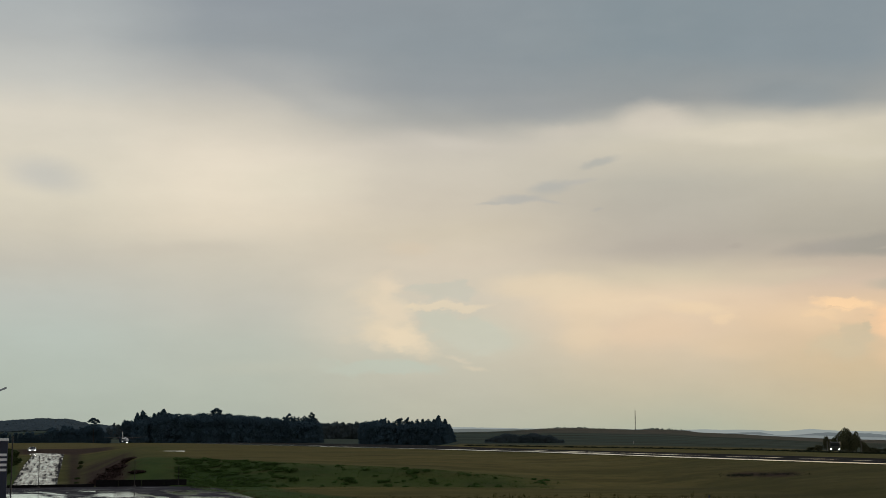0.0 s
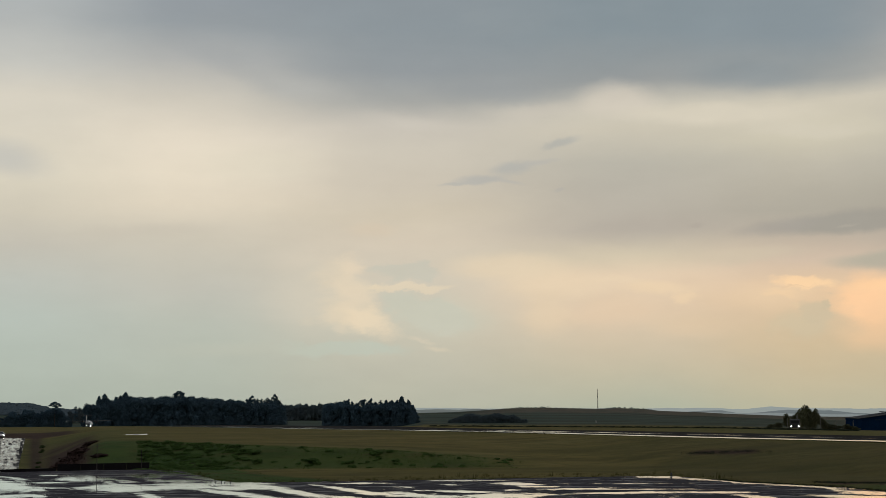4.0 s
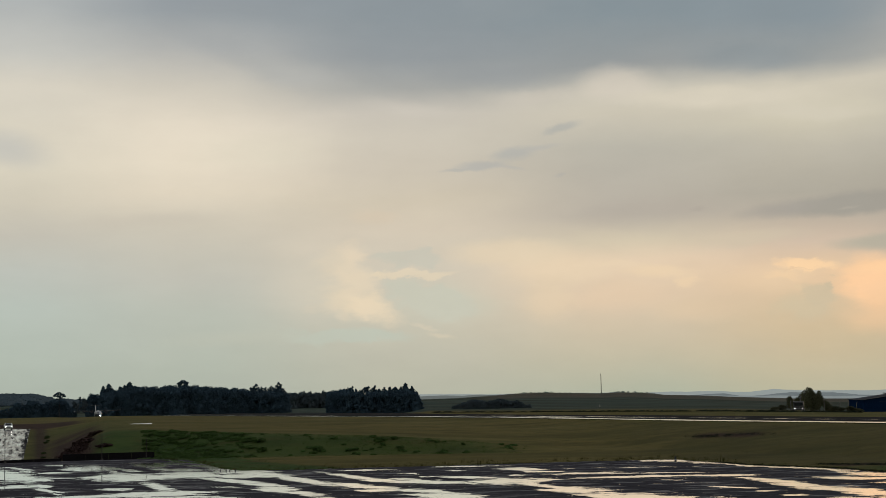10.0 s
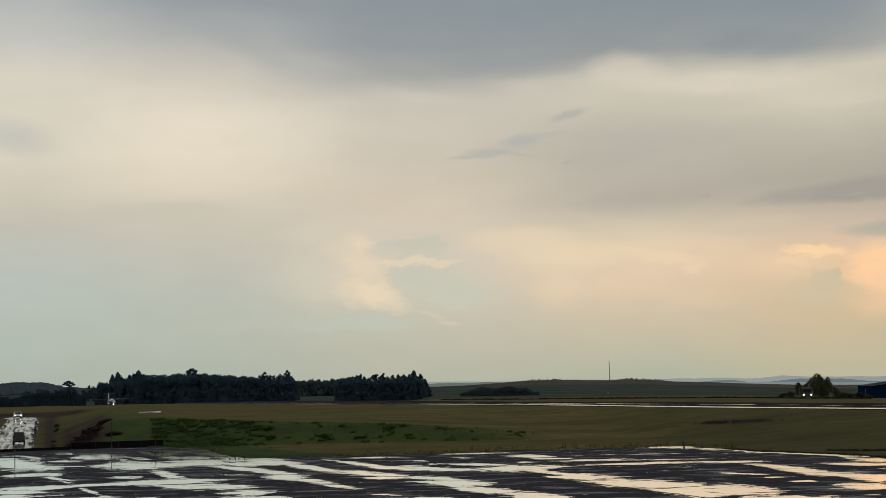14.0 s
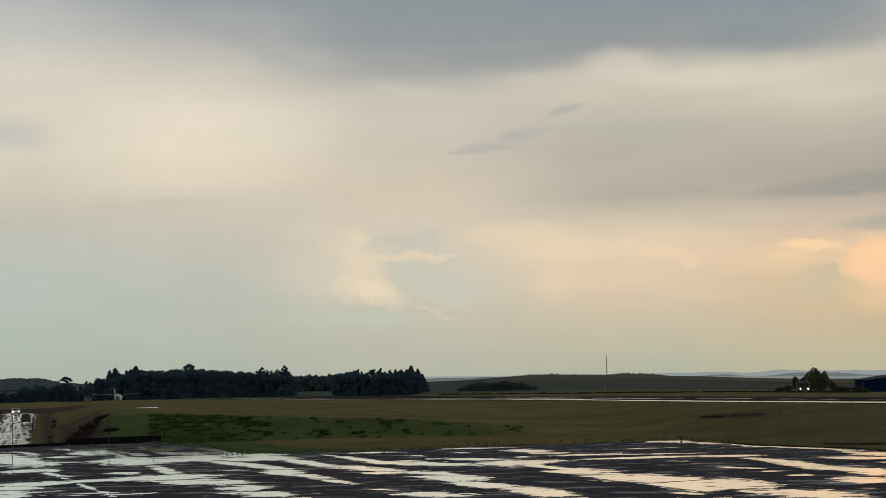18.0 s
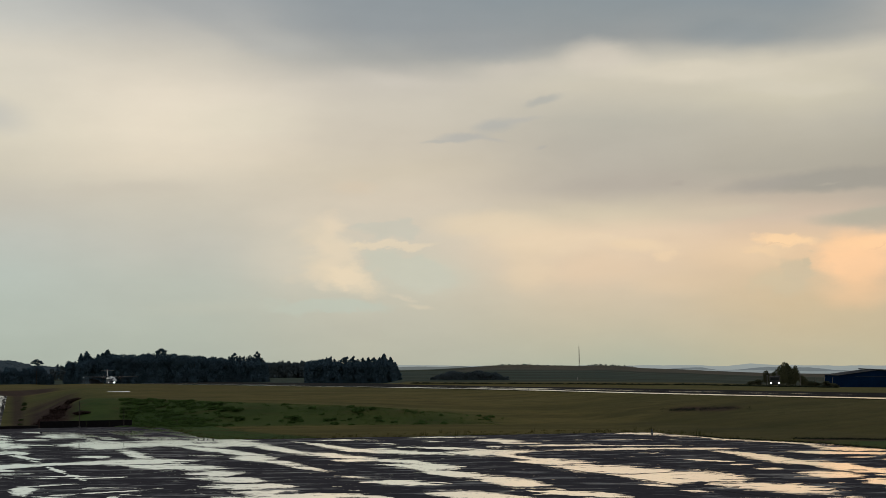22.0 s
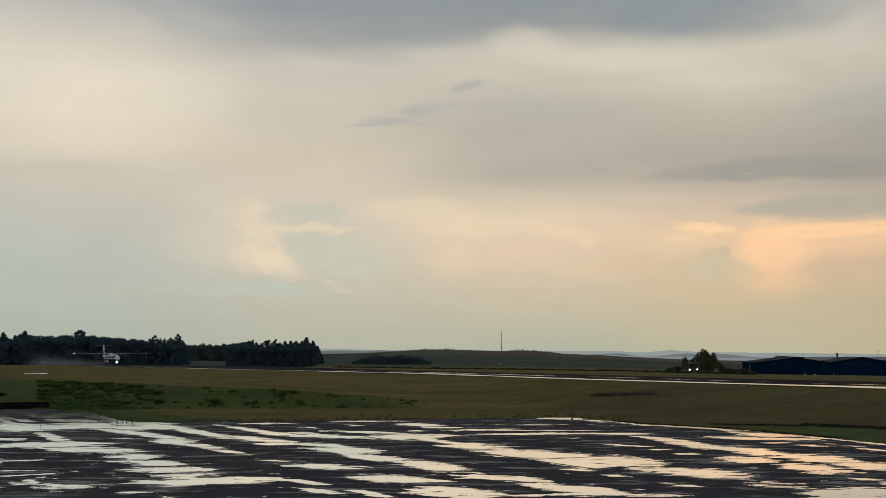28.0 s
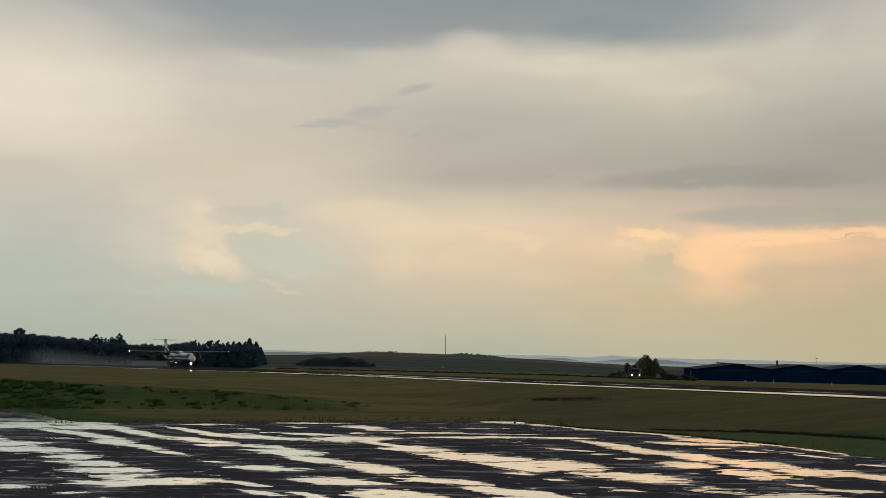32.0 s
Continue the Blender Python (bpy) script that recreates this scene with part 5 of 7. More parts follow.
for k in range(64):   # dark belt in the field
    az = -6.2 + 3.3 * k / 63 + rng.uniform(-0.08, 0.08)
    d = rng.uniform(690, 730)
    top = np.interp(az, (-6.2, -5.96, -5.48, -5.21, -4.86, -4.54, -4.22, -3.83, -3.44, -3.13, -2.9), (-0.45, -0.32, -0.21, -0.12, -0.23, -0.24, -0.12, -0.26, -0.22, -0.4, -0.5)) + rng.uniform(-0.05, 0.01)
    plant(rng.choice(BUSHY), az, d, max(1.8, tree_height(az, d, top)), "dark belt of trees in the field", "dark low tree in a belt across the field", wide=1.3)
for k in range(90):   # specks of hedge along the ridge
    az = -4.8 + 7.0 * k / 89 + rng.uniform(-0.1, 0.1)
    if abs(az) > 0.12:
        plant(rng.choice(BUSHY), az, 1895 + rng.uniform(-25, 0), rng.uniform(0.6, 1.5) * (1.4 if -3.4 < az < -1.8 or 0.4 < az < 1.9 else 0.8), "hedge trees on the ridge", "small tree on a far ridge", wide=2.4)
for az, d, el, wide in ((8.22, 330, 0.06, 0.62), (8.4, 334, -0.02, 0.7), (8.62, 336, -0.04, 0.6), (8.76, 338, -0.16, 0.6), (8.5, 332, -0.2, 0.9), (8.12, 334, -0.14, 0.6), (9.03, 340, -0.42, 0.9), (7.86, 338, -0.27, 0.7), (7.62, 340, -0.33, 0.7), (7.3, 342, -0.66, 2.2),
                        (7.0, 342, -0.72, 2.4), (9.3, 345, -0.70, 2.2), (9.6, 350, -0.76, 2.4), (9.95, 352, -0.76, 2.4), (10.25, 356, -0.8, 2.4)):
    plant(rng.choice(AIRY), az, d, tree_height(az, d, el), "trees beside the parked truck", "dark bushy tree behind the parked truck", wide=wide)
for k in range(90):   # bank beside the apron
    az = -18.6 + 15.0 * (rng.random() ** 1.15)
    foot = max(float(apron_edge(az)) + 2, float(np.interp(az, (-18.5, -14, -5), (146, 139, 136))))
    run = float(np.interp(az, (-19, -13.6, -8.6, -5.3), (24, 15, 9, 8)))
    d = foot + run * rng.uniform(-0.1, 0.95)
    plant(rng.choice(SHRUB), az, d, rng.uniform(0.15, 0.42) * (1.7 if rng.random() < 0.12 else 1), "shrubs on the bank", wide=rng.uniform(0.9, 1.6))
for k in range(260):   # thicker growth at the bank's western end
    az = -18.8 + 4.4 * rng.random() ** 1.4
    foot, run = float(np.interp(az, (-18.5, -14, -5), (146, 139, 136))), float(np.interp(az, (-19, -13.6), (24, 15)))
    plant(rng.choice(SHRUB), az, foot + run * rng.uniform(-0.15, 0.95), rng.uniform(0.14, 0.4), "shrubs on the bank", wide=rng.uniform(1.2, 2.8))
for k in range(44):   # russet growth behind the low wall
    az = rng.gauss(-21.45, 0.42)
    plant(rng.choice(RUSSET), az, rng.uniform(150, 195), rng.uniform(0.3, 0.75), "russet shrubs behind the wall", wide=rng.uniform(1.4, 2.6))
for k in range(12):   # dark growth along the gully beside the road
    d = 160 + 130 * rng.random()
    az = float(np.interp(d, (160, 290), (-23.05, -22.55))) + rng.uniform(-0.1, 0.1)
    plant(rng.choice(GULLY), az, d, rng.uniform(0.3, 0.6), "shrubs along the gully", "dark green shrub along a roadside gully", wide=rng.uniform(0.9, 1.5))
for k in range(30):   # and on the bank across the road
    d = 190 + 150 * rng.random()
    plant(rng.choice(GULLY), -25.6 - 1.6 * rng.random() + 0.6 * (d - 190) / 150, d, rng.uniform(0.8, 2.0), "shrubs across the road", "dark green shrub on the verge of the wet road", wide=rng.uniform(1.0, 1.7))
for p in PROTOS:
    for o in (*p.children_recursive, p):
        bpy.data.objects.remove(o)


def build_woods():
    """The wooded hill: crowns past counting."""
    r2 = random.Random(8)
    bm = bmesh.new()
    for k in range(2600):
        az = r2.uniform(-29, -20.6)
        d = 1890 - 420 * r2.random() ** 1.5
        p = polar(az, d)
        h = r2.uniform(2.2, 4.2)
        lump(bm, p.x, p.y, gz(p.x, p.y) + h * 0.2, h * 1.2, h * 1.2, h * 0.55, 2, 0.3, k)
    ob = mesh_ob("woods", bm, M_HAZEWOOD)
    tagged(ob, "dark wooded hill crowned with dense trees", "woods", kind="stuff")


build_woods()


def build_grass():
    r2 = random.Random(21)
    verts, faces = [], []

    def tuft(x, y, h, blades):
        z = gz(x, y) - 0.05
        for _ in range(blades):
            a, b = r2.uniform(0, 6.28), r2.uniform(0.1, 0.5)
            w = 0.02 + 0.03 * r2.random()
            ox, oy = r2.gauss(0, 0.12), r2.gauss(0, 0.12)
            hh = h * r2.uniform(0.5, 1.2)
            i = len(verts)
            verts.extend(((x + ox - w * math.sin(a), y + oy + w * math.cos(a), z), (x + ox + w * math.sin(a), y + oy - w * math.cos(a), z),
                          (x + ox + b * hh * math.cos(a), y + oy + b * hh * math.sin(a), z + hh)))
            faces.append((i, i + 1, i + 2))

    def weeds():
        for k in range(7000):
            az = -18.8 + 15.8 * r2.random() ** 1.15
            foot = max(float(apron_edge(az)) + 2, float(np.interp(az, (-18.5, -14, -5, 0), (146, 139, 136, 130))))
            run = float(np.interp(az, (-19, -13.6, -8.6, -5.3), (24, 15, 9, 8)))
            u = r2.uniform(-0.15, 1.15)
            if noise.noise((az * 1.3, u * 2, 0)) + 0.5 > r2.random() * 0.9 and r2.random() < min(1, (-2.6 - az) / 3) and r2.random() < min(1, (az + 18.9) / 0.6):
                p = polar(az, foot + run * u if az > -12.6 - 2.6 * r2.random() or r2.random() > 0.4 else r2.uniform(float(apron_edge(az)) + 0.4, foot))
                tuft(p.x, p.y, r2.uniform(0.05, 0.16), 5)

    for k in range(1100):
        az = r2.uniform(-18, 21)
        if az > 5.5 and r2.random() < 0.75:
            continue
        d = float(apron_edge(az)) + 0.3 + r2.random() ** 2 * 6
        p = polar(az, d)
        tuft(p.x, p.y, r2.uniform(0.06, 0.22) * (3.6 if r2.random() < 0.04 and -8 < az < 5 else 1), 6)
    for k in range(1500):
        s = r2.uniform(-420, 160)
        x, y = RUN_N * (RUN_NEAR - r2.uniform(0.3, 2.5)) + RUN_S * s
        tuft(x, y, r2.uniform(0.1, 0.25), 5)
    ob = from_arrays("grass", verts, faces, M_GRASS, smooth=False)
    tagged(ob, "tufts of straw and green grass round the apron", "grass", kind="stuff")
    verts, faces = [], []
    for k in range(2200):
        az, d = r2.gauss(-21.6, 0.4), r2.uniform(150, 200)
        if az < -20.75 - 0.4 * r2.random() and noise.noise((az * 2.2, d * 0.05, 3)) > r2.uniform(-0.5, 0.3):
            p = polar(az, d)
            tuft(p.x, p.y, r2.uniform(0.15, 0.5) * d / 200, 4)
    ob = from_arrays("bracken", verts, faces, M_RED, smooth=False)
    tagged(ob, "russet brown dead bracken behind the low wall", "bracken", kind="stuff")
    verts, faces = [], []
    for k in range(1500):   # dark strip in the meadow
        az = 3.4 + 3.6 * r2.random()
        p = polar(az, 142.5 - 2.0 * (az - 3.5) + r2.gauss(0, 1.0))
        if noise.noise((az * 4, p.y * 0.3, 5)) > r2.uniform(-0.4, 0.25):
            tuft(p.x, p.y, r2.uniform(0.04, 0.11), 5)
    for lo, hi, d0, fall, spread in ((8.6, 13.4, 104.9, 0.7, 0.35), (12.2, 18.7, 104.0, 1.35, 0.6), (13.0, 18.7, 102.0, 1.35, 0.5)):   # along the low ledge
        for k in range(int(300 * (hi - lo))):
            az = lo + (hi - lo) * r2.random()
            p = polar(az, d0 - fall * (az - lo) + r2.gauss(0, spread) + 0.5 * noise.noise((az * 2.5, d0, 1)))
            if noise.noise((az * 3.5, d0, 5)) > r2.uniform(-0.5, 0.15):
                tuft(p.x, p.y, r2.uniform(0.05, 0.15), 5)
    for k in range(2600):   # muddy growth where the grass meets the apron
        az = 4.6 + 9.4 * r2.random()
        if noise.noise((az * 2.2, 8, 5)) > r2.uniform(-0.6, 0.1):
            p = polar(az, float(apron_edge(az)) + 0.25 + 1.5 * r2.random() ** 1.6)
            tuft(p.x, p.y, r2.uniform(0.04, 0.12), 5)
    ob = from_arrays("meadow_weeds", verts, faces, M_HEDGE, smooth=False)
    tagged(ob, "dark strips of weeds in the meadow and along its edge", "weeds", kind="stuff")
    verts, faces = [], []
    weeds()
    ob = from_arrays("bank_weeds", verts, faces, M_WEED, smooth=False)
    tagged(ob, "dense green weeds covering the bank", "weeds", kind="stuff")


build_grass()




def hedge(az0, az1, dist, height, label, name="hedge"):
    """A long uneven hedge: leaf masses past counting."""
    r2 = random.Random(int(dist(az0)))
    bm = bmesh.new()
    az, k = az0, 0
    while az < az1:
        d = dist(az) + r2.uniform(-1.5, 1.5)
        p = polar(az, d)
        h = height * r2.uniform(0.5, 1.3)
        lump(bm, p.x, p.y, gz(p.x, p.y) + h * 0.3, h * 2.2, h * 1.2, h * 0.7, 2, 0.55, k)
        az += math.degrees(h * r2.uniform(1.6, 3.0) / d)
        k += 1
    tagged(mesh_ob(name, bm, M_HEDGE), label, "hedge", kind="stuff")


hedge(-7.0, 10.3, lambda a: 121 / (0.883 * math.sin(radians(a)) + 0.469 * math.cos(radians(a))) + 55 + 1.5 * a, 0.28, "low dark hedge beyond the runway")



# ---- airfield things ----


def wall_run(az0, az1, d, top, name, label):
    """A low wall along the apron's end."""
    a, b = polar(az0, d, APRON_Z), polar(az1, d, APRON_Z)
    length = (b - a).length
    root = thing(name, Matrix.Translation(a) @ Matrix.Rotation(math.atan2(b.y - a.y, b.x - a.x), 4, "Z"), label, "wall")
    n = max(1, round(length / 2.5))
    for k in range(n):
        bm = bmesh.new()
        box(bm, length * k / n + 0.01, length * (k + 1) / n - 0.01, -0.1, 0.1, -0.1, top, 0.01)
        part("panel", bm, M_BLACK_WALL, root)
    bm = bmesh.new()
    box(bm, 0, length, -0.14, 0.14, top, top + 0.05, 0.01)
    part("coping", bm, M_BLACK_WALL, root)
    return root


wall_run(-22.05, -18.45, 145.0, 0.60, "low_wall", "low black wall at the end of the apron")
wall_run(-27.5, -22.1, 145.0, 0.22, "kerb_wall", "very low black kerb wall at the end of the apron")


def post(az, d, height, label, lean=0.0, mat=M_DARK):
    p = polar(az, d)
    root = thing("post", Matrix.Translation((p.x, p.y, APRON_Z)) @ Matrix.Rotation(lean, 4, "Y"), label, "post", "posts along the apron's end")
    bm = bmesh.new()
    tube(bm, (0, 0, -0.1), (0, 0, height), 0.045, 0.035, 8)
    part("pole", bm, mat, root)
    bm = bmesh.new()
    tube(bm, (0, 0, -0.05), (0, 0, 0.12), 0.14, 0.12, 10)
    part("base", bm, M_DARK, root)
    bm = bmesh.new()
    tube(bm, (0, 0, height), (0, 0, height + 0.06), 0.065, 0.03, 8)
    part("cap", bm, M_DARK, root)


post(-24.25, 143.6, 3.1, "thin dark metal post in front of the road")
post(-20.52, 143.6, 2.6, "thin dark metal post against russet shrubs", mat=M_BARK)
post(-18.77, 143.4, 1.9, "thin pale metal post at the wall's end", mat=M_BARK)


def build_totem():
    p = polar(-25.95, 92.0)
    root = thing("sign_totem", Matrix.Translation((p.x, p.y, APRON_Z)) @ Matrix.Rotation(radians(24), 4, "Z"), "dark blue sign totem with a white cap and pale bars", "sign")
    bm = bmesh.new()
    box(bm, -0.8, 0.78, -0.15, 0.15, 0, 5.0, 0.03)
    part("panel", bm, M_NAVY, root)
    bm = bmesh.new()
    box(bm, -0.84, 0.82, -0.19, 0.19, 5.0, 5.16, 0.02)
    part("cap", bm, M_WHITE, root, "white cap")
    for z in (3.1, 3.42, 3.75, 4.05):
        bm = bmesh.new()
        box(bm, -0.72, 0.74, -0.175, -0.153, z, z + 0.16)
        part("bar", bm, M_WHITE, root, "pale bar")
    bm = bmesh.new()
    tube(bm, (1.05, 0, -0.02), (1.05, 0, 5.3), 0.05, 0.04, 8)
    part("side_pole", bm, M_DARK, root)


build_totem()


def build_street_lamp():
    p = polar(-26.72, 92.0)
    root = thing("street_lamp", Matrix.Translation((p.x, p.y, APRON_Z)) @ Matrix.Rotation(radians(24), 4, "Z"), "grey street lamp with a tilted flat head", "street lamp")
    bm = bmesh.new()
    tube(bm, (0, 0, -0.1), (0, 0, 7.45), 0.09, 0.06, 10)
    part("pole", bm, M_METAL, root)
    bm = bmesh.new()
    tube(bm, (0, 0, 7.45), (0.9, 0, 7.95), 0.045, 0.04, 8)
    part("arm", bm, M_METAL, root)
    bm = bmesh.new()
    loft(bm, [[(0.85 + u * 0.95, w * y, 7.9 + u * 0.42 + z) for y, z in ((-0.16, 0), (0.16, 0), (0.12, 0.12), (-0.12, 0.12))] for u, w in ((0, 0.5), (0.25, 1), (0.85, 1), (1, 0.6))])
    part("head", bm, M_METAL, root, "grey lamp head")


build_street_lamp()


def small_marker(az, d, z, w, h, label, mat, name="marker"):
    p = polar(az, d)
    root = thing(name, Matrix.Translation((p.x, p.y, z)) @ Matrix.Rotation(radians(-az), 4, "Z"), label, "marker", "airfield markers")
    bm = bmesh.new()
    loft(bm, [[(x * w * k, y * w * k, h * f) for x, y in ((-0.5, -0.4), (0.5, -0.4), (0.5, 0.4), (-0.5, 0.4))] for f, k in ((0, 1), (0.75, 0.8), (1, 0.4))])
    part("body", bm, mat, root)
    bm = bmesh.new()
    box(bm, -w * 0.7, w * 0.7, -w * 0.6, w * 0.6, -0.05, 0.02)
    part("foot", bm, M_CONCRETE, root)


small_marker(2.95, 114.6, APRON_Z, 0.18, 0.3, "small dark marker at the edge of the wet apron", M_DARK)
small_marker(-23.47, 262, road_z(262) + 0.05, 0.5, 1.0, "small dark post at the roadside", M_DARK)
for az, n in ((13.51, 131), (15.79, 129)):
    d = n / (0.883 * math.sin(radians(az)) + 0.469 * math.cos(radians(az)))
    q = polar(az, d)
    small_marker(az, d, gz(q.x, q.y), 0.14, 0.5, "small pale runway edge marker in the grass", M_CONCRETE)

for az, w in ((12.39, 0.8), (12.77, 0.7)):
    q = polar(az, 447)
    small_marker(az, 447, gz(q.x, q.y), w, 0.28, "low pale concrete block beside the hangar", M_CONCRETE, "block")


def edge_stubs():
    """Short dark stubs standing in the shallow water below the bank."""
    for x, y, h in ((-30.84, 109.0, 0.08), (-30.37, 109.0, 0.1), (-30.05, 108.9, 0.07), (-29.58, 108.9, 0.1)):
        root = thing("stub", Matrix.Translation((x, y, APRON_Z)), "short dark stub standing in shallow water", "stub", "stubs below the bank")
        bm = bmesh.new()
        tube(bm, (0, 0, -0.05), (0.02, 0, h), 0.06, 0.045, 7)
        part("shaft", bm, M_DARK, root)
        bm = bmesh.new()
        tube(bm, (0.02, 0, h), (0.02, 0, h + 0.03), 0.07, 0.03, 7)
        part("cap", bm, M_DARK, root)


edge_stubs()


def grass_slab():
    c = polar(-18.98, 232)
    root = thing("concrete_slab", Matrix.Translation((c.x, c.y, gz(c.x, c.y) - 0.06)) @ Matrix.Rotation(radians(19), 4, "Z") @ Matrix.Rotation(radians(1.7), 4, "X"), "pale wet concrete slab lying in the grass", "slab")
    bm = bmesh.new()
    box(bm, -1.75, 1.75, -1.7, 1.7, -0.3, 0.05, 0.02)
    part("slab", bm, M_PALE, root)
    bm = bmesh.new()
    box(bm, -0.35, 0.35, -0.35, 0.35, 0.05, 0.07, 0.01)
    part("cover", bm, M_METAL, root, "small metal cover")


M_PALE = material("pale_wet_concrete", (0.62, 0.61, 0.57), 0.04, vary=0.15, scale=0.7)
grass_slab()
# faint upright pole far off, built as a small pale block
q = polar(-0.06, 690)
small_marker(-0.06, 690, gz(q.x, q.y), 0.4, 1.2, "small pale pole far off in the field", M_CONCRETE, "hut")


def build_mast():
    d, az = 1880.0, 0.03
    p = polar(az, d)
    z0 = gz(p.x, p.y)
    h = EYE.z + d * math.tan(radians(0.78)) - z0
    root = thing("radio_mast", Matrix.Translation((p.x, p.y, z0)), "slender lattice radio mast on a far ridge", "mast")
    corners = [(0.55 * math.cos(a), 0.55 * math.sin(a)) for a in (0.5, 2.6, 4.7)]
    for x, y in corners:
        bm = bmesh.new()
        tube(bm, (x, y, -0.5), (x * 0.7, y * 0.7, h), 0.16, 0.12, 5)
        part("leg", bm, M_DARK, root)
    for k in range(10):
        bm = bmesh.new()
        for i in range(3):
            (x0, y0), (x1, y1) = corners[i], corners[(i + 1) % 3]
            tube(bm, (x0 * 0.9, y0 * 0.9, h * k / 10), (x1 * 0.9, y1 * 0.9, h * (k + 1) / 10), 0.06, 0.06, 4)
        part("bracing", bm, M_DARK, root)
    bm = bmesh.new()
    tube(bm, (0, 0, h), (0, 0, h + 3), 0.07, 0.04, 5)
    part("aerial", bm, M_DARK, root)


build_mast()


def build_hangars():
    """A row of blue sheet-metal sheds with low gables facing the runway."""
    far = 460.0
    a, b = polar(10.46, far), polar(18.1, far)
    base = min(gz(a.x, a.y), gz(b.x, b.y)) - 0.15
    along = (polar(14.0, far) - polar(10.46, far)).normalized()
    turn = math.atan2(along.y, along.x)
    skew = 5.6
    edges = (10.47, 13.4, 15.75, 17.95, 20.2)
    eave, peak, deep = EYE.z - far * math.tan(radians(0.54)) - base, EYE.z - far * math.tan(radians(0.345)) - base, 30.0
    for k in range(4):
        p, q = polar(edges[k], far), polar(edges[k + 1], far)
        w = (q - p).length
        root = thing("hangar", Matrix.Translation((p.x, p.y, base)) @ Matrix.Rotation(math.atan2(q.y - p.y, q.x - p.x), 4, "Z"), "low blue sheet-metal hangar with a shallow gable roof", "hangar", "row of hangars")
        mid = w * (0.52 if k == 0 else 0.53)
        bm = bmesh.new()
        front = [(0.05, 0), (w - 0.05, 0), (w - 0.05, eave), (mid, peak - 0.12), (0.05, eave)]
        loft(bm, [[(x, 0, z) for x, z in front], [(x - skew, deep, z) for x, z in front]])
        part("wall", bm, M_BLUE_SHEET, root)
        for x0, z0, x1, z1 in ((-0.25, eave - 0.05, mid, peak), (mid, peak, w + 0.02, eave - 0.05)):
            bm = bmesh.new()
            loft(bm, [[(x0 - o, y, z0), (x1 - o, y, z1), (x1 - o, y, z1 + 0.14), (x0 - o, y, z0 + 0.14)] for y, o in ((-0.4, -0.07), (deep + 0.4, skew + 0.07))])
            part("roof", bm, M_ROOF, root)
        bm = bmesh.new()
        for j in range(int(w / 0.8)):
            x = 0.4 + j * 0.8
            zt = (eave + (peak - eave) * x / mid if x < mid else peak - (peak - eave) * (x - mid) / (w - mid)) - 0.3
            box(bm, x, x + 0.12, -0.06, -0.005, 0.1, zt)
        part("ribs", bm, M_BLUE_SHEET, root)
        bm = bmesh.new()
        box(bm, w * 0.25, w * 0.75, -0.12, -0.07, 0.02, eave - 0.5)
        part("door", bm, M_BLUE_SHEET, root, "closed dark blue sliding door")
        bm = bmesh.new()
        box(bm, w * 0.2, w * 0.8, -0.2, -0.08, eave - 0.5, eave - 0.4)
        part("door_track", bm, M_DARK, root)
    # raised lean-to on the first roof, a long shed behind, and a flue
    p, q = polar(11.22, 478), polar(12.4, 478)
    top = EYE.z - 478 * math.tan(radians(0.258))
    w, fall = (q - p).length, 478 * math.tan(radians(0.075))
    root = thing("roof_canopy", Matrix.Translation((p.x, p.y, top)) @ Matrix.Rotation(turn, 4, "Z"), "dark sloping lean-to canopy standing on the hangar roof", "canopy")
    bm = bmesh.new()
    loft(bm, [[(0, y, -0.3), (w, y, -fall - 0.4), (w, y, -fall), (0, y, 0)] for y in (0, 6)])
    part("roof", bm, M_DARK, root)
    for x in (2.6, 7.0):
        for y in (0.3, 5.7):
            bm = bmesh.new()
            tube(bm, (x, y, -1.9), (x, y, -0.1 - fall * x / w), 0.08, 0.08, 6)
            part("leg", bm, M_DARK, root)
    p, q = polar(12.3, 498), polar(19.0, 498)
    w, top, low = (q - p).length, EYE.z - 498 * math.tan(radians(0.345)) - base, EYE.z - 498 * math.tan(radians(0.50)) - base
    root = thing("long_shed", Matrix.Translation((p.x, p.y, base)) @ Matrix.Rotation(math.atan2(q.y - p.y, q.x - p.x), 4, "Z"), "long grey-roofed shed behind the row of hangars", "shed")
    bm = bmesh.new()
    box(bm, 0.2, w - 0.2, 0.3, 13.7, 0, low - 0.05)
    part("wall", bm, M_BLUE_SHEET, root)
    bm = bmesh.new()
    loft(bm, [[(x, 0, low), (x, 14, top), (x, 14, top + 0.12), (x, 0, low + 0.12)] for x in (0, w)])
    part("roof", bm, M_GREYROOF, root, "pale grey sheet roof")
    p = polar(13.66, 478)
    root = thing("flue", Matrix.Translation((p.x, p.y, base + eave - 0.4)), "dark metal flue with a wider cap on the hangar roof", "chimney")
    bm = bmesh.new()
    tube(bm, (0, 0, 0), (0, 0, 3.0), 0.3, 0.3, 10)
    part("pipe", bm, M_DARK, root)
    bm = bmesh.new()
    tube(bm, (0, 0, 2.95), (0, 0, 3.3), 0.5, 0.42, 10)
    part("cap", bm, M_DARK, root)
    for az, d, h in ((15.22, 512, EYE.z - 512 * math.tan(radians(0.07)) - base),):
        p = polar(az, d)
        root = thing("aerial", Matrix.Translation((p.x, p.y, base)), "thin aerial behind the hangar roofs", "aerial")
        bm = bmesh.new()
        tube(bm, (0, 0, 0), (0, 0, h), 0.1, 0.06, 6)
        part("pole", bm, M_METAL, root)
        bm = bmesh.new()
        box(bm, -0.6, 0.6, -0.05, 0.05, h - 0.2, h - 0.08)
        part("crossbar", bm, M_DARK, root)


build_hangars()


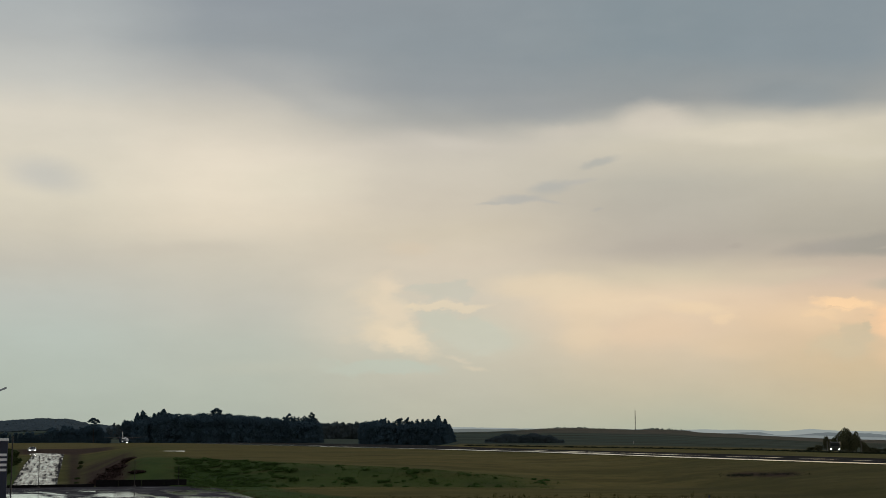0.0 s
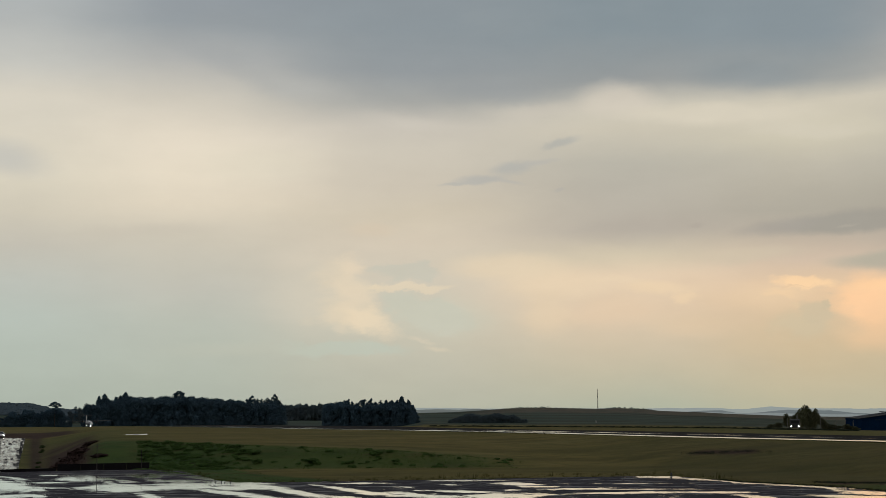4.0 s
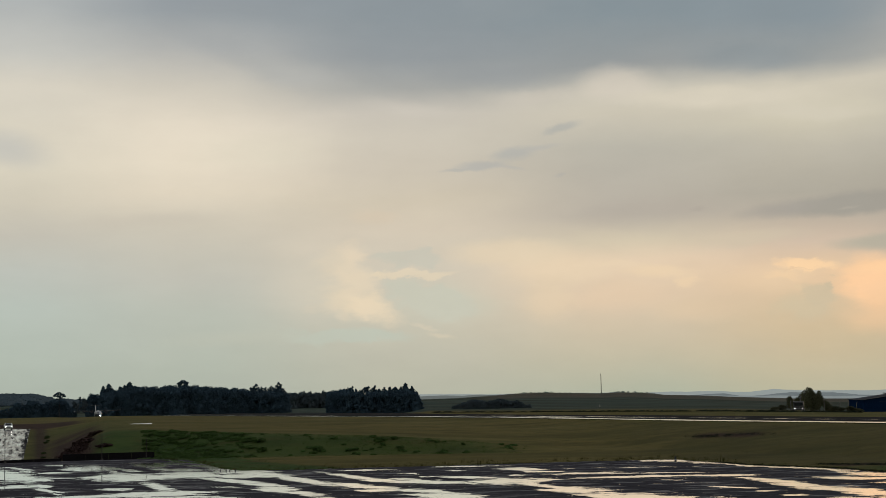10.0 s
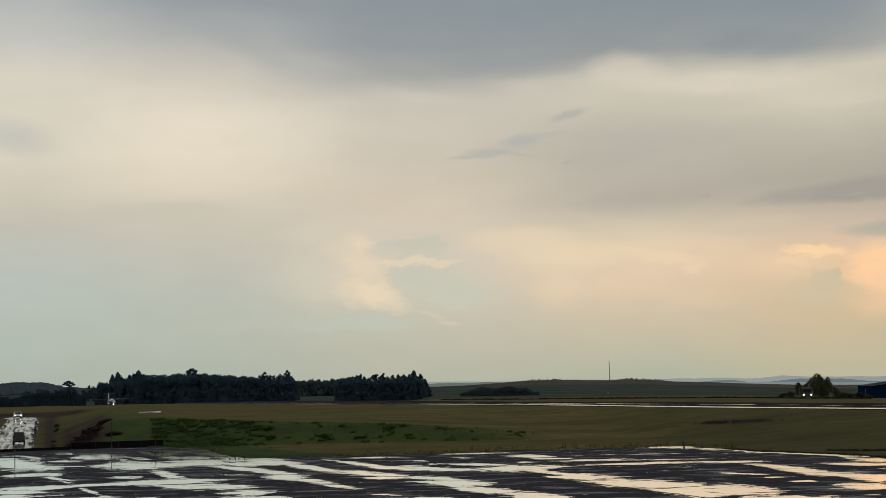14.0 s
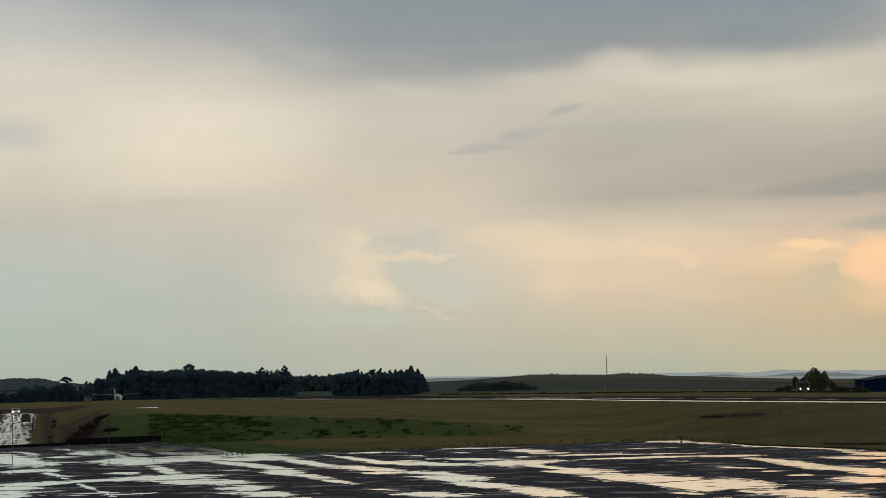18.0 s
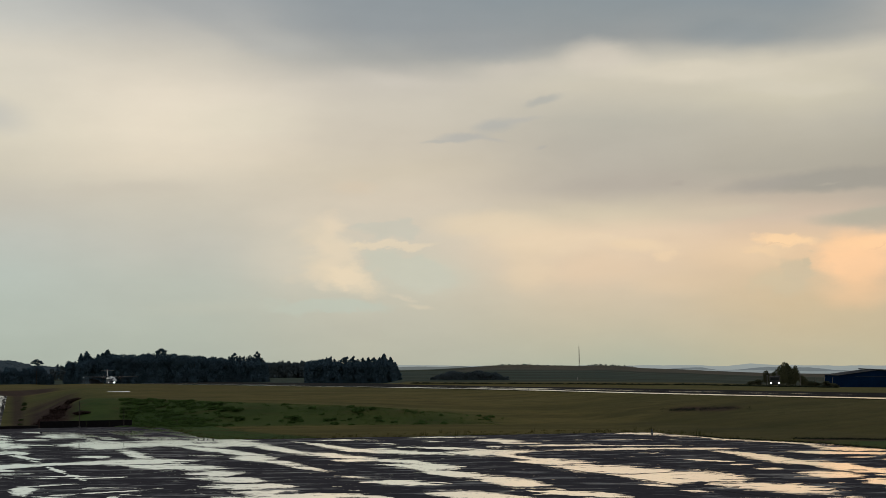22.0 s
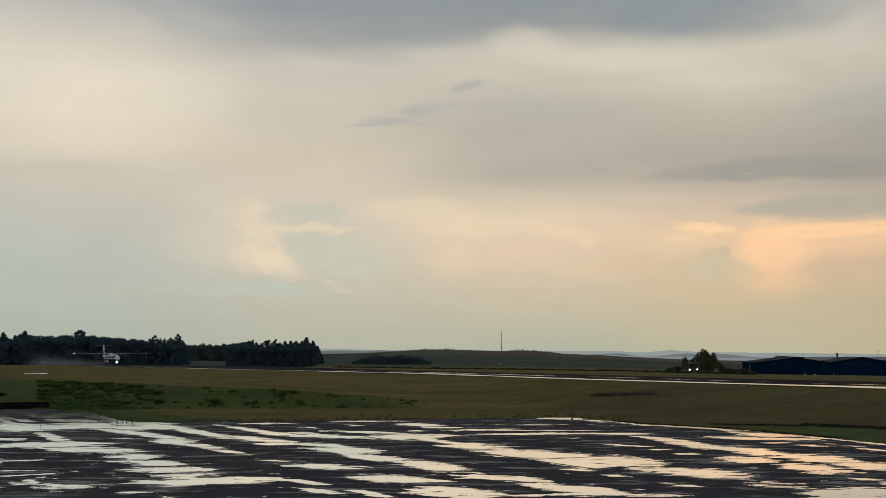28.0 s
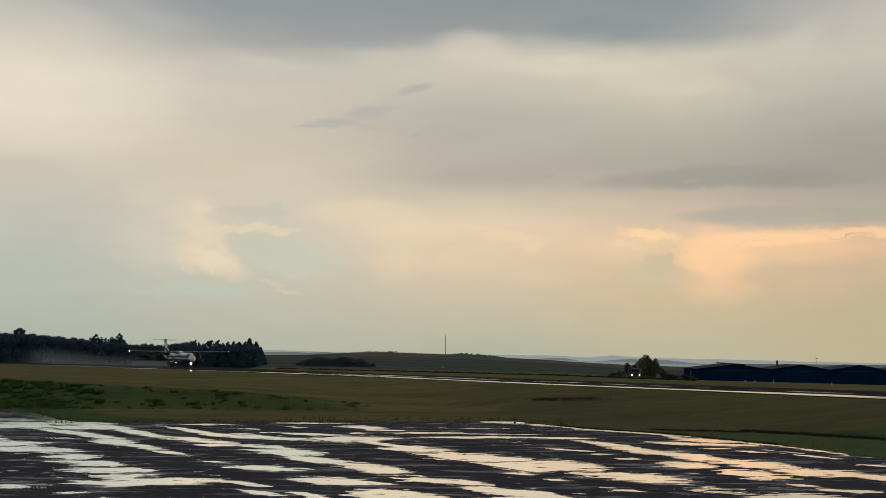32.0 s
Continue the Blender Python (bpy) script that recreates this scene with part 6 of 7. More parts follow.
M_POST = material("weathered_grey_post", (0.13, 0.125, 0.11), 0.85, vary=0.2, scale=0.7)


def fence_posts():
    for az in (9.9, 9.55, 10.2):
        d = 420
        p = polar(az, d)
        root = thing("fence_post", Matrix.Translation((p.x, p.y, gz(p.x, p.y))), "pale concrete fence post beside the hangar", "post", "fence posts")
        bm = bmesh.new()
        box(bm, -0.09, 0.09, -0.09, 0.09, -0.1, 2.7, 0.02)
        part("shaft", bm, M_POST, root)
        bm = bmesh.new()
        tube(bm, (0, 0, 2.65), (0.3, 0, 3.0), 0.06, 0.05, 6)
        part("crook", bm, M_POST, root)
    for az, d, h, lean in ((8.05, 315, 3.4, 0.0), (8.2, 314, 3.0, -0.35), (8.95, 318, 3.1, 0.0), (7.65, 318, 2.4, 0.0)):
        p = polar(az, d)
        root = thing("stay_pole", Matrix.Translation((p.x, p.y, gz(p.x, p.y))) @ Matrix.Rotation(lean, 4, "Y"), "weathered grey pole beside the parked truck", "pole", "poles by the truck")
        bm = bmesh.new()
        tube(bm, (0, 0, -0.2), (0, 0, h), 0.1, 0.07, 7)
        part("shaft", bm, M_POST, root)
        bm = bmesh.new()
        tube(bm, (0, 0, h), (0, 0, h + 0.08), 0.1, 0.05, 7)
        part("cap", bm, M_METAL, root)


fence_posts()


def wheel(parent, x, y, r, w, names=("wheel", "tyre", "rim")):
    hub = new(names[0])
    hub.parent = parent
    hub.matrix_basis = Matrix.Translation((x, y, r))
    bm = bmesh.new()
    seg = 18
    prof = ((0.62, -0.5), (0.9, -0.5), (1.0, -0.32), (1.0, 0.32), (0.9, 0.5), (0.62, 0.5))
    loft(bm, [[(rr * r * math.cos(6.28318 * k / seg), yy * w, rr * r * math.sin(6.28318 * k / seg)) for rr, yy in prof] for k in range(seg)] + [[(rr * r, yy * w, 0) for rr, yy in prof]], cap=False)
    part(names[1], bm, M_RUBBER, hub)
    bm = bmesh.new()
    tube(bm, (0, -w * 0.42, 0), (0, w * 0.42, 0), r * 0.62, r * 0.62, 14)
    part(names[2], bm, M_METAL, hub)
    return hub


def build_car(name, m, paint, label, tall, lit):
    """Length along +x (the front), wheels on z = 0."""
    root = thing(name, m, label, "car")
    L, W = 4.3, 1.74
    body = [(-2.15, 0.42), (-2.12, 0.92), (-1.0 if tall < 1.6 else -2.05, 1.0), (0.95, 0.98), (2.0, 0.82), (2.15, 0.55), (2.1, 0.3), (-2.05, 0.3)]
    bm = bmesh.new()
    loft(bm, [[(x * (1 - 0.02 * abs(k)), y, z) for x, z in body] for k, y in ((-1, -W / 2), (0, -W / 2 + 0.08), (0, W / 2 - 0.08), (1, W / 2))])
    bmesh.ops.bevel(bm, geom=list(bm.edges), offset=0.035, segments=1, affect="EDGES")
    part("body", bm, paint, root)
    back = -1.75 if tall < 1.6 else -2.0
    cab = [(back, 0.96), (back + 0.45, tall - 0.06), (back + 0.9, tall), (0.15, tall - 0.02), (1.05, 0.95)]
    bm = bmesh.new()
    loft(bm, [[(x, y * (1 - 0.16 * (z - 0.96) / (tall - 0.96)), z) for x, z in cab] for y in (-W / 2 + 0.06, W / 2 - 0.06)])
    part("cabin", bm, M_GLASS, root, "dark glazed cabin")
    bm = bmesh.new()
    box(bm, back + 0.5, 0.15, -W / 2 + 0.2, W / 2 - 0.2, tall - 0.02, tall + 0.035, 0.015)
    part("roof", bm, paint, root)
    for y in (-1, 1):
        for x0, z0, x1, z1 in ((0.15, tall - 0.02, 1.05, 0.95), (back + 0.45, tall - 0.04, back, 0.96)):
            bm = bmesh.new()
            tube(bm, (x0, y * (W / 2 - 0.2), z0), (x1, y * (W / 2 - 0.07), z1), 0.045, 0.05, 6)
            part("pillar", bm, paint, root)
        bm = bmesh.new()
        lump(bm, 2.08, y * 0.62, 0.68, 0.08, 0.13, 0.08, 2, 0.0)
        part("headlight", bm, M_LAMP if lit else M_GLASS, root, "lit headlight" if lit else "")
        bm = bmesh.new()
        box(bm, -2.16, -2.1, y * 0.68 - 0.13, y * 0.68 + 0.13, 0.68, 0.86, 0.01)
        part("tail_light", bm, material("red_lens", (0.25, 0.01, 0.012), 0.3) if "red_lens" not in bpy.data.materials else bpy.data.materials["red_lens"], root, "red tail light")
        bm = bmesh.new()
        box(bm, 0.72, 0.9, y * (W / 2 + 0.09) - 0.07, y * (W / 2 + 0.09) + 0.07, 0.95, 1.08, 0.02)
        part("mirror", bm, paint, root)
    for x, z, w in ((2.12, 0.44, 0.72), (-2.14, 0.48, 0.74)):
        bm = bmesh.new()
        box(bm, x - 0.06, x + 0.06, -w, w, z - 0.1, z + 0.08, 0.02)
        part("bumper", bm, M_DARK, root)
    bm = bmesh.new()
    box(bm, 2.14, 2.19, -0.26, 0.26, 0.5, 0.6)
    part("number_plate", bm, M_CONCRETE, root)
    for x in (-1.3, 1.35):
        for y in (-0.78, 0.78):
            wheel(root, x, y, 0.31, 0.2)
    return root


M_SILVER = material("white_car_paint", (0.7, 0.7, 0.69), 0.3, 0.0, vary=0.08, scale=0.6)
M_CHARCOAL = material("charcoal_car_paint", (0.022, 0.024, 0.028), 0.3, 0.2, vary=0.12, scale=0.6)
white_car = build_car("white_car", Matrix(), M_SILVER, "white car with lit headlights on the wet road", 1.48, True)
dark_car = build_car("dark_car", Matrix(), M_CHARCOAL, "dark boxy car driving away up the wet road", 1.78, False)


def build_truck():
    az, d = 7.95, 300.0
    p = polar(az, d)
    z = gz(p.x, p.y)
    face = math.atan2(-p.y, -p.x)
    root = thing("parked_truck", Matrix.Translation((p.x, p.y, z)) @ Matrix.Rotation(face, 4, "Z"), "parked grey service truck with both headlights lit", "truck")
    bm = bmesh.new()
    box(bm, -0.9, 0.9, -1.05, 1.05, 0.75, 2.1, 0.12)
    part("cab", bm, M_DARK, root)
    bm = bmesh.new()
    box(bm, 0.86, 0.93, -0.85, 0.85, 1.35, 1.95, 0.02)
    part("windscreen", bm, M_GLASS, root)
    bm = bmesh.new()
    box(bm, -5.2, -1.0, -1.1, 1.1, 0.9, 2.2, 0.04)
    part("cargo_box", bm, M_DARK, root)
    bm = bmesh.new()
    box(bm, -5.2, 0.9, -0.5, 0.5, 0.5, 0.9)
    part("chassis", bm, M_DARK, root)
    bm = bmesh.new()
    box(bm, 0.85, 1.05, -1.1, 1.1, 0.45, 0.8, 0.04)
    part("bumper", bm, M_DARK, root)
    for y in (-0.8, 0.8):
        bm = bmesh.new()
        lump(bm, 1.03, y, 0.75, 0.07, 0.11, 0.11, 2, 0.0)
        part("headlight", bm, M_LAMP, root, "lit headlight")
    for x in (0.1, -4.1):
        for y in (-0.92, 0.92):
            wheel(root, x, y, 0.45, 0.26)


build_truck()


# ---- the airliner ----


def naca(chord, thick, n=9):
    up, lo = [], []
    for k in range(n + 1):
        u = 0.5 * (1 - math.cos(math.pi * k / n))
        t = 5 * thick * (0.2969 * math.sqrt(u) - 0.126 * u - 0.3516 * u * u + 0.2843 * u ** 3 - 0.1036 * u ** 4)
        up.append((-u * chord, t * chord))
        lo.append((-u * chord, -t * chord * 0.8))
    return up + lo[-2:0:-1]


M_FUSELAGE = material("off_white_airliner_paint", (0.50, 0.51, 0.53), 0.35, vary=0.08, scale=0.4)
M_WING = material("grey_wing_paint", (0.10, 0.105, 0.11), 0.45, vary=0.1, scale=0.4)


M_REDLENS = material("dull_red_lens", (0.28, 0.02, 0.02), 0.3)


def build_airliner():
    """A twin turboprop with a high wing and a T tail; the nose along +x, main wheels at the origin."""
    root = thing("airliner", Matrix(), "white and navy twin turboprop airliner with landing lights lit", "aeroplane")
    zc, R = 2.35, 1.435

    def hull(x0, x1, arc0, arc1, grow, stations):
        rings = []
        for x, r, z in stations:
            if x0 <= x <= x1:
                rings.append([(x, (r + grow) * math.sin(a), zc + z + (r + grow) * math.cos(a)) for a in np.linspace(arc0, arc1, 19)])
        return rings

    st = [(12.75, 0.08, -0.42), (12.55, 0.4, -0.38), (12.1, 0.72, -0.3), (11.4, 1.02, -0.18), (10.6, 1.28, -0.06), (9.7, 1.41, 0), (8.6, R, 0), (4, R, 0), (0, R, 0), (-4, R, 0), (-6, R * 0.98, 0.03),
          (-8, R * 0.84, 0.2), (-10, R * 0.62, 0.45), (-12, R * 0.36, 0.72), (-13.6, R * 0.16, 0.92), (-14.3, 0.05, 1.0)]
    bm = bmesh.new()
    loft(bm, hull(-20, 20, 0, 6.28318 * 18 / 19, 0, st)[::-1])
    part("fuselage", bm, M_FUSELAGE, root, "white fuselage", smooth=True)
    bm = bmesh.new()
    loft(bm, hull(-11, 12.2, 1.66, 4.62, 0.012, st)[::-1], cap=False, closed=False)
    part("belly", bm, M_NAVY, root, "dark navy belly", smooth=True)
    for y in (-1, 1):
        bm = bmesh.new()
        loft(bm, [[(x, y * (r + 0.014) * math.sin(a), zc + z + (r + 0.014) * math.cos(a)) for a in np.linspace(0.82 + 0.025 * k, 1.5, 7)] for k, (x, r, z) in enumerate(st) if -10.5 <= x <= 11.5], cap=False, closed=False)
        part("stripe", bm, M_NAVY, root, "dark navy stripe along the windows", smooth=True)
    for y in (-1, 1):
        bm = bmesh.new()
        loft(bm, [[(x, y * (rr + 0.02) * math.sin(a), zc + zz + (rr + 0.02) * math.cos(a)) for a in (0.35, 0.6, 0.95, 1.2)] for x, rr, zz in ((11.35, 1.02, -0.16), (10.75, 1.24, -0.08), (10.2, 1.35, -0.03))], cap=False, closed=False)
        part("cockpit_window", bm, M_GLASS, root)
        for k in range(17):
            x = 7.2 - k * 0.82
            bm = bmesh.new()
            box(bm, x, x + 0.3, y * 1.41 - 0.02, y * 1.41 + 0.02, zc + 0.25, zc + 0.68, 0.015)
            part("cabin_window", bm, M_GLASS, root)
    bm = bmesh.new()
    loft(bm, [[(x, 0.55 * math.sin(a) * w, 3.85 + 0.32 * math.cos(a) * w) for a in np.linspace(0, 5.9, 12)] for x, w in ((4.2, 0.1), (3.2, 0.8), (1, 1.5), (-2, 1.3), (-3.8, 0.2))][::-1])
    part("wing_fairing", bm, M_FUSELAGE, root, smooth=True)
    for y in (-1, 1):
        sec = [(0.0, 2.62, 1.9, 3.98), (4.9, 2.57, 1.9, 3.98), (13.1, 1.45, 1.45, 4.22), (13.52, 0.9, 1.2, 4.24)]
        bm = bmesh.new()
        rings = [[(x0 + u, y * yy, z0 + v) for u, v in naca(c, 0.17)] for yy, c, x0, z0 in sec]
        loft(bm, rings if y < 0 else rings[::-1])
        part("wing", bm, M_WING, root, smooth=True)
        bm = bmesh.new()
        box(bm, -0.95, -0.62, min(y * 1.9, y * 9.2), max(y * 1.9, y * 9.2), 3.78, 3.88, 0.02)
        part("flap", bm, M_WING, root)
        bm = bmesh.new()
        loft(bm, [[(x, y * 4.05 + 0.56 * w * math.sin(a), 3.62 + z + 0.62 * w * math.cos(a)) for a in np.linspace(0, 5.9, 14)] for x, w, z in ((4.55, 0.55, 0.1), (4.2, 0.85, 0.05), (3.0, 1.0, 0), (0.5, 0.95, 0.05), (-1.6, 0.5, 0.12), (-2.3, 0.1, 0.2))][::-1])
        part("nacelle", bm, M_NAVY, root, "dark navy engine nacelle", smooth=True)
        bm = bmesh.new()
        loft(bm, [[(4.5 + x, y * 4.05 + r * math.sin(a), 3.72 + r * math.cos(a)) for a in np.linspace(0, 5.8, 12)] for x, r in ((-0.05, 0.32), (0.3, 0.27), (0.62, 0.1), (0.72, 0.02))])
        spin = part("propeller", bm, M_DARK, root, smooth=True)
        spin.data.transform(Matrix.Translation((-4.7, -y * 4.05, -3.72)))
        spin.matrix_basis = Matrix.Translation((4.7, y * 4.05, 3.72))
        PROPS.append((spin, y))
        for k in range(6):
            bm = bmesh.new()
            rot = Matrix.Rotation(6.28318 * k / 6, 4, "X")
            loft(bm, [[rot @ Vector((c * math.sin(tw) * s, c * math.cos(tw) * s, r)) + rot @ Vector((0.03 * q, 0, 0)) for s, q in ((-0.5, 0), (0, 1), (0.5, 0), (0, -1))] for r, c, tw in ((0.25, 0.2, 0.9), (0.8, 0.34, 0.6), (1.5, 0.34, 0.4), (1.96, 0.18, 0.3))])
            part("blade", bm, M_DARK, spin)
        # tailplane
        bm = bmesh.new()
        rings = [[(x0 + u, y * yy, 7.35 + v) for u, v in naca(c, 0.12)] for yy, c, x0 in ((0.0, 1.75, -11.9), (3.6, 1.05, -12.4), (3.68, 0.7, -12.5))]
        loft(bm, rings if y < 0 else rings[::-1])
        part("tailplane", bm, M_WING, root, smooth=True)
        # main gear
        bm = bmesh.new()
        loft(bm, [[(x, y * 1.62 + 0.52 * w * math.sin(a), 1.25 + 0.48 * w * math.cos(a)) for a in np.linspace(0, 5.9, 12)] for x, w in ((2.9, 0.12), (1.9, 0.8), (0, 1.0), (-1.8, 0.8), (-3.0, 0.1))][::-1])
        part("gear_pod", bm, M_NAVY, root, smooth=True)
        bm = bmesh.new()
        tube(bm, (0, y * 1.75, 1.2), (0, y * 2.05, 0.45), 0.12, 0.1, 8)
        part("gear_leg", bm, M_METAL, root)
        for o in (-0.22, 0.22):
            wheel(root, 0, y * 2.05 + o, 0.43, 0.26)
        bm = bmesh.new()
        lump(bm, 0.9, y * 13.56, 4.2, *((0.14, 0.11, 0.12) if y < 0 else (0.07, 0.06, 0.06)), 2, 0.0)
        part("wing_tip_light", bm, M_STROBE, root, "lit white wing tip light")
        bm = bmesh.new()
        lump(bm, 2.95, y * 1.62, 1.25, 0.06, 0.08, 0.08, 2, 0.0)
        part("landing_light", bm, M_STROBE, root, "lit landing light")
    # fin
    bm = bmesh.new()
    loft(bm, [[(x0 + u, v, z) for u, v in naca(c, t)] for z, c, x0, t in ((3.2, 5.2, -7.6, 0.1), (3.9, 3.9, -9.0, 0.11), (5.2, 3.1, -10.3, 0.11), (7.3, 2.3, -11.7, 0.11))])
    part("fin", bm, M_FUSELAGE, root, "pale tail fin", smooth=True)
    bm = bmesh.new()
    loft(bm, [[(x0 + u, v, z) for u, v in naca(c, 0.12)] for z, c, x0 in ((3.9, 3.0, -9.3), (6.6, 2.15, -11.35))])
    part("fin_panel", bm, M_NAVY, root, "navy panel on the fin", smooth=True)
    bm = bmesh.new()
    lump(bm, -12.6, 0, 7.52, 0.8, 0.16, 0.16, 2, 0.0)
    part("fin_fairing", bm, M_FUSELAGE, root)
    bm = bmesh.new()
    lump(bm, -12.4, 0, 7.72, 0.12, 0.08, 0.1, 2, 0.0)
    part("beacon", bm, M_REDLENS, root, "red tail beacon")
    # nose gear
    bm = bmesh.new()
    tube(bm, (10.6, 0, 1.3), (10.77, 0, 0.35), 0.09, 0.07, 8)
    part("nose_leg", bm, M_METAL, root)
    for o in (-0.17, 0.17):
        wheel(root, 10.77, o, 0.34, 0.2)
    for y in (-0.14, 0.14):
        bm = bmesh.new()
        lump(bm, 10.85, y, 0.98, 0.08, 0.12, 0.14, 2, 0.0)
        part("taxi_light", bm, M_LANDING, root, "brilliant taxi light on the nose leg")
    for x in (7.6, -6.6):
        bm = bmesh.new()
        box(bm, x, x + 0.72, 1.36, 1.45, zc - 0.75, zc + 0.85, 0.02)
        part("door", bm, M_FUSELAGE, root, "closed cabin door")
    return root


PROPS = []
airliner = build_airliner()


def build_spray():
    """Fine mist thrown up behind the wheels: soft rigid puffs trailing along the runway."""
    m = bpy.data.materials.new("spray_mist")
    m.use_nodes = True
    t = m.node_tree
    t.nodes.remove(t.nodes["Principled BSDF"])
    tc, n, sp = t.nodes.new("ShaderNodeTexCoord"), t.nodes.new("ShaderNodeTexNoise"), t.nodes.new("ShaderNodeSeparateXYZ")
    n.inputs["Scale"].default_value, n.inputs["Detail"].default_value = 0.16, 5
    t.links.new(tc.outputs["Object"], n.inputs[0])
    t.links.new(tc.outputs["Generated"], sp.inputs[0])

    def faded(v, lo, hi, a, c):
        r = t.nodes.new("ShaderNodeMapRange")
        r.interpolation_type = "SMOOTHSTEP"
        for k, w in enumerate((lo, hi, a, c)):
            r.inputs[k + 1].default_value = w
        t.links.new(v, r.inputs[0])
        return r.outputs[0]

    cover = faded(n.outputs[0], 0.3, 0.7, 0.02, 0.05)
    for v in (faded(sp.outputs[2], 0.1, 1.0, 1.0, 0.0), faded(sp.outputs[0], 0.0, 0.5, 0.0, 1.0), faded(sp.outputs[0], 0.5, 1.0, 1.0, 0.0)):
        mu = t.nodes.new("ShaderNodeMath")
        mu.operation = "MULTIPLY"
        t.links.new(cover, mu.inputs[0])
        t.links.new(v, mu.inputs[1])
        cover = mu.outputs[0]
    clear, drops, mix = t.nodes.new("ShaderNodeBsdfTransparent"), t.nodes.new("ShaderNodeBsdfTranslucent"), t.nodes.new("ShaderNodeMixShader")
    drops.inputs[0].default_value = (0.62, 0.70, 0.80, 1)
    face, both = t.nodes.new("ShaderNodeBsdfDiffuse"), t.nodes.new("ShaderNodeAddShader")
    face.inputs[0].default_value = (0.62, 0.70, 0.80, 1)
    t.links.new(drops.outputs[0], both.inputs[0])
    t.links.new(face.outputs[0], both.inputs[1])
    t.links.new(cover, mix.inputs[0])
    t.links.new(clear.outputs[0], mix.inputs[1])
    t.links.new(both.outputs[0], mix.inputs[2])
    t.links.new(mix.outputs[0], t.nodes["Material Output"].inputs[0])
    out = []
    for k in range(14):
        # a drifting veil, arched across the lane
        bm = bmesh.new()
        tall, half = 1.8 + 0.42 * k, 13.0 + 0.9 * k
        loft(bm, [[(x, y * (1.2 + 0.2 * k) + 0.5 * noise.noise((x * 0.1, y, k)), tall * (1 - y * y) + 0.4 * noise.noise((x * 0.12, y, k + 9))) for y in np.linspace(-1, 1, 9)]
                  for x in np.linspace(-half, half, 13)], cap=False, closed=False)
        ob = mesh_ob("spray_puff", bm, m, True)
        tagged(ob, "thin grey spray thrown up by the rolling wheels", "spray", "spray behind the airliner")
        out.append(ob)
    return out


spray = build_spray()


def build_bird(label):
    root = thing("bird", Matrix(), label, "bird", "birds in flight")
    bm = bmesh.new()
    loft(bm, [[(x, r * math.cos(a), r * math.sin(a)) for a in np.linspace(0, 5.3, 7)] for x, r in ((-0.2, 0.012), (-0.12, 0.045), (0.02, 0.06), (0.12, 0.045), (0.18, 0.025), (0.23, 0.004))])
    part("body", bm, M_DARK, root, smooth=True)
    for y in (-1, 1):
        bm = bmesh.new()
        loft(bm, [[(0.09 - s * 0.06, y * s * 0.02 + y * q, z), (-0.08 - s * 0.05, y * q, z), (0.0, y * q, z + 0.012)] for q, z, s in ((0.03, 0.02, 0), (0.2, 0.1, 1), (0.42, 0.08, 2))])
        part("wing", bm, M_DARK, root)
    bm = bmesh.new()
    loft(bm, [[(-0.18, -0.03, 0), (-0.18, 0.03, 0), (-0.18, 0, 0.015)], [(-0.32, -0.06, 0), (-0.32, 0.06, 0), (-0.32, 0, 0.01)]])
    part("tail", bm, M_DARK, root)
    return root


birds = [build_bird("small dark bird in flight under the clouds") for _ in range(3)]

# ---- what moves ----


LANE = 109.0


def on_runway(s, lift=0.12):
    x, y = RUN_N * LANE + RUN_S * s
    return float(x), float(y), float(run_z(s)) + lift


# seconds and metres along the runway
ROLL = ((0, -885), (3, -877), (6, -867), (9, -856), (12, -843), (14, -834), (15, -827), (16, -819), (17, -808), (18, -794), (19, -778), (20, -760), (21, -740), (22, -714), (23, -685), (24, -655),
        (25, -624), (26, -590), (27, -555), (28, -518), (29, -480), (30, -441), (31, -400), (32, -357))


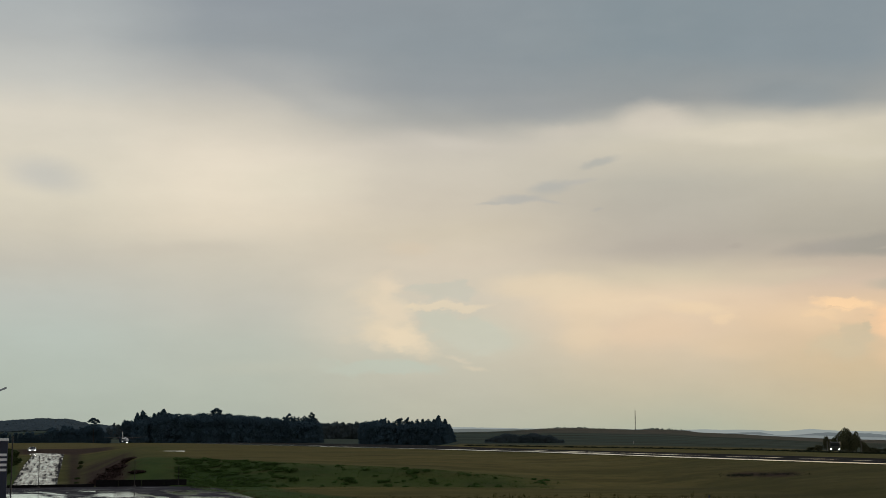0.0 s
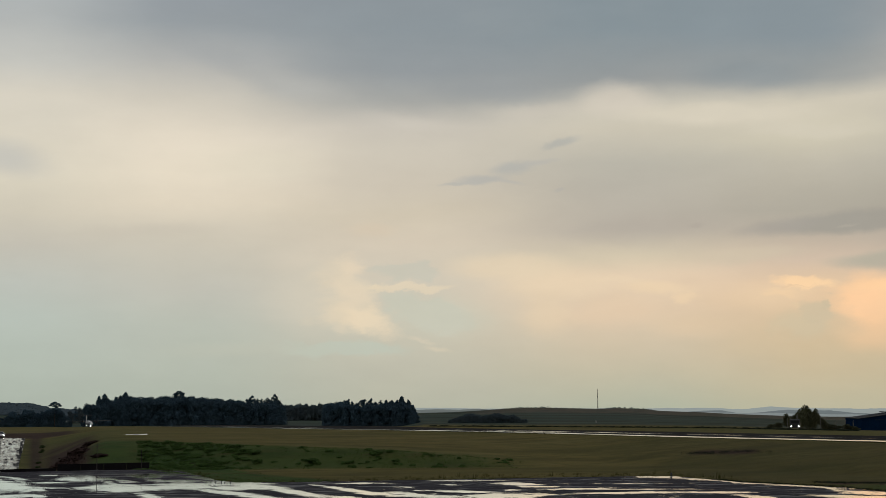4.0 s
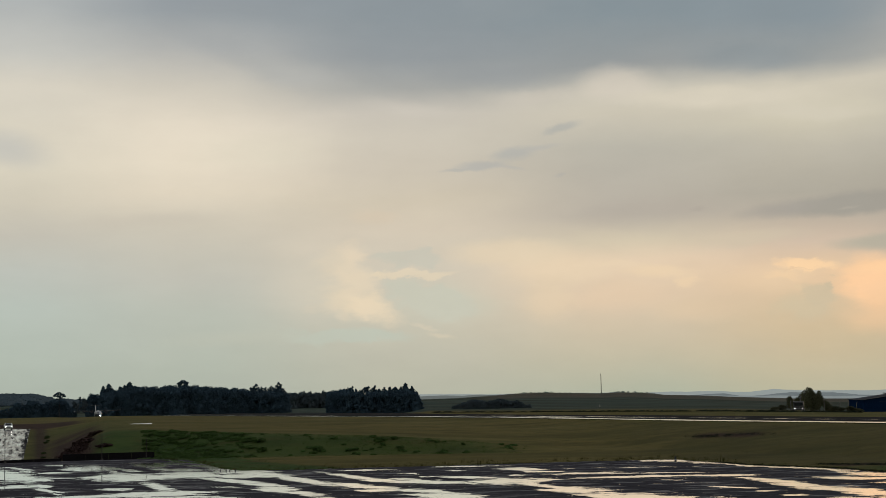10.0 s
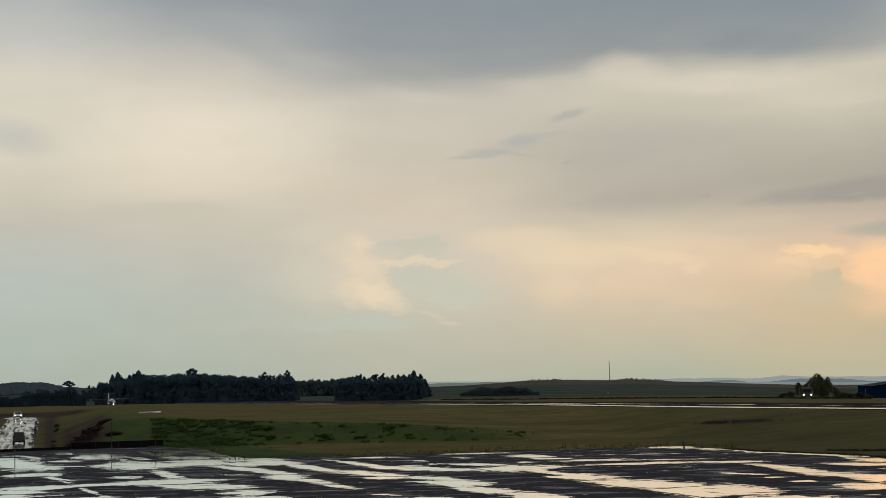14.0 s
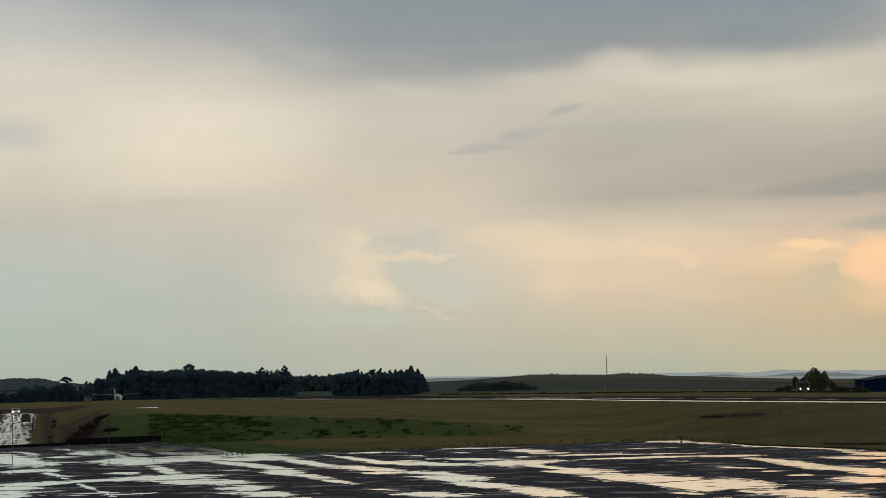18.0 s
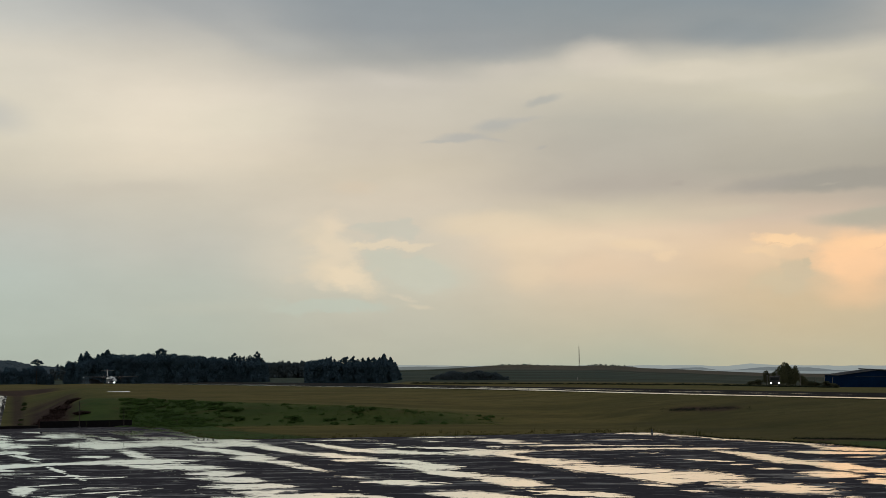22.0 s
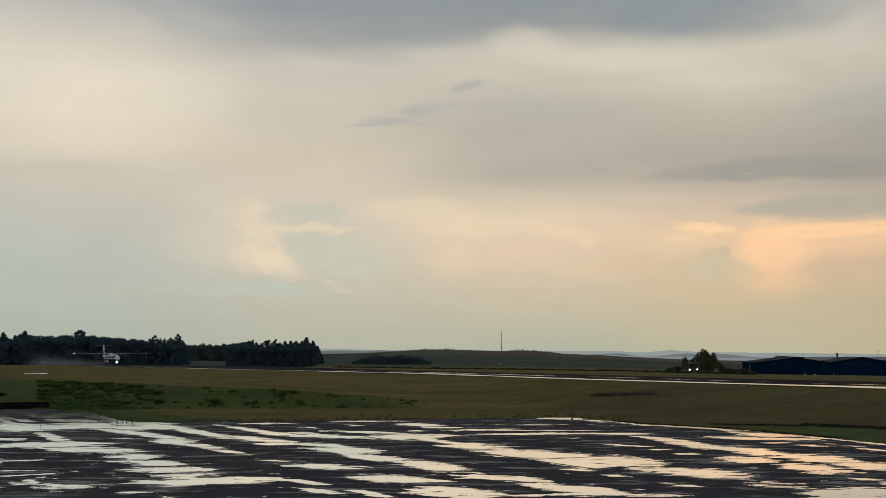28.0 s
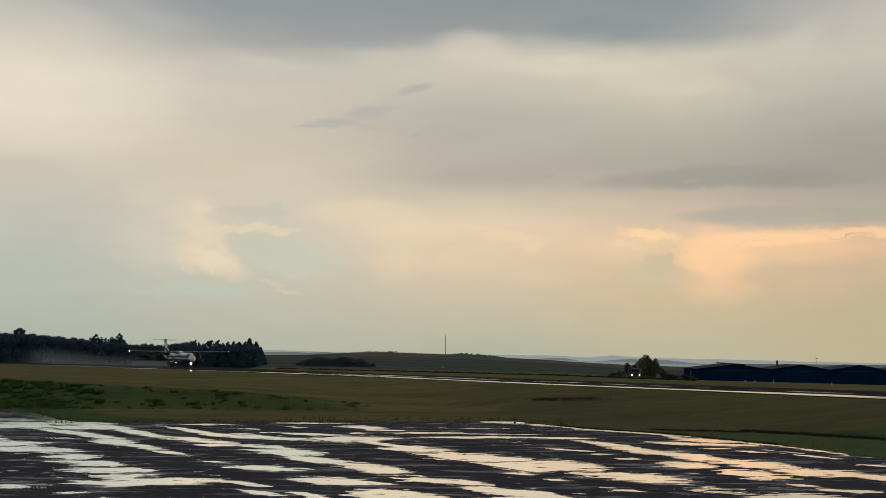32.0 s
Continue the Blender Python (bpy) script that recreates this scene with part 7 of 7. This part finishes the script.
def motions():
    heading = math.degrees(math.atan2(RUN_S[1], RUN_S[0]))
    at = lambda t: float(np.interp(t, [r[0] for r in ROLL], [r[1] for r in ROLL]))
    rows = []
    for t, s in ROLL:
        pitch = math.degrees(math.atan2(float(run_z(s + 6) - run_z(s - 6)), 12))
        rows.append((t, pose(*on_runway(s), 0, -pitch, heading)))
    walk(airliner, rows)
    for spin, y in PROPS:
        walk(spin, [(k / 5, pose(4.7, y * 4.05, 3.72, k * 77 * y, 0, 0)) for k in range(161)])
    for k, puff in enumerate(spray):
        rows = []
        for t in (0, 4, 8, 12, 15, 18, 20, 22, 24, 26, 28, 30, 32):
            reach = float(np.interp(t, (0, 14, 20, 23, 26, 32), (0.0, 0.02, 0.2, 0.55, 0.9, 1.0)))
            s = at(t) - 8 - reach * (4 + k * 13)
            rows.append((t, pose(*on_runway(s, 0.05 - 6.0 * (1 - reach) ** 2), 0, 0, heading)))
        walk(puff, rows)
    # cars on the road
    w = []
    for t, az, d in ((0, -24.54, 354), (3, -24.3, 348), (6, -24.2, 341), (9, -24.14, 336), (14, -24.15, 334), (20, -24.12, 330), (26, -24.15, 322), (32, -24.2, 312)):
        p = polar(az, d)
        w.append((t, pose(p.x, p.y, road_z(min(d, 336)) + 0.09, 0, -1, -90 + 24.2 + 3)))
    walk(white_car, w)
    w = []
    for t, az, d in ((0, -29.5, 180), (9, -28.0, 180), (11.5, -25.9, 188), (12.3, -24.9, 196), (13, -24.26, 205), (14, -24.1, 219), (15.2, -23.95, 236), (16.5, -23.8, 254), (17.5, -23.75, 273), (18.5, -23.7, 286), (19.5, -23.66, 299), (20.5, -23.66, 311), (23, -23.9, 334), (32, -24.0, 336)):
        p = polar(az, d)
        w.append((t, pose(p.x, p.y, max(road_z(d), -4.45) + 0.09, 0, 1, 90 + 23.8 - 1)))
    walk(dark_car, w)
    # birds crossing the sky
    for bird, rows in zip(birds, BIRDS):
        out = []
        for k, (t, az, el, d) in enumerate(rows):
            p, q = EYE + polar(az, d, d * math.tan(radians(el))), rows[min(k + 1, len(rows) - 1)]
            out.append((t, pose(p.x, p.y, p.z, 15 * (-1) ** k, 0, 180 if rows[-1][1] < 0 else 0)))
        walk(bird, out)


BIRDS = (((0, 75, 14, 150), (12, 60, 14, 150), (22, 40, 13.4, 150), (23.6, 22, 12.6, 140), (24, 11.97, 12.34, 130), (24.4, 2.15, 11.47, 130), (24.8, -6.48, 10.61, 135), (25.2, -14.09, 10.51, 140), (25.5, -18.93, 10.56, 145), (26.5, -34, 11, 160), (32, -80, 12, 300)),
         ((0, 80, 18, 150), (12, 62, 18, 150), (22, 42, 16.5, 150), (23.8, 19, 15.2, 130), (24.4, 5.02, 14.49, 125), (24.8, -5.28, 13.93, 130), (25.0, -9.9, 13.57, 132), (25.2, -14.17, 13.42, 135), (26.5, -38, 13, 160), (32, -80, 14, 300)),
         ((0, -80, 6, 200), (14, -62, 5, 200), (26, -40, 3.0, 190), (28, -22.5, 2.2, 180), (28.5, -14.86, 1.83, 180), (28.7, -11.6, 1.72, 180), (29, -6.82, 1.19, 180), (29.3, -2.0, 0.4, 185), (29.7, 4.5, -0.4, 190), (30, 9.5, -0.7, 190), (31, 27, -0.5, 190), (32, 42, 0.5, 200)))

motions()
